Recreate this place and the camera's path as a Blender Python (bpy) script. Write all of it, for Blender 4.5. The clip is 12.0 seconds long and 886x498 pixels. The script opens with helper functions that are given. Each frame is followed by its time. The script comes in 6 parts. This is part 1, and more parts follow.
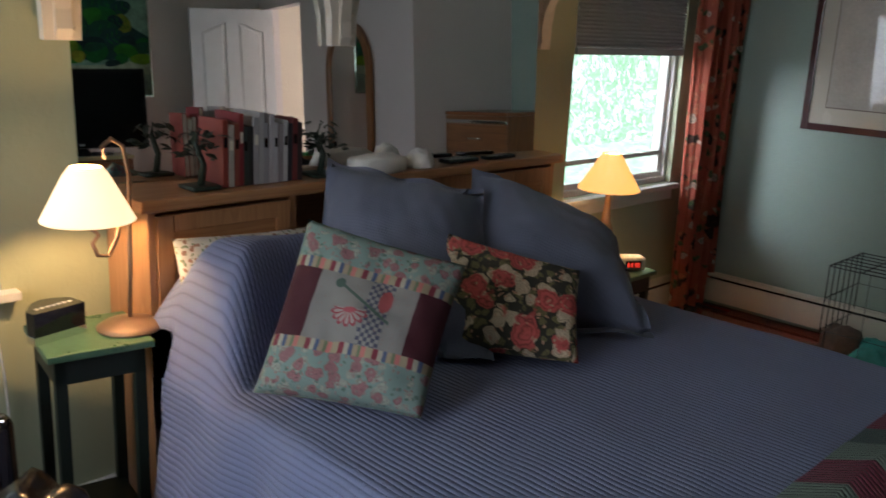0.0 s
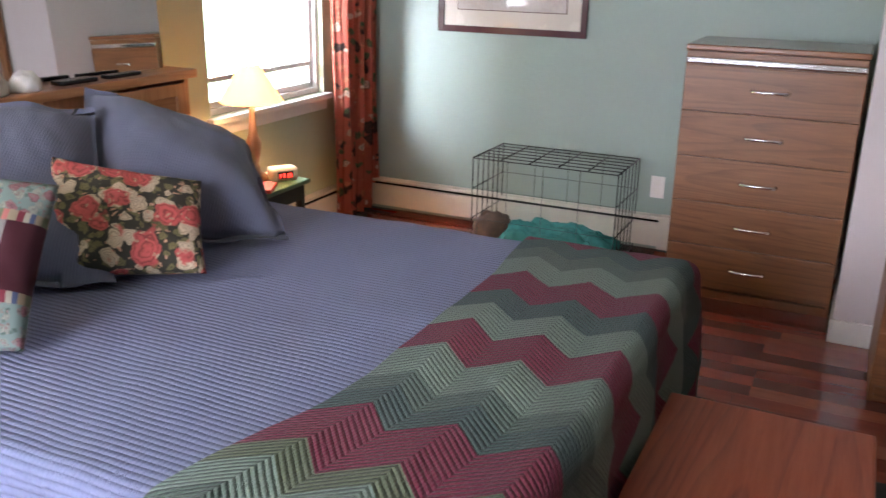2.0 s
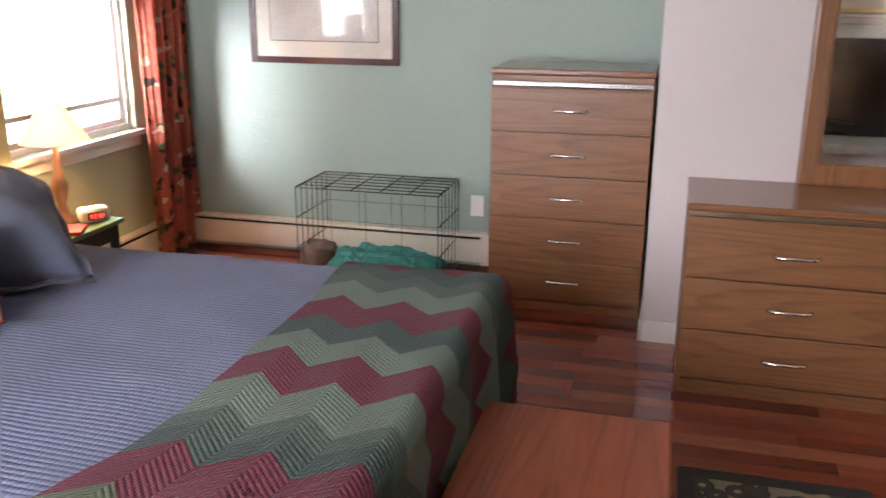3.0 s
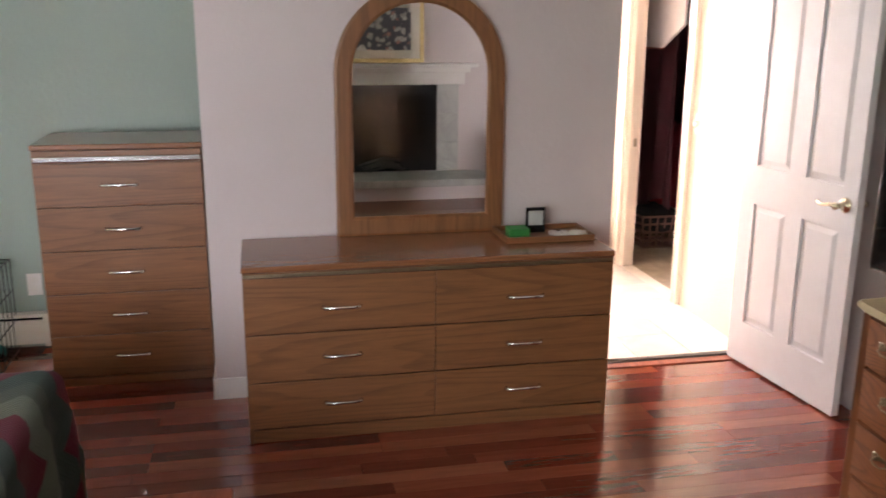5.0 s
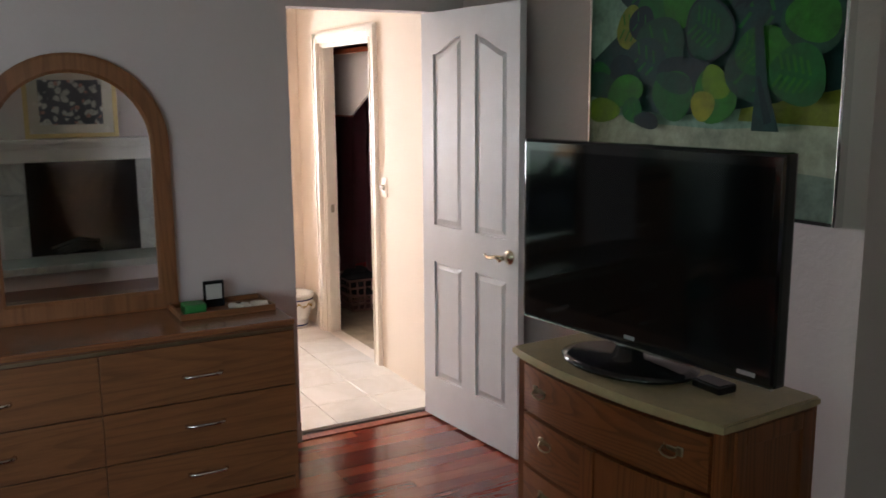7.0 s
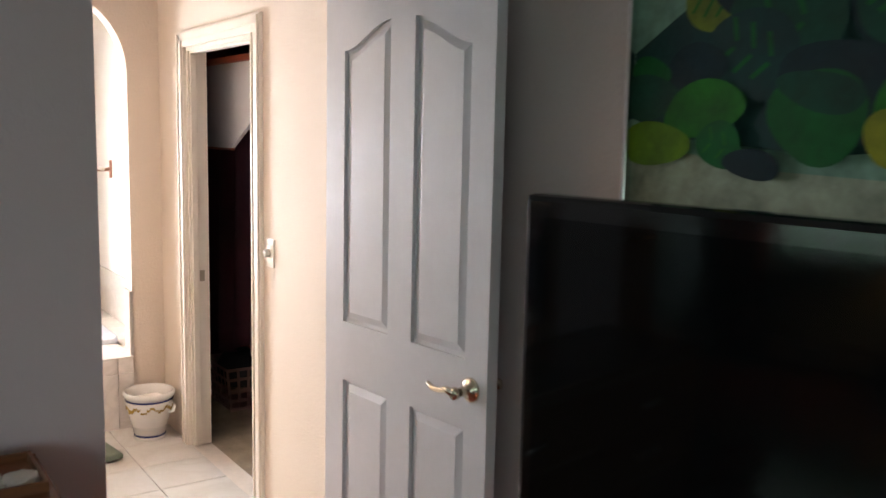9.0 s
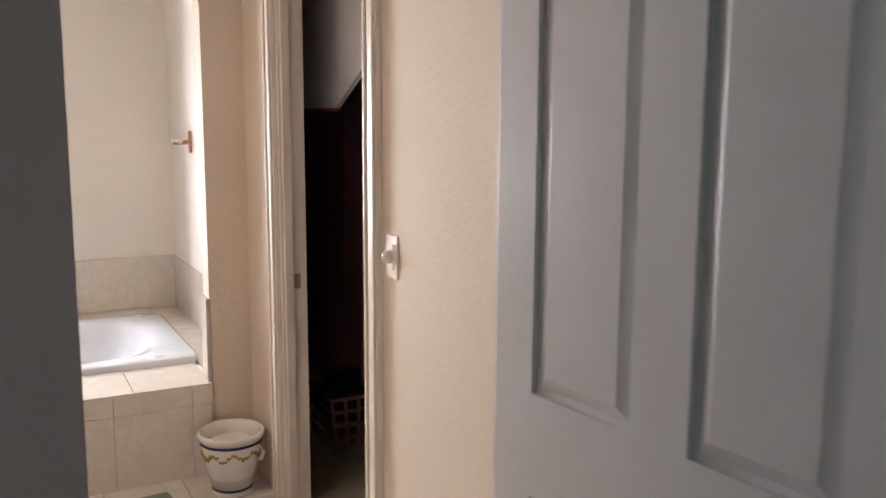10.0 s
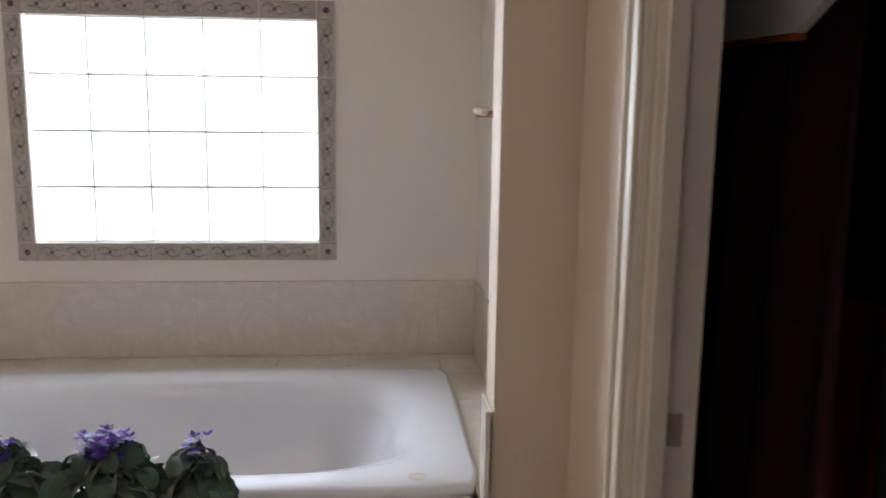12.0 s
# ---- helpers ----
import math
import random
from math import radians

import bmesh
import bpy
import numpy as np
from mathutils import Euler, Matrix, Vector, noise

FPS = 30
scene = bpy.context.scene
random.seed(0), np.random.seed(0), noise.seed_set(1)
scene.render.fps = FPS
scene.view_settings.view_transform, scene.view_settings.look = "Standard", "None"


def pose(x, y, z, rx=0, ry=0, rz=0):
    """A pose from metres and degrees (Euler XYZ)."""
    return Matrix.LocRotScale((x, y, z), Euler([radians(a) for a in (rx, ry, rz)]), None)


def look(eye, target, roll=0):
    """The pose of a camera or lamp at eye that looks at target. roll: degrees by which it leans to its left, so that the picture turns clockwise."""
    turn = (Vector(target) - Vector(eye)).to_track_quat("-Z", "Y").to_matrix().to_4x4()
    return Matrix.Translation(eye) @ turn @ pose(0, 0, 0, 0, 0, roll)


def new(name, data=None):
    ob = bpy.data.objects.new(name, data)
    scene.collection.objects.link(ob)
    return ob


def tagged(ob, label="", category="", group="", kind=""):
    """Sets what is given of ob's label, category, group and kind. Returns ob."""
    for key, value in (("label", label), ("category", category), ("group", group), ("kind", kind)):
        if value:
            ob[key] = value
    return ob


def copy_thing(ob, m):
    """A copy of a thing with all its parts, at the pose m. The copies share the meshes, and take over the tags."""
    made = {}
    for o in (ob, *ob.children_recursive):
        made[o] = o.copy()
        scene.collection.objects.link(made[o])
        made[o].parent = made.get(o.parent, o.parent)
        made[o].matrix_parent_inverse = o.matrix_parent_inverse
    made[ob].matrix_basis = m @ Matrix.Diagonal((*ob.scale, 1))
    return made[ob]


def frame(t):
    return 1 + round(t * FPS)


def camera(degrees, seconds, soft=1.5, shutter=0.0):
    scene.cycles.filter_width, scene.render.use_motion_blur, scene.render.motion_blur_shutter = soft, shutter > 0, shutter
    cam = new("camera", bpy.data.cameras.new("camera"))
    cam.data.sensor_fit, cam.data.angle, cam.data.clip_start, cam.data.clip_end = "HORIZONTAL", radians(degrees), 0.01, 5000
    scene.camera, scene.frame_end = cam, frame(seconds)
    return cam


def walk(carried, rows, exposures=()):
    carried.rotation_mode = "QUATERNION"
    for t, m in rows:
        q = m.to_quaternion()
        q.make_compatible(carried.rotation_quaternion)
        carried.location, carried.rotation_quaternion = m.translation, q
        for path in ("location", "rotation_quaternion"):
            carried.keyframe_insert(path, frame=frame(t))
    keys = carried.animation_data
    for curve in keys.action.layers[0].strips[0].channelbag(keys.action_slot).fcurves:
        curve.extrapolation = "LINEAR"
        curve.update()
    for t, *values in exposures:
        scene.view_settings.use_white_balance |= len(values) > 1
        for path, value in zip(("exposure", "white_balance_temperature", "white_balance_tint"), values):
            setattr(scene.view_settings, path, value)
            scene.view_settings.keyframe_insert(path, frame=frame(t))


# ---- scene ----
cam = camera(53.3, 12.0, 1.5, 0.35)
PATH = [
    (0, (0.017, 0.409, 1.533), (1.399, 1.767, 1.035), 2.7),
    (0.5, (0.074, 0.358, 1.504), (1.547, 1.598, 0.963), 2.7),
    (1, (0.1, 0.268, 1.497), (1.655, 1.383, 0.916), 1.5),
    (1.5, (0.121, 0.231, 1.48), (1.762, 1.197, 0.868), 1.4),
    (2, (0.14, 0.187, 1.482), (1.855, 0.996, 0.847), 1.1),
    (2.5, (0.146, 0.138, 1.488), (1.929, 0.803, 0.872), 0.6),
    (4.5, (0.0, -0.009, 1.558), (1.927, -0.211, 1.063), 0.2),
    (5, (-0.015, -0.069, 1.665), (1.88, -0.467, 1.167), 0.4),
    (5.5, (-0.101, -0.183, 1.638), (1.776, -0.738, 1.228), 0.4),
    (6, (-0.117, -0.193, 1.653), (1.709, -0.925, 1.294), 0.5),
    (6.5, (-0.123, -0.243, 1.654), (1.656, -1.088, 1.309), -0.1),
    (7, (-0.052, -0.353, 1.652), (1.675, -1.298, 1.305), -0.4),
    (9, (1.376, -1.118, 1.593), (3.009, -2.243, 1.337), 1.2),
    (9.5, (1.996, -1.357, 1.543), (3.706, -2.357, 1.27), 1.2),
    (10, (2.55, -1.582, 1.484), (4.3, -2.502, 1.182), 0.3),
    (10.5, (3.083, -1.78, 1.448), (4.887, -2.577, 1.116), 0.9),
    (11, (3.533, -1.917, 1.429), (5.397, -2.557, 1.085), 1.6),
    (11.5, (3.953, -2.027, 1.41), (5.874, -2.452, 1.056), 1.2),
    (12, (4.328, -2.099, 1.403), (6.289, -2.281, 1.053), 0.8),
]
walk(cam, [(t, look(eye, target, roll)) for t, eye, target, roll in PATH], [(0,-1.0,6500,14),(0.5,-0.8,6550,14),(1,0.08,6450,15),(1.5,0.5,6500,22),(2.5,1.12,6850,27),(4.5,0.88,7400,28),(5.5,0.25,7050,23),(7,-0.48,6650,17),(9.0,-0.58,6500,15),(9.5,-1.02,6500,15),(10.5,-1.6,6550,16),(11,-1.75,6500,16),(11.5,-2.03,6300,15),(12,-2.3,6100,13)])
W = bpy.data.worlds.new("sky")
scene.world = W
W.use_nodes = True
_n = W.node_tree.nodes
_s = _n.new("ShaderNodeTexSky")
_s.sky_type, _s.sun_disc = "NISHITA", False
_s.sun_elevation, _s.sun_rotation = radians(42), radians(160)
_n["Background"].inputs[1].default_value = 0.15
W.node_tree.links.new(_s.outputs[0], _n["Background"].inputs[0])
sun = new("sun", bpy.data.lights.new("sun", "SUN"))
sun.data.energy, sun.data.angle, sun.data.color = 3.0, radians(0.5), (1.0, 0.95, 0.88)
sun.matrix_world = look((3, -8, 9), (0, 0, 0))


def area(name, eye, target, sx, sy, power, color):
    lamp = new(name, bpy.data.lights.new(name, "AREA"))
    lamp.data.shape, lamp.data.size, lamp.data.size_y = "RECTANGLE", sx, sy
    lamp.data.energy, lamp.data.color = power, color
    lamp.matrix_world = look(eye, target)
    return lamp


def bulb(name, at, power, color, r=0.03):
    lamp = new(name, bpy.data.lights.new(name, "POINT"))
    lamp.data.energy, lamp.data.color, lamp.data.shadow_soft_size = power, color, r
    lamp.location = at
    return lamp


DAY = (0.80, 0.90, 1.0)
area("window_light", (1.7, 3.9, 1.75), (4.6, 2.3, 0.9), 0.8, 0.75, 215, DAY)
area("window_sky_light", (3.82, 3.7, 2.3), (2.7, 1.2, 0.6), 0.9, 0.7, 72, DAY)
area("window_light_west", (-1.28, 1.6, 1.5), (1.2, 1.5, 0.8), 1.6, 1.3, 33, DAY).data.spread = radians(95)
area("window_light_corner", (0.1, 2.96, 1.45), (0.4, 0, 0.8), 1.1, 1.2, 5, DAY)
area("block_window_light", (7.92, -1.42, 1.25), (0, -1.42, 1.1), 1.1, 0.9, 455, (0.93, 0.97, 1.0))
# Unseen warm fill, added under the bathroom ceiling to brighten the room.
area("bath_fill_light", (5.0, -0.75, 2.42), (5.0, -0.75, 0), 1.3, 1.0, 34, (1.0, 0.80, 0.60))
bulb("lamp_bulb", (0.955, 2.62, 1.08), 24, (1.0, 0.62, 0.28))
bulb("lamp_bulb_far", (3.2, 2.55, 0.94), 28, (1.0, 0.60, 0.26))


# ---- materials ----
def nodes(name):
    m = bpy.data.materials.new(name)
    m.use_nodes = True
    return m, m.node_tree.nodes, m.node_tree.links, m.node_tree.nodes["Principled BSDF"]


def add(ns, kind, **sets):
    n = ns.new("ShaderNode" + kind)
    for k, v in sets.items():
        if k == "operation":
            n.operation = v
        elif k == "blend_type":
            n.blend_type = v
        elif k == "data_type":
            n.data_type = v
        else:
            n.inputs[int(k[1:])].default_value = v
    return n


def math_node(ns, ls, op, a, b=None, c=None):
    n = ns.new("ShaderNodeMath")
    n.operation = op
    for i, v in enumerate((a, b, c)):
        if v is None:
            continue
        if isinstance(v, (int, float)):
            n.inputs[i].default_value = v
        else:
            ls.new(v, n.inputs[i])
    return n.outputs[0]


def ramp(ns, ls, fac, stops, constant=False):
    n = ns.new("ShaderNodeValToRGB")
    if constant:
        n.color_ramp.interpolation = "CONSTANT"
    while len(n.color_ramp.elements) < len(stops):
        n.color_ramp.elements.new(0.5)
    for e, (p, c) in zip(n.color_ramp.elements, stops):
        e.position, e.color = p, (*c, 1) if len(c) == 3 else c
    ls.new(fac, n.inputs[0])
    return n.outputs[0]


def mix(ns, ls, fac, a, b, how="MIX"):
    n = ns.new("ShaderNodeMix")
    n.data_type, n.blend_type = "RGBA", how
    for i, v in ((0, fac), (6, a), (7, b)):
        if isinstance(v, (int, float)):
            n.inputs[i].default_value = v
        elif isinstance(v, tuple):
            n.inputs[i].default_value = (*v[:3], 1)
        else:
            ls.new(v, n.inputs[i])
    return n.outputs[2]


def coords(ns, ls, kind="Object", scale=(1, 1, 1), turn=(0, 0, 0)):
    c = ns.new("ShaderNodeTexCoord")
    m = ns.new("ShaderNodeMapping")
    m.inputs[2].default_value, m.inputs[3].default_value = turn, scale
    ls.new(c.outputs[kind], m.inputs[0])
    return m.outputs[0]


def noise_tex(ns, ls, vec, scale, detail=4.0, rough=0.55, distort=0.0):
    n = ns.new("ShaderNodeTexNoise")
    n.inputs["Scale"].default_value, n.inputs["Detail"].default_value = scale, detail
    n.inputs["Roughness"].default_value, n.inputs["Distortion"].default_value = rough, distort
    ls.new(vec, n.inputs["Vector"])
    return n.outputs[0]


def bump(ns, ls, b, height, strength, distance, before=None):
    n = ns.new("ShaderNodeBump")
    n.inputs["Strength"].default_value, n.inputs["Distance"].default_value = strength, distance
    ls.new(height, n.inputs["Height"])
    if before is not None:
        ls.new(before, n.inputs["Normal"])
    ls.new(n.outputs[0], b.inputs["Normal"])
    return n.outputs[0]


def plain(name, color, rough=0.5, metal=0.0, vary=0.12, scale=9.0, relief=0.15, fine=60.0, **more):
    """A surface with slow and fine variation round one colour."""
    m, ns, ls, b = nodes(name)
    v = coords(ns, ls)
    slow, quick = noise_tex(ns, ls, v, scale), noise_tex(ns, ls, v, fine, 3)
    lo, hi = tuple(c * (1 - vary) for c in color), tuple(min(1, c * (1 + vary)) for c in color)
    col = ramp(ns, ls, slow, [(0.3, lo), (0.7, hi)])
    col = mix(ns, ls, 0.25, col, ramp(ns, ls, quick, [(0.3, lo), (0.7, hi)]))
    ls.new(col, b.inputs["Base Color"])
    b.inputs["Metallic"].default_value = metal
    r = ramp(ns, ls, slow, [(0.3, (rough * 0.85,) * 3), (0.7, (min(1, rough * 1.15),) * 3)])
    ls.new(r, b.inputs["Roughness"])
    if relief:
        bump(ns, ls, b, quick, relief, 0.002)
    for k, val in more.items():
        b.inputs[k.replace("_", " ")].default_value = val
    return m


def wall_paint(name, color, relief=0.25, scale=28.0, rough=0.5):
    """Rolled paint over lightly textured plaster."""
    m, ns, ls, b = nodes(name)
    v = coords(ns, ls)
    slow = noise_tex(ns, ls, v, 1.7, 4)
    orange = noise_tex(ns, ls, v, scale, 5, 0.6, 0.6)
    col = ramp(ns, ls, slow, [(0.25, tuple(c * 0.94 for c in color)), (0.75, color)])
    ls.new(col, b.inputs["Base Color"])
    b.inputs["Roughness"].default_value = rough
    h = ramp(ns, ls, orange, [(0.42, (0, 0, 0)), (0.6, (1, 1, 1))])
    bump(ns, ls, b, h, relief, 0.002)
    return m


def wood(name, dark, light, axis=2, rough=0.4, scale=1.0, coat=0.0, cathedral=0.55):
    """Grained wood; axis is the way the grain runs."""
    m, ns, ls, b = nodes(name)
    s = [9.0 * scale] * 3
    s[axis] = 0.55 * scale
    v = coords(ns, ls, "Object", tuple(s))
    info = ns.new("ShaderNodeObjectInfo")
    shift = ns.new("ShaderNodeVectorMath")
    shift.operation = "MULTIPLY_ADD"
    ls.new(info.outputs["Random"], shift.inputs[0])
    shift.inputs[1].default_value = (13, 17, 19)
    ls.new(v, shift.inputs[2])
    v = shift.outputs[0]
    big = noise_tex(ns, ls, v, 0.42, 2, 0.4, 0.2)
    rings = math_node(ns, ls, "FRACT", math_node(ns, ls, "MULTIPLY", big, 34.0))
    fine = noise_tex(ns, ls, v, 9.0, 5, 0.75)
    col = ramp(ns, ls, fine, [(0.25, dark), (0.7, light)])
    line = ramp(ns, ls, rings, [(0.0, light), (0.55, light), (0.85, dark), (0.95, tuple(a * 0.8 for a in dark)), (1.0, light)])
    col = mix(ns, ls, cathedral, col, line)
    ls.new(col, b.inputs["Base Color"])
    r = ramp(ns, ls, fine, [(0.3, (rough * 1.2,) * 3), (0.7, (rough * 0.85,) * 3)])
    ls.new(r, b.inputs["Roughness"])
    bump(ns, ls, b, fine, 0.12, 0.001)
    b.inputs["Coat Weight"].default_value = coat
    b.inputs["Coat Roughness"].default_value = 0.12
    return m


def floor_board_material():
    m, ns, ls, b = nodes("cherry_boards")
    v = coords(ns, ls, "Object", (8, 0.9, 8))
    info = ns.new("ShaderNodeObjectInfo")
    off = ns.new("ShaderNodeVectorMath")
    off.operation = "MULTIPLY_ADD"
    ls.new(info.outputs["Random"], off.inputs[0])
    off.inputs[1].default_value = (31, 47, 3)
    ls.new(v, off.inputs[2])
    grain = noise_tex(ns, ls, off.outputs[0], 4.0, 6, 0.65, 0.4)
    base = ramp(ns, ls, info.outputs["Random"], [(0.0, (0.15, 0.024, 0.015)), (0.35, (0.20, 0.034, 0.020)), (0.6, (0.25, 0.047, 0.028)), (0.85, (0.30, 0.072, 0.040)), (1.0, (0.36, 0.115, 0.062))])
    col = mix(ns, ls, 0.5, base, ramp(ns, ls, grain, [(0.3, (0.45, 0.42, 0.4)), (0.7, (1, 1, 1))]), "MULTIPLY")
    ls.new(col, b.inputs["Base Color"])
    ls.new(ramp(ns, ls, grain, [(0.3, (0.22,) * 3), (0.7, (0.15,) * 3)]), b.inputs["Roughness"])
    bump(ns, ls, b, grain, 0.05, 0.001)
    b.inputs["Coat Weight"].default_value, b.inputs["Coat Roughness"].default_value = 0.5, 0.08
    return m


def marble(name, base, vein, rough=0.12, scale=3.0):
    m, ns, ls, b = nodes(name)
    v = coords(ns, ls)
    info = ns.new("ShaderNodeObjectInfo")
    off = ns.new("ShaderNodeVectorMath")
    off.operation = "MULTIPLY_ADD"
    ls.new(info.outputs["Random"], off.inputs[0])
    off.inputs[1].default_value = (7, 5, 9)
    ls.new(v, off.inputs[2])
    a = noise_tex(ns, ls, off.outputs[0], scale, 8, 0.62, 1.6)
    line = math_node(ns, ls, "ABSOLUTE", math_node(ns, ls, "SUBTRACT", a, 0.5))
    col = ramp(ns, ls, line, [(0.0, vein), (0.05, tuple((p + q) / 2 for p, q in zip(base, vein))), (0.16, base)])
    cloud = noise_tex(ns, ls, off.outputs[0], scale * 1.7, 5, 0.6)
    col = mix(ns, ls, ramp(ns, ls, cloud, [(0.35, (0, 0, 0)), (0.75, (0.6,) * 3)]), col, tuple(c * 0.84 for c in base))
    ls.new(col, b.inputs["Base Color"])
    b.inputs["Roughness"].default_value = rough
    return m


def ribbed_cloth(name, color, pitch=0.016, turn=0.0, kind="UV", strength=0.9):
    """Matelasse: fine parallel ribs with a weave across them."""
    m, ns, ls, b = nodes(name)
    v = coords(ns, ls, kind, (1, 1, 1), (0, 0, turn))
    sep = ns.new("ShaderNodeSeparateXYZ")
    ls.new(v, sep.inputs[0])
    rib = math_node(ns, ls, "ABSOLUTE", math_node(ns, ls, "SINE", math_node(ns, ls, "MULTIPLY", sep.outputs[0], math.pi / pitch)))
    cross = math_node(ns, ls, "ABSOLUTE", math_node(ns, ls, "SINE", math_node(ns, ls, "MULTIPLY", sep.outputs[1], math.pi / 0.011)))
    h = math_node(ns, ls, "MULTIPLY_ADD", cross, 0.35, rib)
    slow = noise_tex(ns, ls, v, 3.0)
    # Shade between the ribs is put into the colour, darkest in the grooves.
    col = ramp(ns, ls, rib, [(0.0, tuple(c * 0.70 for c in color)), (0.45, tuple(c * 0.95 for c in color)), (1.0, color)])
    col = mix(ns, ls, 0.35, col, ramp(ns, ls, slow, [(0.3, (0.75,) * 3), (0.7, (1, 1, 1))]), "MULTIPLY")
    ls.new(col, b.inputs["Base Color"])
    b.inputs["Roughness"].default_value = 0.85
    b.inputs["Sheen Weight"].default_value, b.inputs["Sheen Roughness"].default_value = 0.15, 0.5
    bump(ns, ls, b, h, strength, 0.004)
    return m


def chevron_crochet():
    """Crocheted ripple stripes; u runs across the bed, v along it."""
    m, ns, ls, b = nodes("crochet")
    v = coords(ns, ls, "UV")
    sep = ns.new("ShaderNodeSeparateXYZ")
    ls.new(v, sep.inputs[0])
    tri = math_node(ns, ls, "PINGPONG", sep.outputs[1], 0.09)
    t = math_node(ns, ls, "MULTIPLY_ADD", tri, 1.0, sep.outputs[0])
    band = math_node(ns, ls, "DIVIDE", math_node(ns, ls, "ADD", t, 1.04), 3.2)
    burg, dark, mid, pale, moss = (0.26, 0.022, 0.06), (0.075, 0.13, 0.118), (0.13, 0.19, 0.15), (0.25, 0.335, 0.265), (0.165, 0.20, 0.115)
    runs = ((0.0, moss), (0.74, burg), (0.92, dark), (1.02, mid), (1.10, pale), (1.19, moss), (1.27, burg), (1.45, dark), (1.53, mid), (1.61, pale), (1.76, burg), (1.91, pale),
            (2.03, dark), (2.14, burg), (2.30, pale), (2.42, mid), (2.52, dark), (2.62, burg), (2.78, moss), (2.90, dark))
    col = ramp(ns, ls, band, [(p / 3.2, c) for p, c in runs], True)
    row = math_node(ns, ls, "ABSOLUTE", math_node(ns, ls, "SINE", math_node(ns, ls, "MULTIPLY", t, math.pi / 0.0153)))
    stitch = math_node(ns, ls, "ABSOLUTE", math_node(ns, ls, "SINE", math_node(ns, ls, "MULTIPLY", sep.outputs[1], math.pi / 0.008)))
    # Colour is dimmed between stitch rows to paint in the grooves' shade.
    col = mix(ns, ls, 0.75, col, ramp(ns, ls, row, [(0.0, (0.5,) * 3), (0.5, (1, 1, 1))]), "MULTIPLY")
    fuzz = noise_tex(ns, ls, v, 160, 3)
    col = mix(ns, ls, 0.35, col, ramp(ns, ls, fuzz, [(0.3, (0.6,) * 3), (0.7, (1.1,) * 3)]), "MULTIPLY")
    ls.new(col, b.inputs["Base Color"])
    b.inputs["Roughness"].default_value = 0.95
    b.inputs["Sheen Weight"].default_value = 0.2
    bump(ns, ls, b, math_node(ns, ls, "MULTIPLY_ADD", stitch, 0.3, row), 0.7, 0.005)
    return m


def floral(name, ground, blots, scale=9.0, rough=0.85, kind="Object", relief=0.1):
    """Printed cloth: blots are (colour, scale factor, how much of the cloth) in layers."""
    m, ns, ls, b = nodes(name)
    v = coords(ns, ls, kind)
    warp = ns.new("ShaderNodeTexNoise")
    warp.inputs["Scale"].default_value = scale * 1.6
    ls.new(v, warp.inputs["Vector"])
    vv = ns.new("ShaderNodeVectorMath")
    vv.operation = "MULTIPLY_ADD"
    ls.new(warp.outputs["Color"], vv.inputs[0])
    vv.inputs[1].default_value = (0.7 / scale,) * 3
    ls.new(v, vv.inputs[2])
    col = ground
    for i, (c, f, amount) in enumerate(blots):
        vo = ns.new("ShaderNodeTexVoronoi")
        vo.inputs["Scale"].default_value = scale * f
        sh = ns.new("ShaderNodeVectorMath")
        sh.inputs[1].default_value = (i * 1.37, i * 2.11, i * 0.7)
        ls.new(vv.outputs[0], sh.inputs[0])
        ls.new(sh.outputs[0], vo.inputs["Vector"])
        d = vo.outputs["Distance"]
        mask = ramp(ns, ls, d, [(0.0, (1, 1, 1)), (amount, (1, 1, 1)), (amount + 0.05, (0, 0, 0))])
        petals = math_node(ns, ls, "ABSOLUTE", math_node(ns, ls, "SINE", math_node(ns, ls, "MULTIPLY", d, 26.0)))
        tone = ramp(ns, ls, petals, [(0.0, tuple(k * 0.45 for k in c)), (0.5, c), (1.0, tuple(min(1, k * 1.25) for k in c))])
        col = mix(ns, ls, mask, col, tone)
    weave = noise_tex(ns, ls, v, 400, 2)
    ls.new(col, b.inputs["Base Color"])
    b.inputs["Roughness"].default_value = rough
    bump(ns, ls, b, weave, relief, 0.001)
    return m


def glow_shade(name, color, strength):
    m, ns, ls, b = nodes(name)
    v = coords(ns, ls)
    sep = ns.new("ShaderNodeSeparateXYZ")
    ls.new(v, sep.inputs[0])
    b.inputs["Base Color"].default_value = (0.85, 0.72, 0.5, 1)
    b.inputs["Roughness"].default_value = 0.7
    b.inputs["Emission Color"].default_value = (*color, 1)
    d = math_node(ns, ls, "ABSOLUTE", math_node(ns, ls, "SUBTRACT", sep.outputs[2], 0.06))
    st = ramp(ns, ls, d, [(0.0, (1, 1, 1)), (0.09, (0.35,) * 3)])
    ls.new(math_node(ns, ls, "MULTIPLY", st, strength), b.inputs["Emission Strength"])
    return m


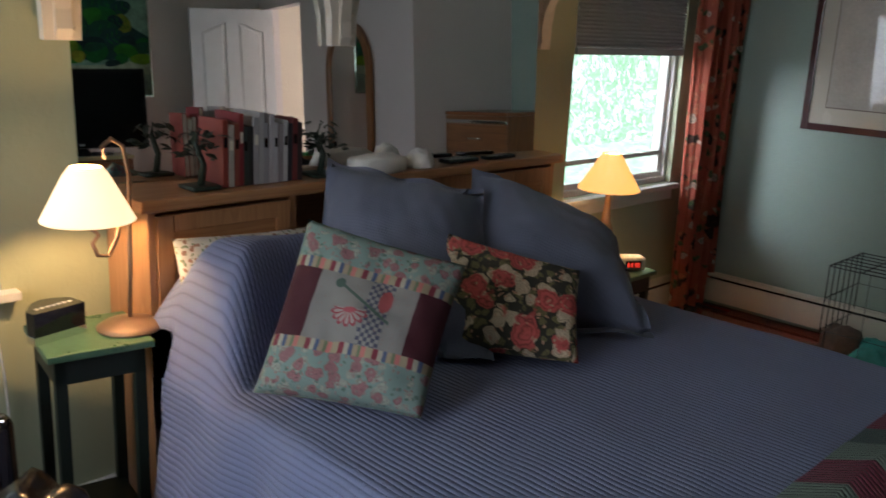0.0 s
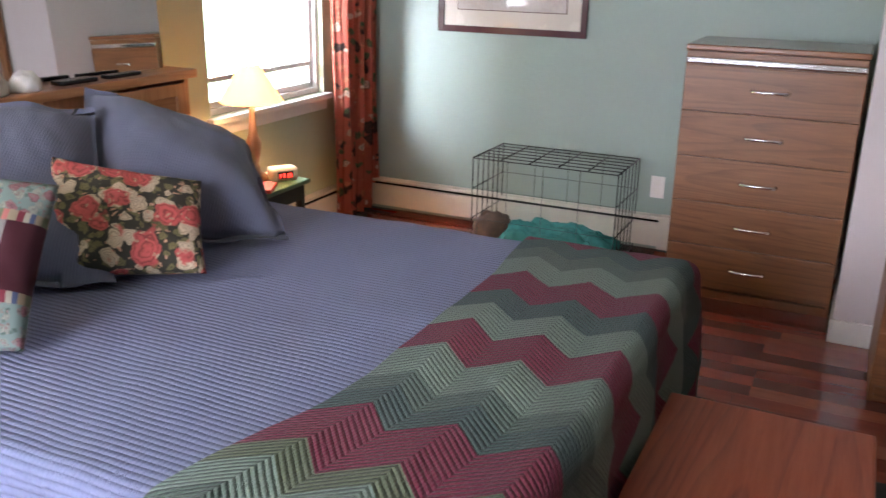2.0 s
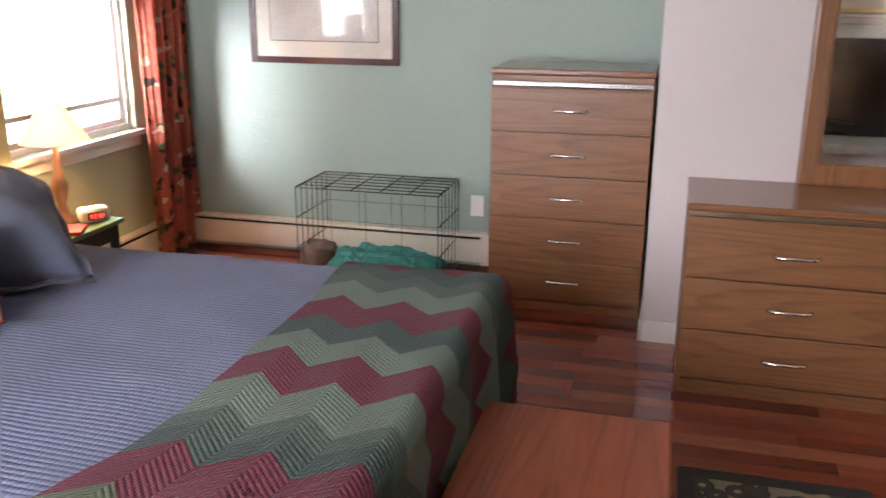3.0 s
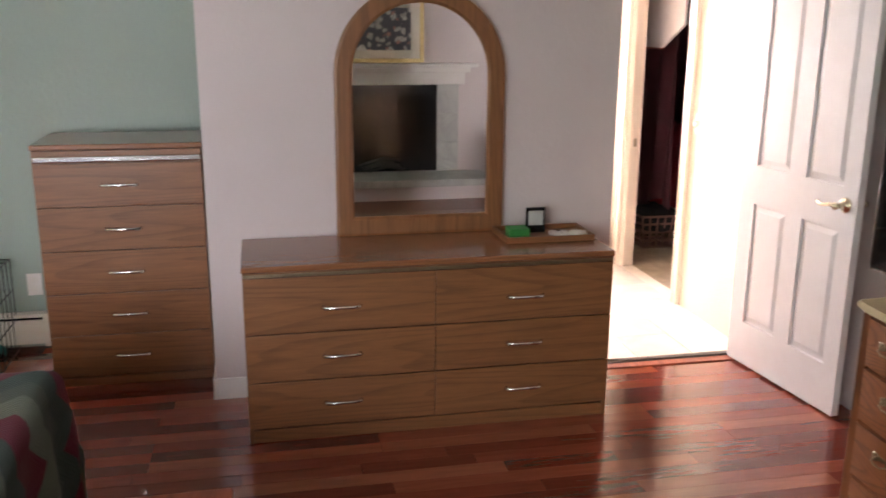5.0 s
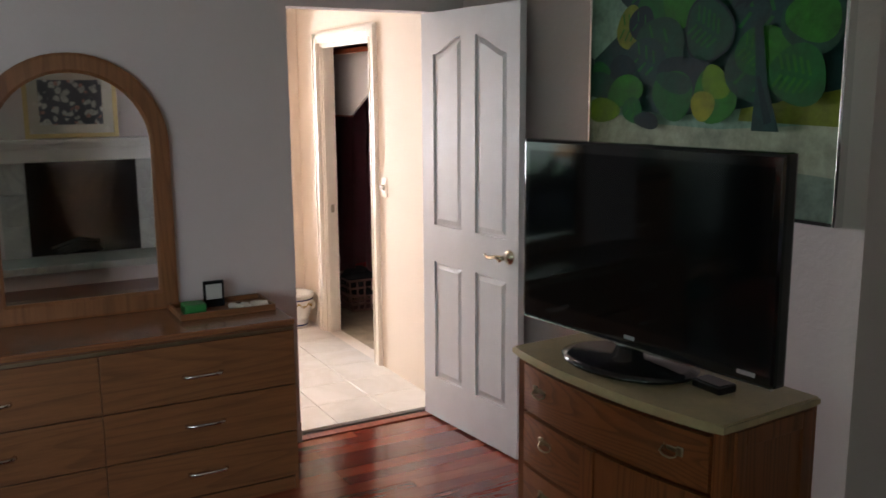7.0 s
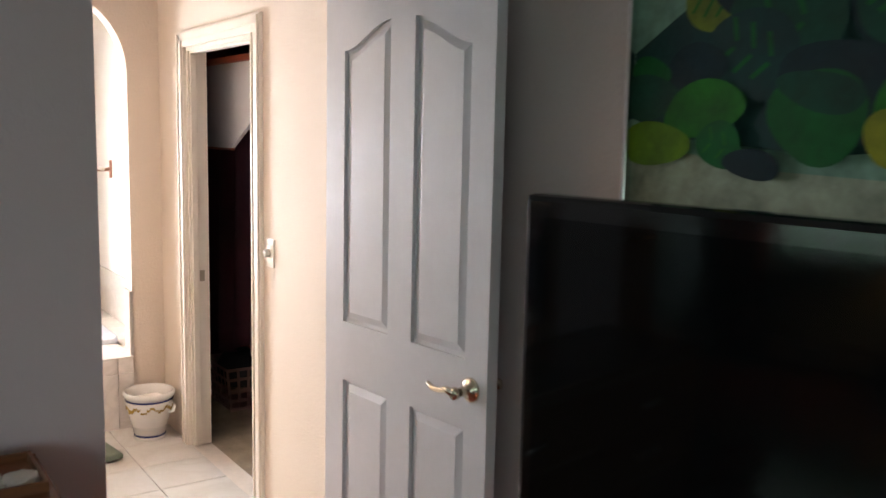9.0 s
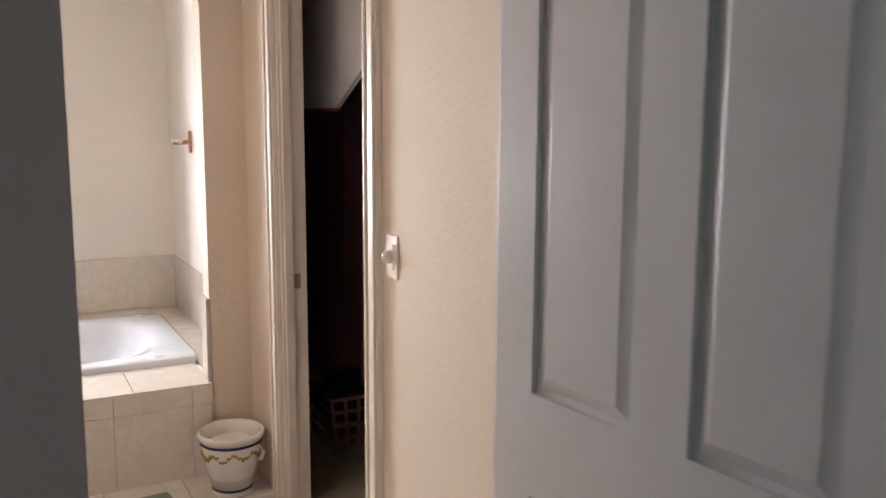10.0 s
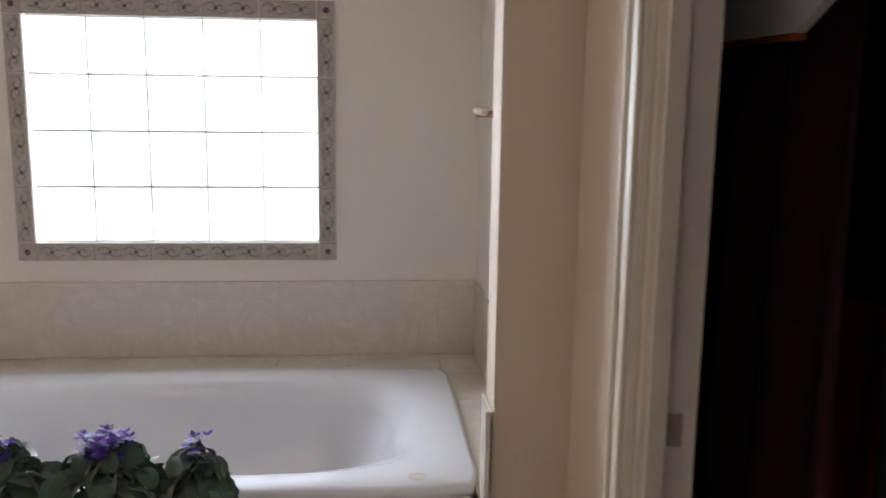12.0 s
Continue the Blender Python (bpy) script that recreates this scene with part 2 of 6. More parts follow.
def backdrop_foliage():
    m, ns, ls, b = nodes("glowing_far_trees")
    v = coords(ns, ls)
    a = noise_tex(ns, ls, v, 2.6, 9, 0.78, 1.2)
    c = noise_tex(ns, ls, v, 9.0, 6, 0.7)
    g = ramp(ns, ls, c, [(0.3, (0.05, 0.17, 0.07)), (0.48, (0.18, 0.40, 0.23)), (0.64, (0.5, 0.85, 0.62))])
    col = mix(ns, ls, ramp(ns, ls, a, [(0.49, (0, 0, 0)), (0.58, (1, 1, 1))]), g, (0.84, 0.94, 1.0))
    # Daylight on the trees and sky gaps is put in as emission.
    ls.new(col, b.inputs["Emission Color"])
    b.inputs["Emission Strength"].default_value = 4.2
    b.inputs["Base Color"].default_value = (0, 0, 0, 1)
    return m


MAT = {}
MAT["green"] = wall_paint("sage_green_paint", (0.27, 0.35, 0.30))
MAT["tan"] = wall_paint("olive_green_paint", (0.42, 0.45, 0.30))
MAT["white_wall"] = wall_paint("pale_lilac_paint", (0.61, 0.53, 0.52))
MAT["bath_wall"] = wall_paint("cream_plaster", (0.68, 0.57, 0.455), 0.3, 75.0, 0.78)
MAT["niche"] = wall_paint("niche_plaster", (0.88, 0.83, 0.76), 0.2, 60.0)
MAT["ceiling"] = wall_paint("ceiling_paint", (0.75, 0.74, 0.72), 0.4)
MAT["trim"] = plain("white_trim", (0.72, 0.69, 0.65), 0.35, 0, 0.04)
MAT["door_white"] = plain("white_door_paint", (0.68, 0.67, 0.70), 0.38, 0, 0.04, relief=0.05)
MAT["board"] = floor_board_material()
MAT["dark_gap"] = plain("dark_joint", (0.02, 0.008, 0.006), 0.8)
MAT["oak_x"] = wood("oak_grain_x", (0.135, 0.052, 0.021), (0.27, 0.112, 0.044), 0, 0.38, 0.8, 0.0, 0.30)
MAT["oak_y"] = wood("oak_grain_y", (0.135, 0.052, 0.021), (0.27, 0.112, 0.044), 1, 0.38, 0.8, 0.0, 0.30)
MAT["oak_z"] = wood("oak_grain_z", (0.135, 0.052, 0.021), (0.27, 0.112, 0.044), 2, 0.38, 0.8, 0.0, 0.30)
MAT["oak_top"] = wood("oak_top", (0.165, 0.066, 0.030), (0.29, 0.120, 0.056), 1, 0.22, coat=0.3, cathedral=0.3)
MAT["pine"] = wood("honey_pine", (0.32, 0.13, 0.05), (0.48, 0.23, 0.10), 0, 0.35, coat=0.2, cathedral=0.3)
MAT["pine_z"] = wood("honey_pine_z", (0.32, 0.13, 0.05), (0.48, 0.23, 0.10), 2, 0.35, coat=0.2, cathedral=0.3)
MAT["cedar"] = wood("red_cedar", (0.15, 0.024, 0.009), (0.33, 0.070, 0.024), 0, 0.45, 0.6, 0.05, 0.35)
MAT["antique"] = wood("antique_oak", (0.12, 0.034, 0.011), (0.25, 0.080, 0.026), 2, 0.35)
MAT["antique_x"] = wood("antique_oak_x", (0.12, 0.034, 0.011), (0.25, 0.080, 0.026), 0, 0.35)
MAT["top_tan"] = plain("worn_tan_top", (0.42, 0.33, 0.19), 0.4, 0, 0.2)
MAT["brass"] = plain("brass", (0.72, 0.64, 0.50), 0.22, 1.0, 0.08, relief=0)
MAT["old_brass"] = plain("dull_brass", (0.30, 0.24, 0.16), 0.4, 1.0, 0.2)
MAT["chrome"] = plain("chrome", (0.8, 0.8, 0.8), 0.15, 1.0, 0.03, relief=0)
MAT["black"] = plain("black_plastic", (0.008, 0.008, 0.010), 0.08, 0, 0.1, relief=0)
MAT["screen"] = plain("screen_glass", (0.004, 0.005, 0.006), 0.06, 0, 0.1, relief=0, Specular_IOR_Level=0.22)
MAT["wire"] = plain("black_wire", (0.02, 0.02, 0.022), 0.4, 0.5)
MAT["green_top"] = plain("worn_green_paint", (0.07, 0.15, 0.085), 0.3, 0, 0.35)
MAT["border"] = marble("border_tile_glaze", (0.50, 0.45, 0.40), (0.34, 0.30, 0.27), 0.15, 12.0)
MAT["strike"] = plain("aged_brass_plate", (0.36, 0.31, 0.22), 0.4, 0.2)
# Dark green taken near black: shade below the tabletop is in the colour.
MAT["dark_green"] = plain("shaded_dark_green_paint", (0.005, 0.011, 0.007), 0.5, 0, 0.25)
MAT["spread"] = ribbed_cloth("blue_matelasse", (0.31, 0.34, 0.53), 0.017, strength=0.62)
MAT["sham"] = ribbed_cloth("blue_grey_sham", (0.115, 0.125, 0.175), 0.008, 0.3, "UV", 0.25)
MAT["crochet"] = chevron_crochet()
MAT["linen"] = plain("white_linen", (0.7, 0.66, 0.6), 0.9)
MAT["curtain"] = floral("curtain_print", (0.56, 0.15, 0.095), [((0.07, 0.04, 0.03), 0.7, 0.28), ((0.60, 0.22, 0.13), 1.2, 0.26), ((0.10, 0.13, 0.06), 1.0, 0.2), ((0.62, 0.50, 0.40), 0.85, 0.2)], 11.0)
MAT["rose"] = floral("rose_print", (0.03, 0.026, 0.016), [((0.13, 0.11, 0.045), 2.2, 0.40), ((0.44, 0.34, 0.23), 1.2, 0.42), ((0.42, 0.07, 0.06), 0.62, 0.40), ((0.40, 0.22, 0.14), 2.6, 0.2)], 17.0)
MAT["mint_floral"] = floral("mint_floral", (0.145, 0.20, 0.175), [((0.21, 0.215, 0.175), 1.1, 0.38), ((0.07, 0.11, 0.09), 1.3, 0.20), ((0.20, 0.09, 0.09), 0.8, 0.36), ((0.19, 0.13, 0.12), 1.9, 0.22)], 34.0)
MAT["velvet"] = plain("burgundy_velvet", (0.14, 0.006, 0.02), 0.7, 0, 0.3, Sheen_Weight=0.6)
MAT["natural"] = plain("natural_linen", (0.52, 0.46, 0.38), 0.9, 0, 0.1, relief=0.4, fine=300)
MAT["shade"] = glow_shade("lit_shade", (1.0, 0.66, 0.38), 9.0)
MAT["shade_far"] = glow_shade("lit_shade_amber", (1.0, 0.40, 0.09), 8.5)
MAT["bronze"] = plain("weathered_bronze", (0.32, 0.20, 0.13), 0.45, 0.6, 0.2)
MAT["tile"] = marble("cream_tile", (0.78, 0.71, 0.63), (0.69, 0.62, 0.54), 0.10, 6.0)
MAT["wall_tile"] = marble("pale_wall_tile", (0.74, 0.68, 0.60), (0.66, 0.60, 0.53), 0.14, 7.0)
MAT["floor_tile"] = marble("white_floor_tile", (0.78, 0.74, 0.68), (0.70, 0.65, 0.58), 0.15, 2.0)
MAT["grout"] = plain("grout", (0.68, 0.61, 0.53), 0.9)
MAT["tub"] = plain("white_acrylic", (0.80, 0.82, 0.88), 0.05, 0, 0.01, relief=0)
MAT["cream_trim"] = plain("cream_trim", (0.74, 0.66, 0.55), 0.35, 0, 0.04)
MAT["dark_room"] = plain("dark_maroon_wall", (0.16, 0.05, 0.06), 0.9)
MAT["carpet"] = plain("beige_carpet", (0.34, 0.28, 0.20), 1.0, 0, 0.25, relief=1.0)
MAT["foliage_far"] = backdrop_foliage()
MAT["heater"] = plain("heater_enamel", (0.62, 0.57, 0.48), 0.4, 0, 0.05)
MAT["teal"] = plain("teal_cloth", (0.03, 0.22, 0.20), 0.9, 0, 0.3, relief=0.6)
MAT["ceramic"] = plain("white_ceramic", (0.75, 0.72, 0.66), 0.15, 0, 0.04, relief=0)
MAT["blind"] = plain("cellular_shade", (0.50, 0.50, 0.49), 0.8, 0, 0.05)


def mirror_material():
    m, ns, ls, b = nodes("mirror_glass")
    b.inputs["Base Color"].default_value, b.inputs["Metallic"].default_value = (0.86, 0.88, 0.88, 1), 1
    b.inputs["Roughness"].default_value = 0.015
    return m


def glass_material(name, rough, color=(1, 1, 1)):
    m, ns, ls, b = nodes(name)
    b.inputs["Base Color"].default_value = (*color, 1)
    b.inputs["Roughness"].default_value, b.inputs["Transmission Weight"].default_value = rough, 1.0
    b.inputs["IOR"].default_value = 1.2
    if rough > 0.05:
        v = coords(ns, ls)
        bump(ns, ls, b, noise_tex(ns, ls, v, 70, 2), 0.6, 0.003)
    return m


MAT["mirror"] = mirror_material()
MAT["glass"] = glass_material("window_glass", 0.0)
MAT["block"] = glass_material("glass_block", 0.12, (0.93, 0.99, 1.0))


# ---- mesh helpers ----
def box_in(bm, x0, x1, y0, y1, z0, z1, bevel=0.0, m=None, index=0):
    pts = [(x, y, z) for x in (x0, x1) for y in (y0, y1) for z in (z0, z1)]
    vs = [bm.verts.new(p) for p in pts]
    fs = []
    for q in ((0, 1, 3, 2), (4, 6, 7, 5), (0, 4, 5, 1), (2, 3, 7, 6), (0, 2, 6, 4), (1, 5, 7, 3)):
        f = bm.faces.new([vs[i] for i in q])
        f.material_index = index
        fs.append(f)
    if bevel:
        es = list({e for f in fs for e in f.edges})
        r = bmesh.ops.bevel(bm, geom=es, offset=bevel, segments=2, profile=0.6, affect="EDGES")
        vs = [v for v in {v for f in r["faces"] for v in f.verts} | set(v for v in vs if v.is_valid)]
        for f in r["faces"]:
            f.material_index = index
    if m is not None:
        bmesh.ops.transform(bm, matrix=m, verts=[v for v in vs if v.is_valid])
    return vs


def obj(name, bm, material, parent=None, smooth=False):
    me = bpy.data.meshes.new(name)
    bmesh.ops.recalc_face_normals(bm, faces=bm.faces[:])
    if smooth:
        for f in bm.faces:
            f.smooth = True
    bm.to_mesh(me)
    bm.free()
    for mt in (material if isinstance(material, (list, tuple)) else [material]):
        me.materials.append(MAT[mt] if isinstance(mt, str) else mt)
    ob = new(name, me)
    if parent is not None:
        ob.parent = parent
    return ob


def part(name, bm, material, parent, label="", smooth=False):
    ob = obj(name, bm, material, parent, smooth)
    return tagged(ob, label) if label else ob


def thing(name, label, category, at=(0, 0, 0), group=""):
    e = new(name)
    e.empty_display_size = 0.1
    e.location = at
    return tagged(e, label, category, group)


def box(name, material, parent, x0, x1, y0, y1, z0, z1, bevel=0.004, label="", m=None):
    bm = bmesh.new()
    box_in(bm, x0, x1, y0, y1, z0, z1, bevel, m)
    return part(name, bm, material, parent, label)


def structure(name, material, boxes, bevel=0.0):
    bm = bmesh.new()
    for b in boxes:
        box_in(bm, *b, bevel)
    return tagged(obj(name, bm, material), kind="structure")


def lathe(profile, n=32, bm=None, at=(0, 0, 0), turn=None):
    bm = bm or bmesh.new()
    rings = []
    for r, z in profile:
        if r <= 1e-5:
            rings.append([bm.verts.new((0, 0, z))])
        else:
            rings.append([bm.verts.new((r * math.cos(2 * math.pi * i / n), r * math.sin(2 * math.pi * i / n), z)) for i in range(n)])
    for a, b in zip(rings, rings[1:]):
        for i in range(n):
            j = (i + 1) % n
            if len(a) == 1 and len(b) == 1:
                continue
            if len(a) == 1:
                bm.faces.new((a[0], b[i], b[j]))
            elif len(b) == 1:
                bm.faces.new((a[i], b[0], a[j]))
            else:
                bm.faces.new((a[i], b[i], b[j], a[j]))
    vs = [v for r in rings for v in r]
    mt = Matrix.Translation(at) @ (turn or Matrix.Identity(4))
    bmesh.ops.transform(bm, matrix=mt, verts=vs)
    return bm


def tube(bm, pts, r, n=8, closed=False):
    pts = [Vector(p) for p in pts]
    rings = []
    k = len(pts)
    for i, p in enumerate(pts):
        d = (pts[(i + 1) % k] - pts[i - 1]) if closed else (pts[min(i + 1, k - 1)] - pts[max(i - 1, 0)])
        d.normalize()
        a = d.orthogonal().normalized() if abs(d.z) > 0.95 else d.cross(Vector((0, 0, 1))).normalized()
        c = d.cross(a)
        rr = r[i] if isinstance(r, (list, tuple)) else r
        rings.append([bm.verts.new(p + rr * (a * math.cos(2 * math.pi * j / n) + c * math.sin(2 * math.pi * j / n))) for j in range(n)])
    for i in range(k if closed else k - 1):
        a, b = rings[i], rings[(i + 1) % k]
        for j in range(n):
            bm.faces.new((a[j], a[(j + 1) % n], b[(j + 1) % n], b[j]))
    if not closed:
        bm.faces.new(rings[0][::-1])
        bm.faces.new(rings[-1])
    return bm


def grid(nu, nv, fn, uvfn=None, thick=0.0):
    """A sheet of points fn(u, v), u and v from 0 to 1, with UVs from uvfn."""
    bm = bmesh.new()
    uv = bm.loops.layers.uv.new("UVMap")
    vs = [[bm.verts.new(fn(i / nu, j / nv)) for j in range(nv + 1)] for i in range(nu + 1)]
    for i in range(nu):
        for j in range(nv):
            f = bm.faces.new((vs[i][j], vs[i + 1][j], vs[i + 1][j + 1], vs[i][j + 1]))
            f.smooth = True
            for loop, (a, b) in zip(f.loops, ((i, j), (i + 1, j), (i + 1, j + 1), (i, j + 1))):
                q = (a / nu, b / nv)
                loop[uv].uv = uvfn(*q) if uvfn else q
    if thick:
        bmesh.ops.solidify(bm, geom=bm.faces[:], thickness=thick)
    return bm


# ---- the large structure ----
XE, YN, YS, XW, XO, H = 4.69, 2.90, -2.60, 3.83, -1.25, 2.55
YE = 0.166
structure("floor", "dark_gap", [(XO - 0.1, 3.95, -3.3, YN + 0.1, -0.12, -0.012), (3.95, XE + 0.1, 0.18, YN + 0.1, -0.12, -0.012)])
structure("ceiling", "ceiling", [(XO - 0.1, XE + 0.1, -3.3, YN + 0.1, H, H + 0.1)])
WL, WR, WB, WT = 3.345, 4.30, 0.74, 2.12
structure("wall_north", "tan", [(0.82, WL, YN, YN + 0.14, 0, H), (WR, XE, YN, YN + 0.14, 0, H), (WL, WR, YN, YN + 0.14, 0, WB), (WL, WR, YN, YN + 0.14, WT, H),
                                (XO, -0.5, YN, YN + 0.14, 0, H), (-0.5, 0.82, YN, YN + 0.14, 0, 0.74), (-0.5, 0.82, YN, YN + 0.14, 2.1, H)])
structure("wall_east", "green", [(XE, XE + 0.14, YE, YN + 0.14, 0, H)])
DL, DR, DT = -1.69, -2.43, 2.04
structure("wall_dresser", "white_wall", [(XW, XW + 0.12, DL, 0.06, 0, H), (XW, XW + 0.12, YS, DR, 0, H), (XW, XW + 0.12, DR, DL, DT, H), (XW, XE + 0.14, 0.06, YE, 0, H)])
structure("wall_south", "white_wall", [(1.55, XW + 0.12, YS - 0.12, YS, 0, H), (1.55, 1.67, -3.2, YS - 0.12, 0, H), (XO, 1.67, -3.32, -3.2, 0, H)])
structure("wall_west", "white_wall", [(XO - 0.14, XO, -3.32, 0.5, 0, H), (XO - 0.14, XO, 2.5, YN + 0.14, 0, H), (XO - 0.14, XO, 0.5, 2.5, 0, 0.75), (XO - 0.14, XO, 0.5, 2.5, 2.2, H)])
structure("baseboard", "trim", [(XW - 0.013, XW, 0.0, YE, 0, 0.10), (XW - 0.013, XW, DL, -0.0, 0, 0.10), (XW - 0.013, XE, YE, YE + 0.013, 0, 0.10), (0.82, 3.1, YN - 0.013, YN, 0, 0.1)], 0.004)
structure("threshold", "cedar", [(XW - 0.005, XW + 0.05, DR, DL, -0.012, 0.006)], 0.002)

# bathroom
BX, BS, BN = 7.66, -2.54, 0.6
structure("floor_bath", "grout", [(3.95, BX + 0.1, BS - 0.1, BN, -0.12, -0.006)])
structure("ceiling_bath", "ceiling", [(3.95, BX + 0.15, BS - 0.1, 0.06, H, H + 0.1)])
CL, CR, CT = 4.80, 5.655, 1.985
structure("wall_switch", "bath_wall", [(3.95, CL, BS - 0.095, BS, 0, H), (CR, 6.2, BS - 0.095, BS, 0, H), (CL, CR, BS - 0.095, BS, CT, H)])
structure("wall_niche_end", "niche", [(6.2, BX + 0.1, BS - 0.12, BS, 0, H)])
GY0, GY1, GZ0, GZ1 = -1.935, -0.905, 0.835, 1.655
structure("wall_window_bath", "niche", [(BX, BX + 0.15, BS, GY0, 0, H), (BX, BX + 0.15, GY1, 0.06, 0, H), (BX, BX + 0.15, GY0, GY1, 0, GZ0), (BX, BX + 0.15, GY0, GY1, GZ1, H)])


def arch_wall():
    """The thin wall in front of the tub, with a wide arched opening."""
    x0, x1, ya, yb, r, top = 6.09, 6.20, -2.375, -0.45, 0.40, 2.28
    arc = [(yb - r + r * math.cos(a), top - r + r * math.sin(a)) for a in [math.pi / 2 * i / 10 for i in range(1, 11)]]
    arc2 = [(ya + r - r * math.sin(a), top - r + r * math.cos(a)) for a in [math.pi / 2 * i / 10 for i in range(0, 11)]]
    line = [(yb, 0), (yb, top - r)] + arc + arc2 + [(ya, 0)]
    bm = bmesh.new()
    a0 = [bm.verts.new((x0, y, z)) for y, z in line]
    a1 = [bm.verts.new((x1, y, z)) for y, z in line]
    n = len(line)
    lo = [bm.verts.new((x0, y, H)) for y, z in line]
    hi = [bm.verts.new((x1, y, H)) for y, z in line]
    for i in range(n - 1):
        if i not in (0, n - 2):
            bm.faces.new((a0[i], a0[i + 1], a1[i + 1], a1[i]))
        if i not in (0, n - 2):
            bm.faces.new((a0[i], lo[i], lo[i + 1], a0[i + 1]))
            bm.faces.new((a1[i], a1[i + 1], hi[i + 1], hi[i]))
    box_in(bm, x0, x1, BS, ya, 0, H)
    box_in(bm, x0, x1, yb, 0.06, 0, H)
    bmesh.ops.delete(bm, geom=[v for v in bm.verts if not v.link_faces], context="VERTS")
    return tagged(obj("wall_arch", bm, "bath_wall"), kind="structure")


arch_wall()
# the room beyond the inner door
# Closet walls and lid all take one even dark maroon.
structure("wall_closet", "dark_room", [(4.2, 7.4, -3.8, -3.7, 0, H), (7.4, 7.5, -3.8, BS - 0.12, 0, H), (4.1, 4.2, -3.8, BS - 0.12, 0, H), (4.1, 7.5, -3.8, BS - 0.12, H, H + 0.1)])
structure("floor_closet", "carpet", [(4.1, 7.5, -3.8, BS - 0.1, -0.1, -0.002)])
structure("wall_bath_north", "bath_wall", [(XE + 0.145, BX + 0.15, 0.062, 0.178, 0, H)]).location.z = 0.0
# Ground and backdrop glow by this material; their daylight is emitted, not received.
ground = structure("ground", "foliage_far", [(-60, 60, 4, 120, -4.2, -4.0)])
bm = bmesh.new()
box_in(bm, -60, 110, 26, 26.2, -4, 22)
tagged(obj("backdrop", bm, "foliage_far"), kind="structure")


# ---- things: bedroom ----
def drawer_handle(parent, x, y, z, length=0.145):
    bm = bmesh.new()
    pts = [(x, y + length / 2, z), (x - 0.012, y + length / 2 - 0.006, z), (x - 0.022, y + length * 0.3, z + 0.001), (x - 0.024, y, z + 0.002),
           (x - 0.022, y - length * 0.3, z + 0.001), (x - 0.012, y - length / 2 + 0.006, z), (x, y - length / 2, z)]
    tube(bm, pts, [0.010, 0.009, 0.0075, 0.007, 0.0075, 0.009, 0.010], 10)
    return part("handle", bm, "chrome", parent, "slim bowed chrome handle", True)


def chest(name, label, x0, x1, y0, y1, h, cols, lines, rail, strip, pulls):
    """A chest of drawers facing west; lines are the heights of the joints between its drawers, from below, pulls those of the handles."""
    t = thing(name, label, "chest of drawers", ((x0 + x1) / 2, (y0 + y1) / 2, 0))
    o = Vector(t.location)
    plinth = lines[0]
    bm = bmesh.new()
    X0, X1, Y0, Y1 = x0 - o.x, x1 - o.x, y0 - o.y, y1 - o.y
    box_in(bm, X0 + 0.006, X1, Y0, Y0 + 0.018, 0, h - 0.026, 0.002)
    box_in(bm, X0 + 0.006, X1, Y1 - 0.018, Y1, 0, h - 0.026, 0.002)
    box_in(bm, X1 - 0.01, X1 - 0.002, Y0 + 0.018, Y1 - 0.018, 0.01, h - 0.026)
    box_in(bm, X0 + 0.02, X1 - 0.02, Y0 + 0.018, Y1 - 0.018, plinth - 0.01, h - 0.026)
    part("carcass", bm, "oak_z", t)
    box("plinth", "oak_y", t, X0 + 0.012, X0 + 0.03, Y0 + 0.018, Y1 - 0.018, 0, plinth - 0.012, 0.002)
    box("top", "oak_top", t, X0 - 0.004, X1, Y0 - 0.004, Y1 + 0.004, h - 0.024, h, 0.006)
    zt = h - 0.027
    box("top_rail", "oak_y", t, X0, X0 + 0.02, Y0 + 0.001, Y1 - 0.001, zt - rail, zt, 0.003)
    zt -= rail + 0.001
    bm = bmesh.new()
    if strip:
        box_in(bm, X0 - 0.004, X0 + 0.015, Y0 + 0.003, Y1 - 0.003, zt - 0.026, zt, 0.006)
    else:
        for k in range(3):
            box_in(bm, X0 - 0.001, X0 + 0.015, Y0 + 0.004, Y1 - 0.004, zt - 0.005 * k - 0.004, zt - 0.005 * k, 0.0012)
    part("moulding", bm, "chrome" if strip else "old_brass", t, "polished metal strip" if strip else "dull grooved strip")
    dw = (Y1 - Y0) / cols
    for c in range(cols):
        for lo, hi, z in zip(lines, lines[1:], pulls):
            a, b = Y0 + c * dw + (0.001 if c == 0 else 0.0004), Y0 + (c + 1) * dw - (0.001 if c == cols - 1 else 0.0004)
            d = box("drawer", "oak_y", t, X0, X0 + 0.019, a, b, lo + 0.0025, hi - 0.0025, 0.003)
            drawer_handle(d, X0 + 0.001, (a + b) / 2, z)
    return t


chest("tall_chest_of_drawers", "tall five-drawer oak chest with chrome pulls against a sage wall", 4.08, 4.56, 0.187, 0.905, 1.135, 1, (0.052, 0.251, 0.452, 0.654, 0.855, 1.052), 0.026, True, (0.149, 0.349, 0.550, 0.751, 0.952))
chest("dresser", "low six-drawer oak dresser with chrome pulls under the mirror", 3.335, 3.81, -1.505, 0.018, 0.745, 2, (0.067, 0.264, 0.466, 0.700), 0.002, False, (0.162, 0.364, 0.567))


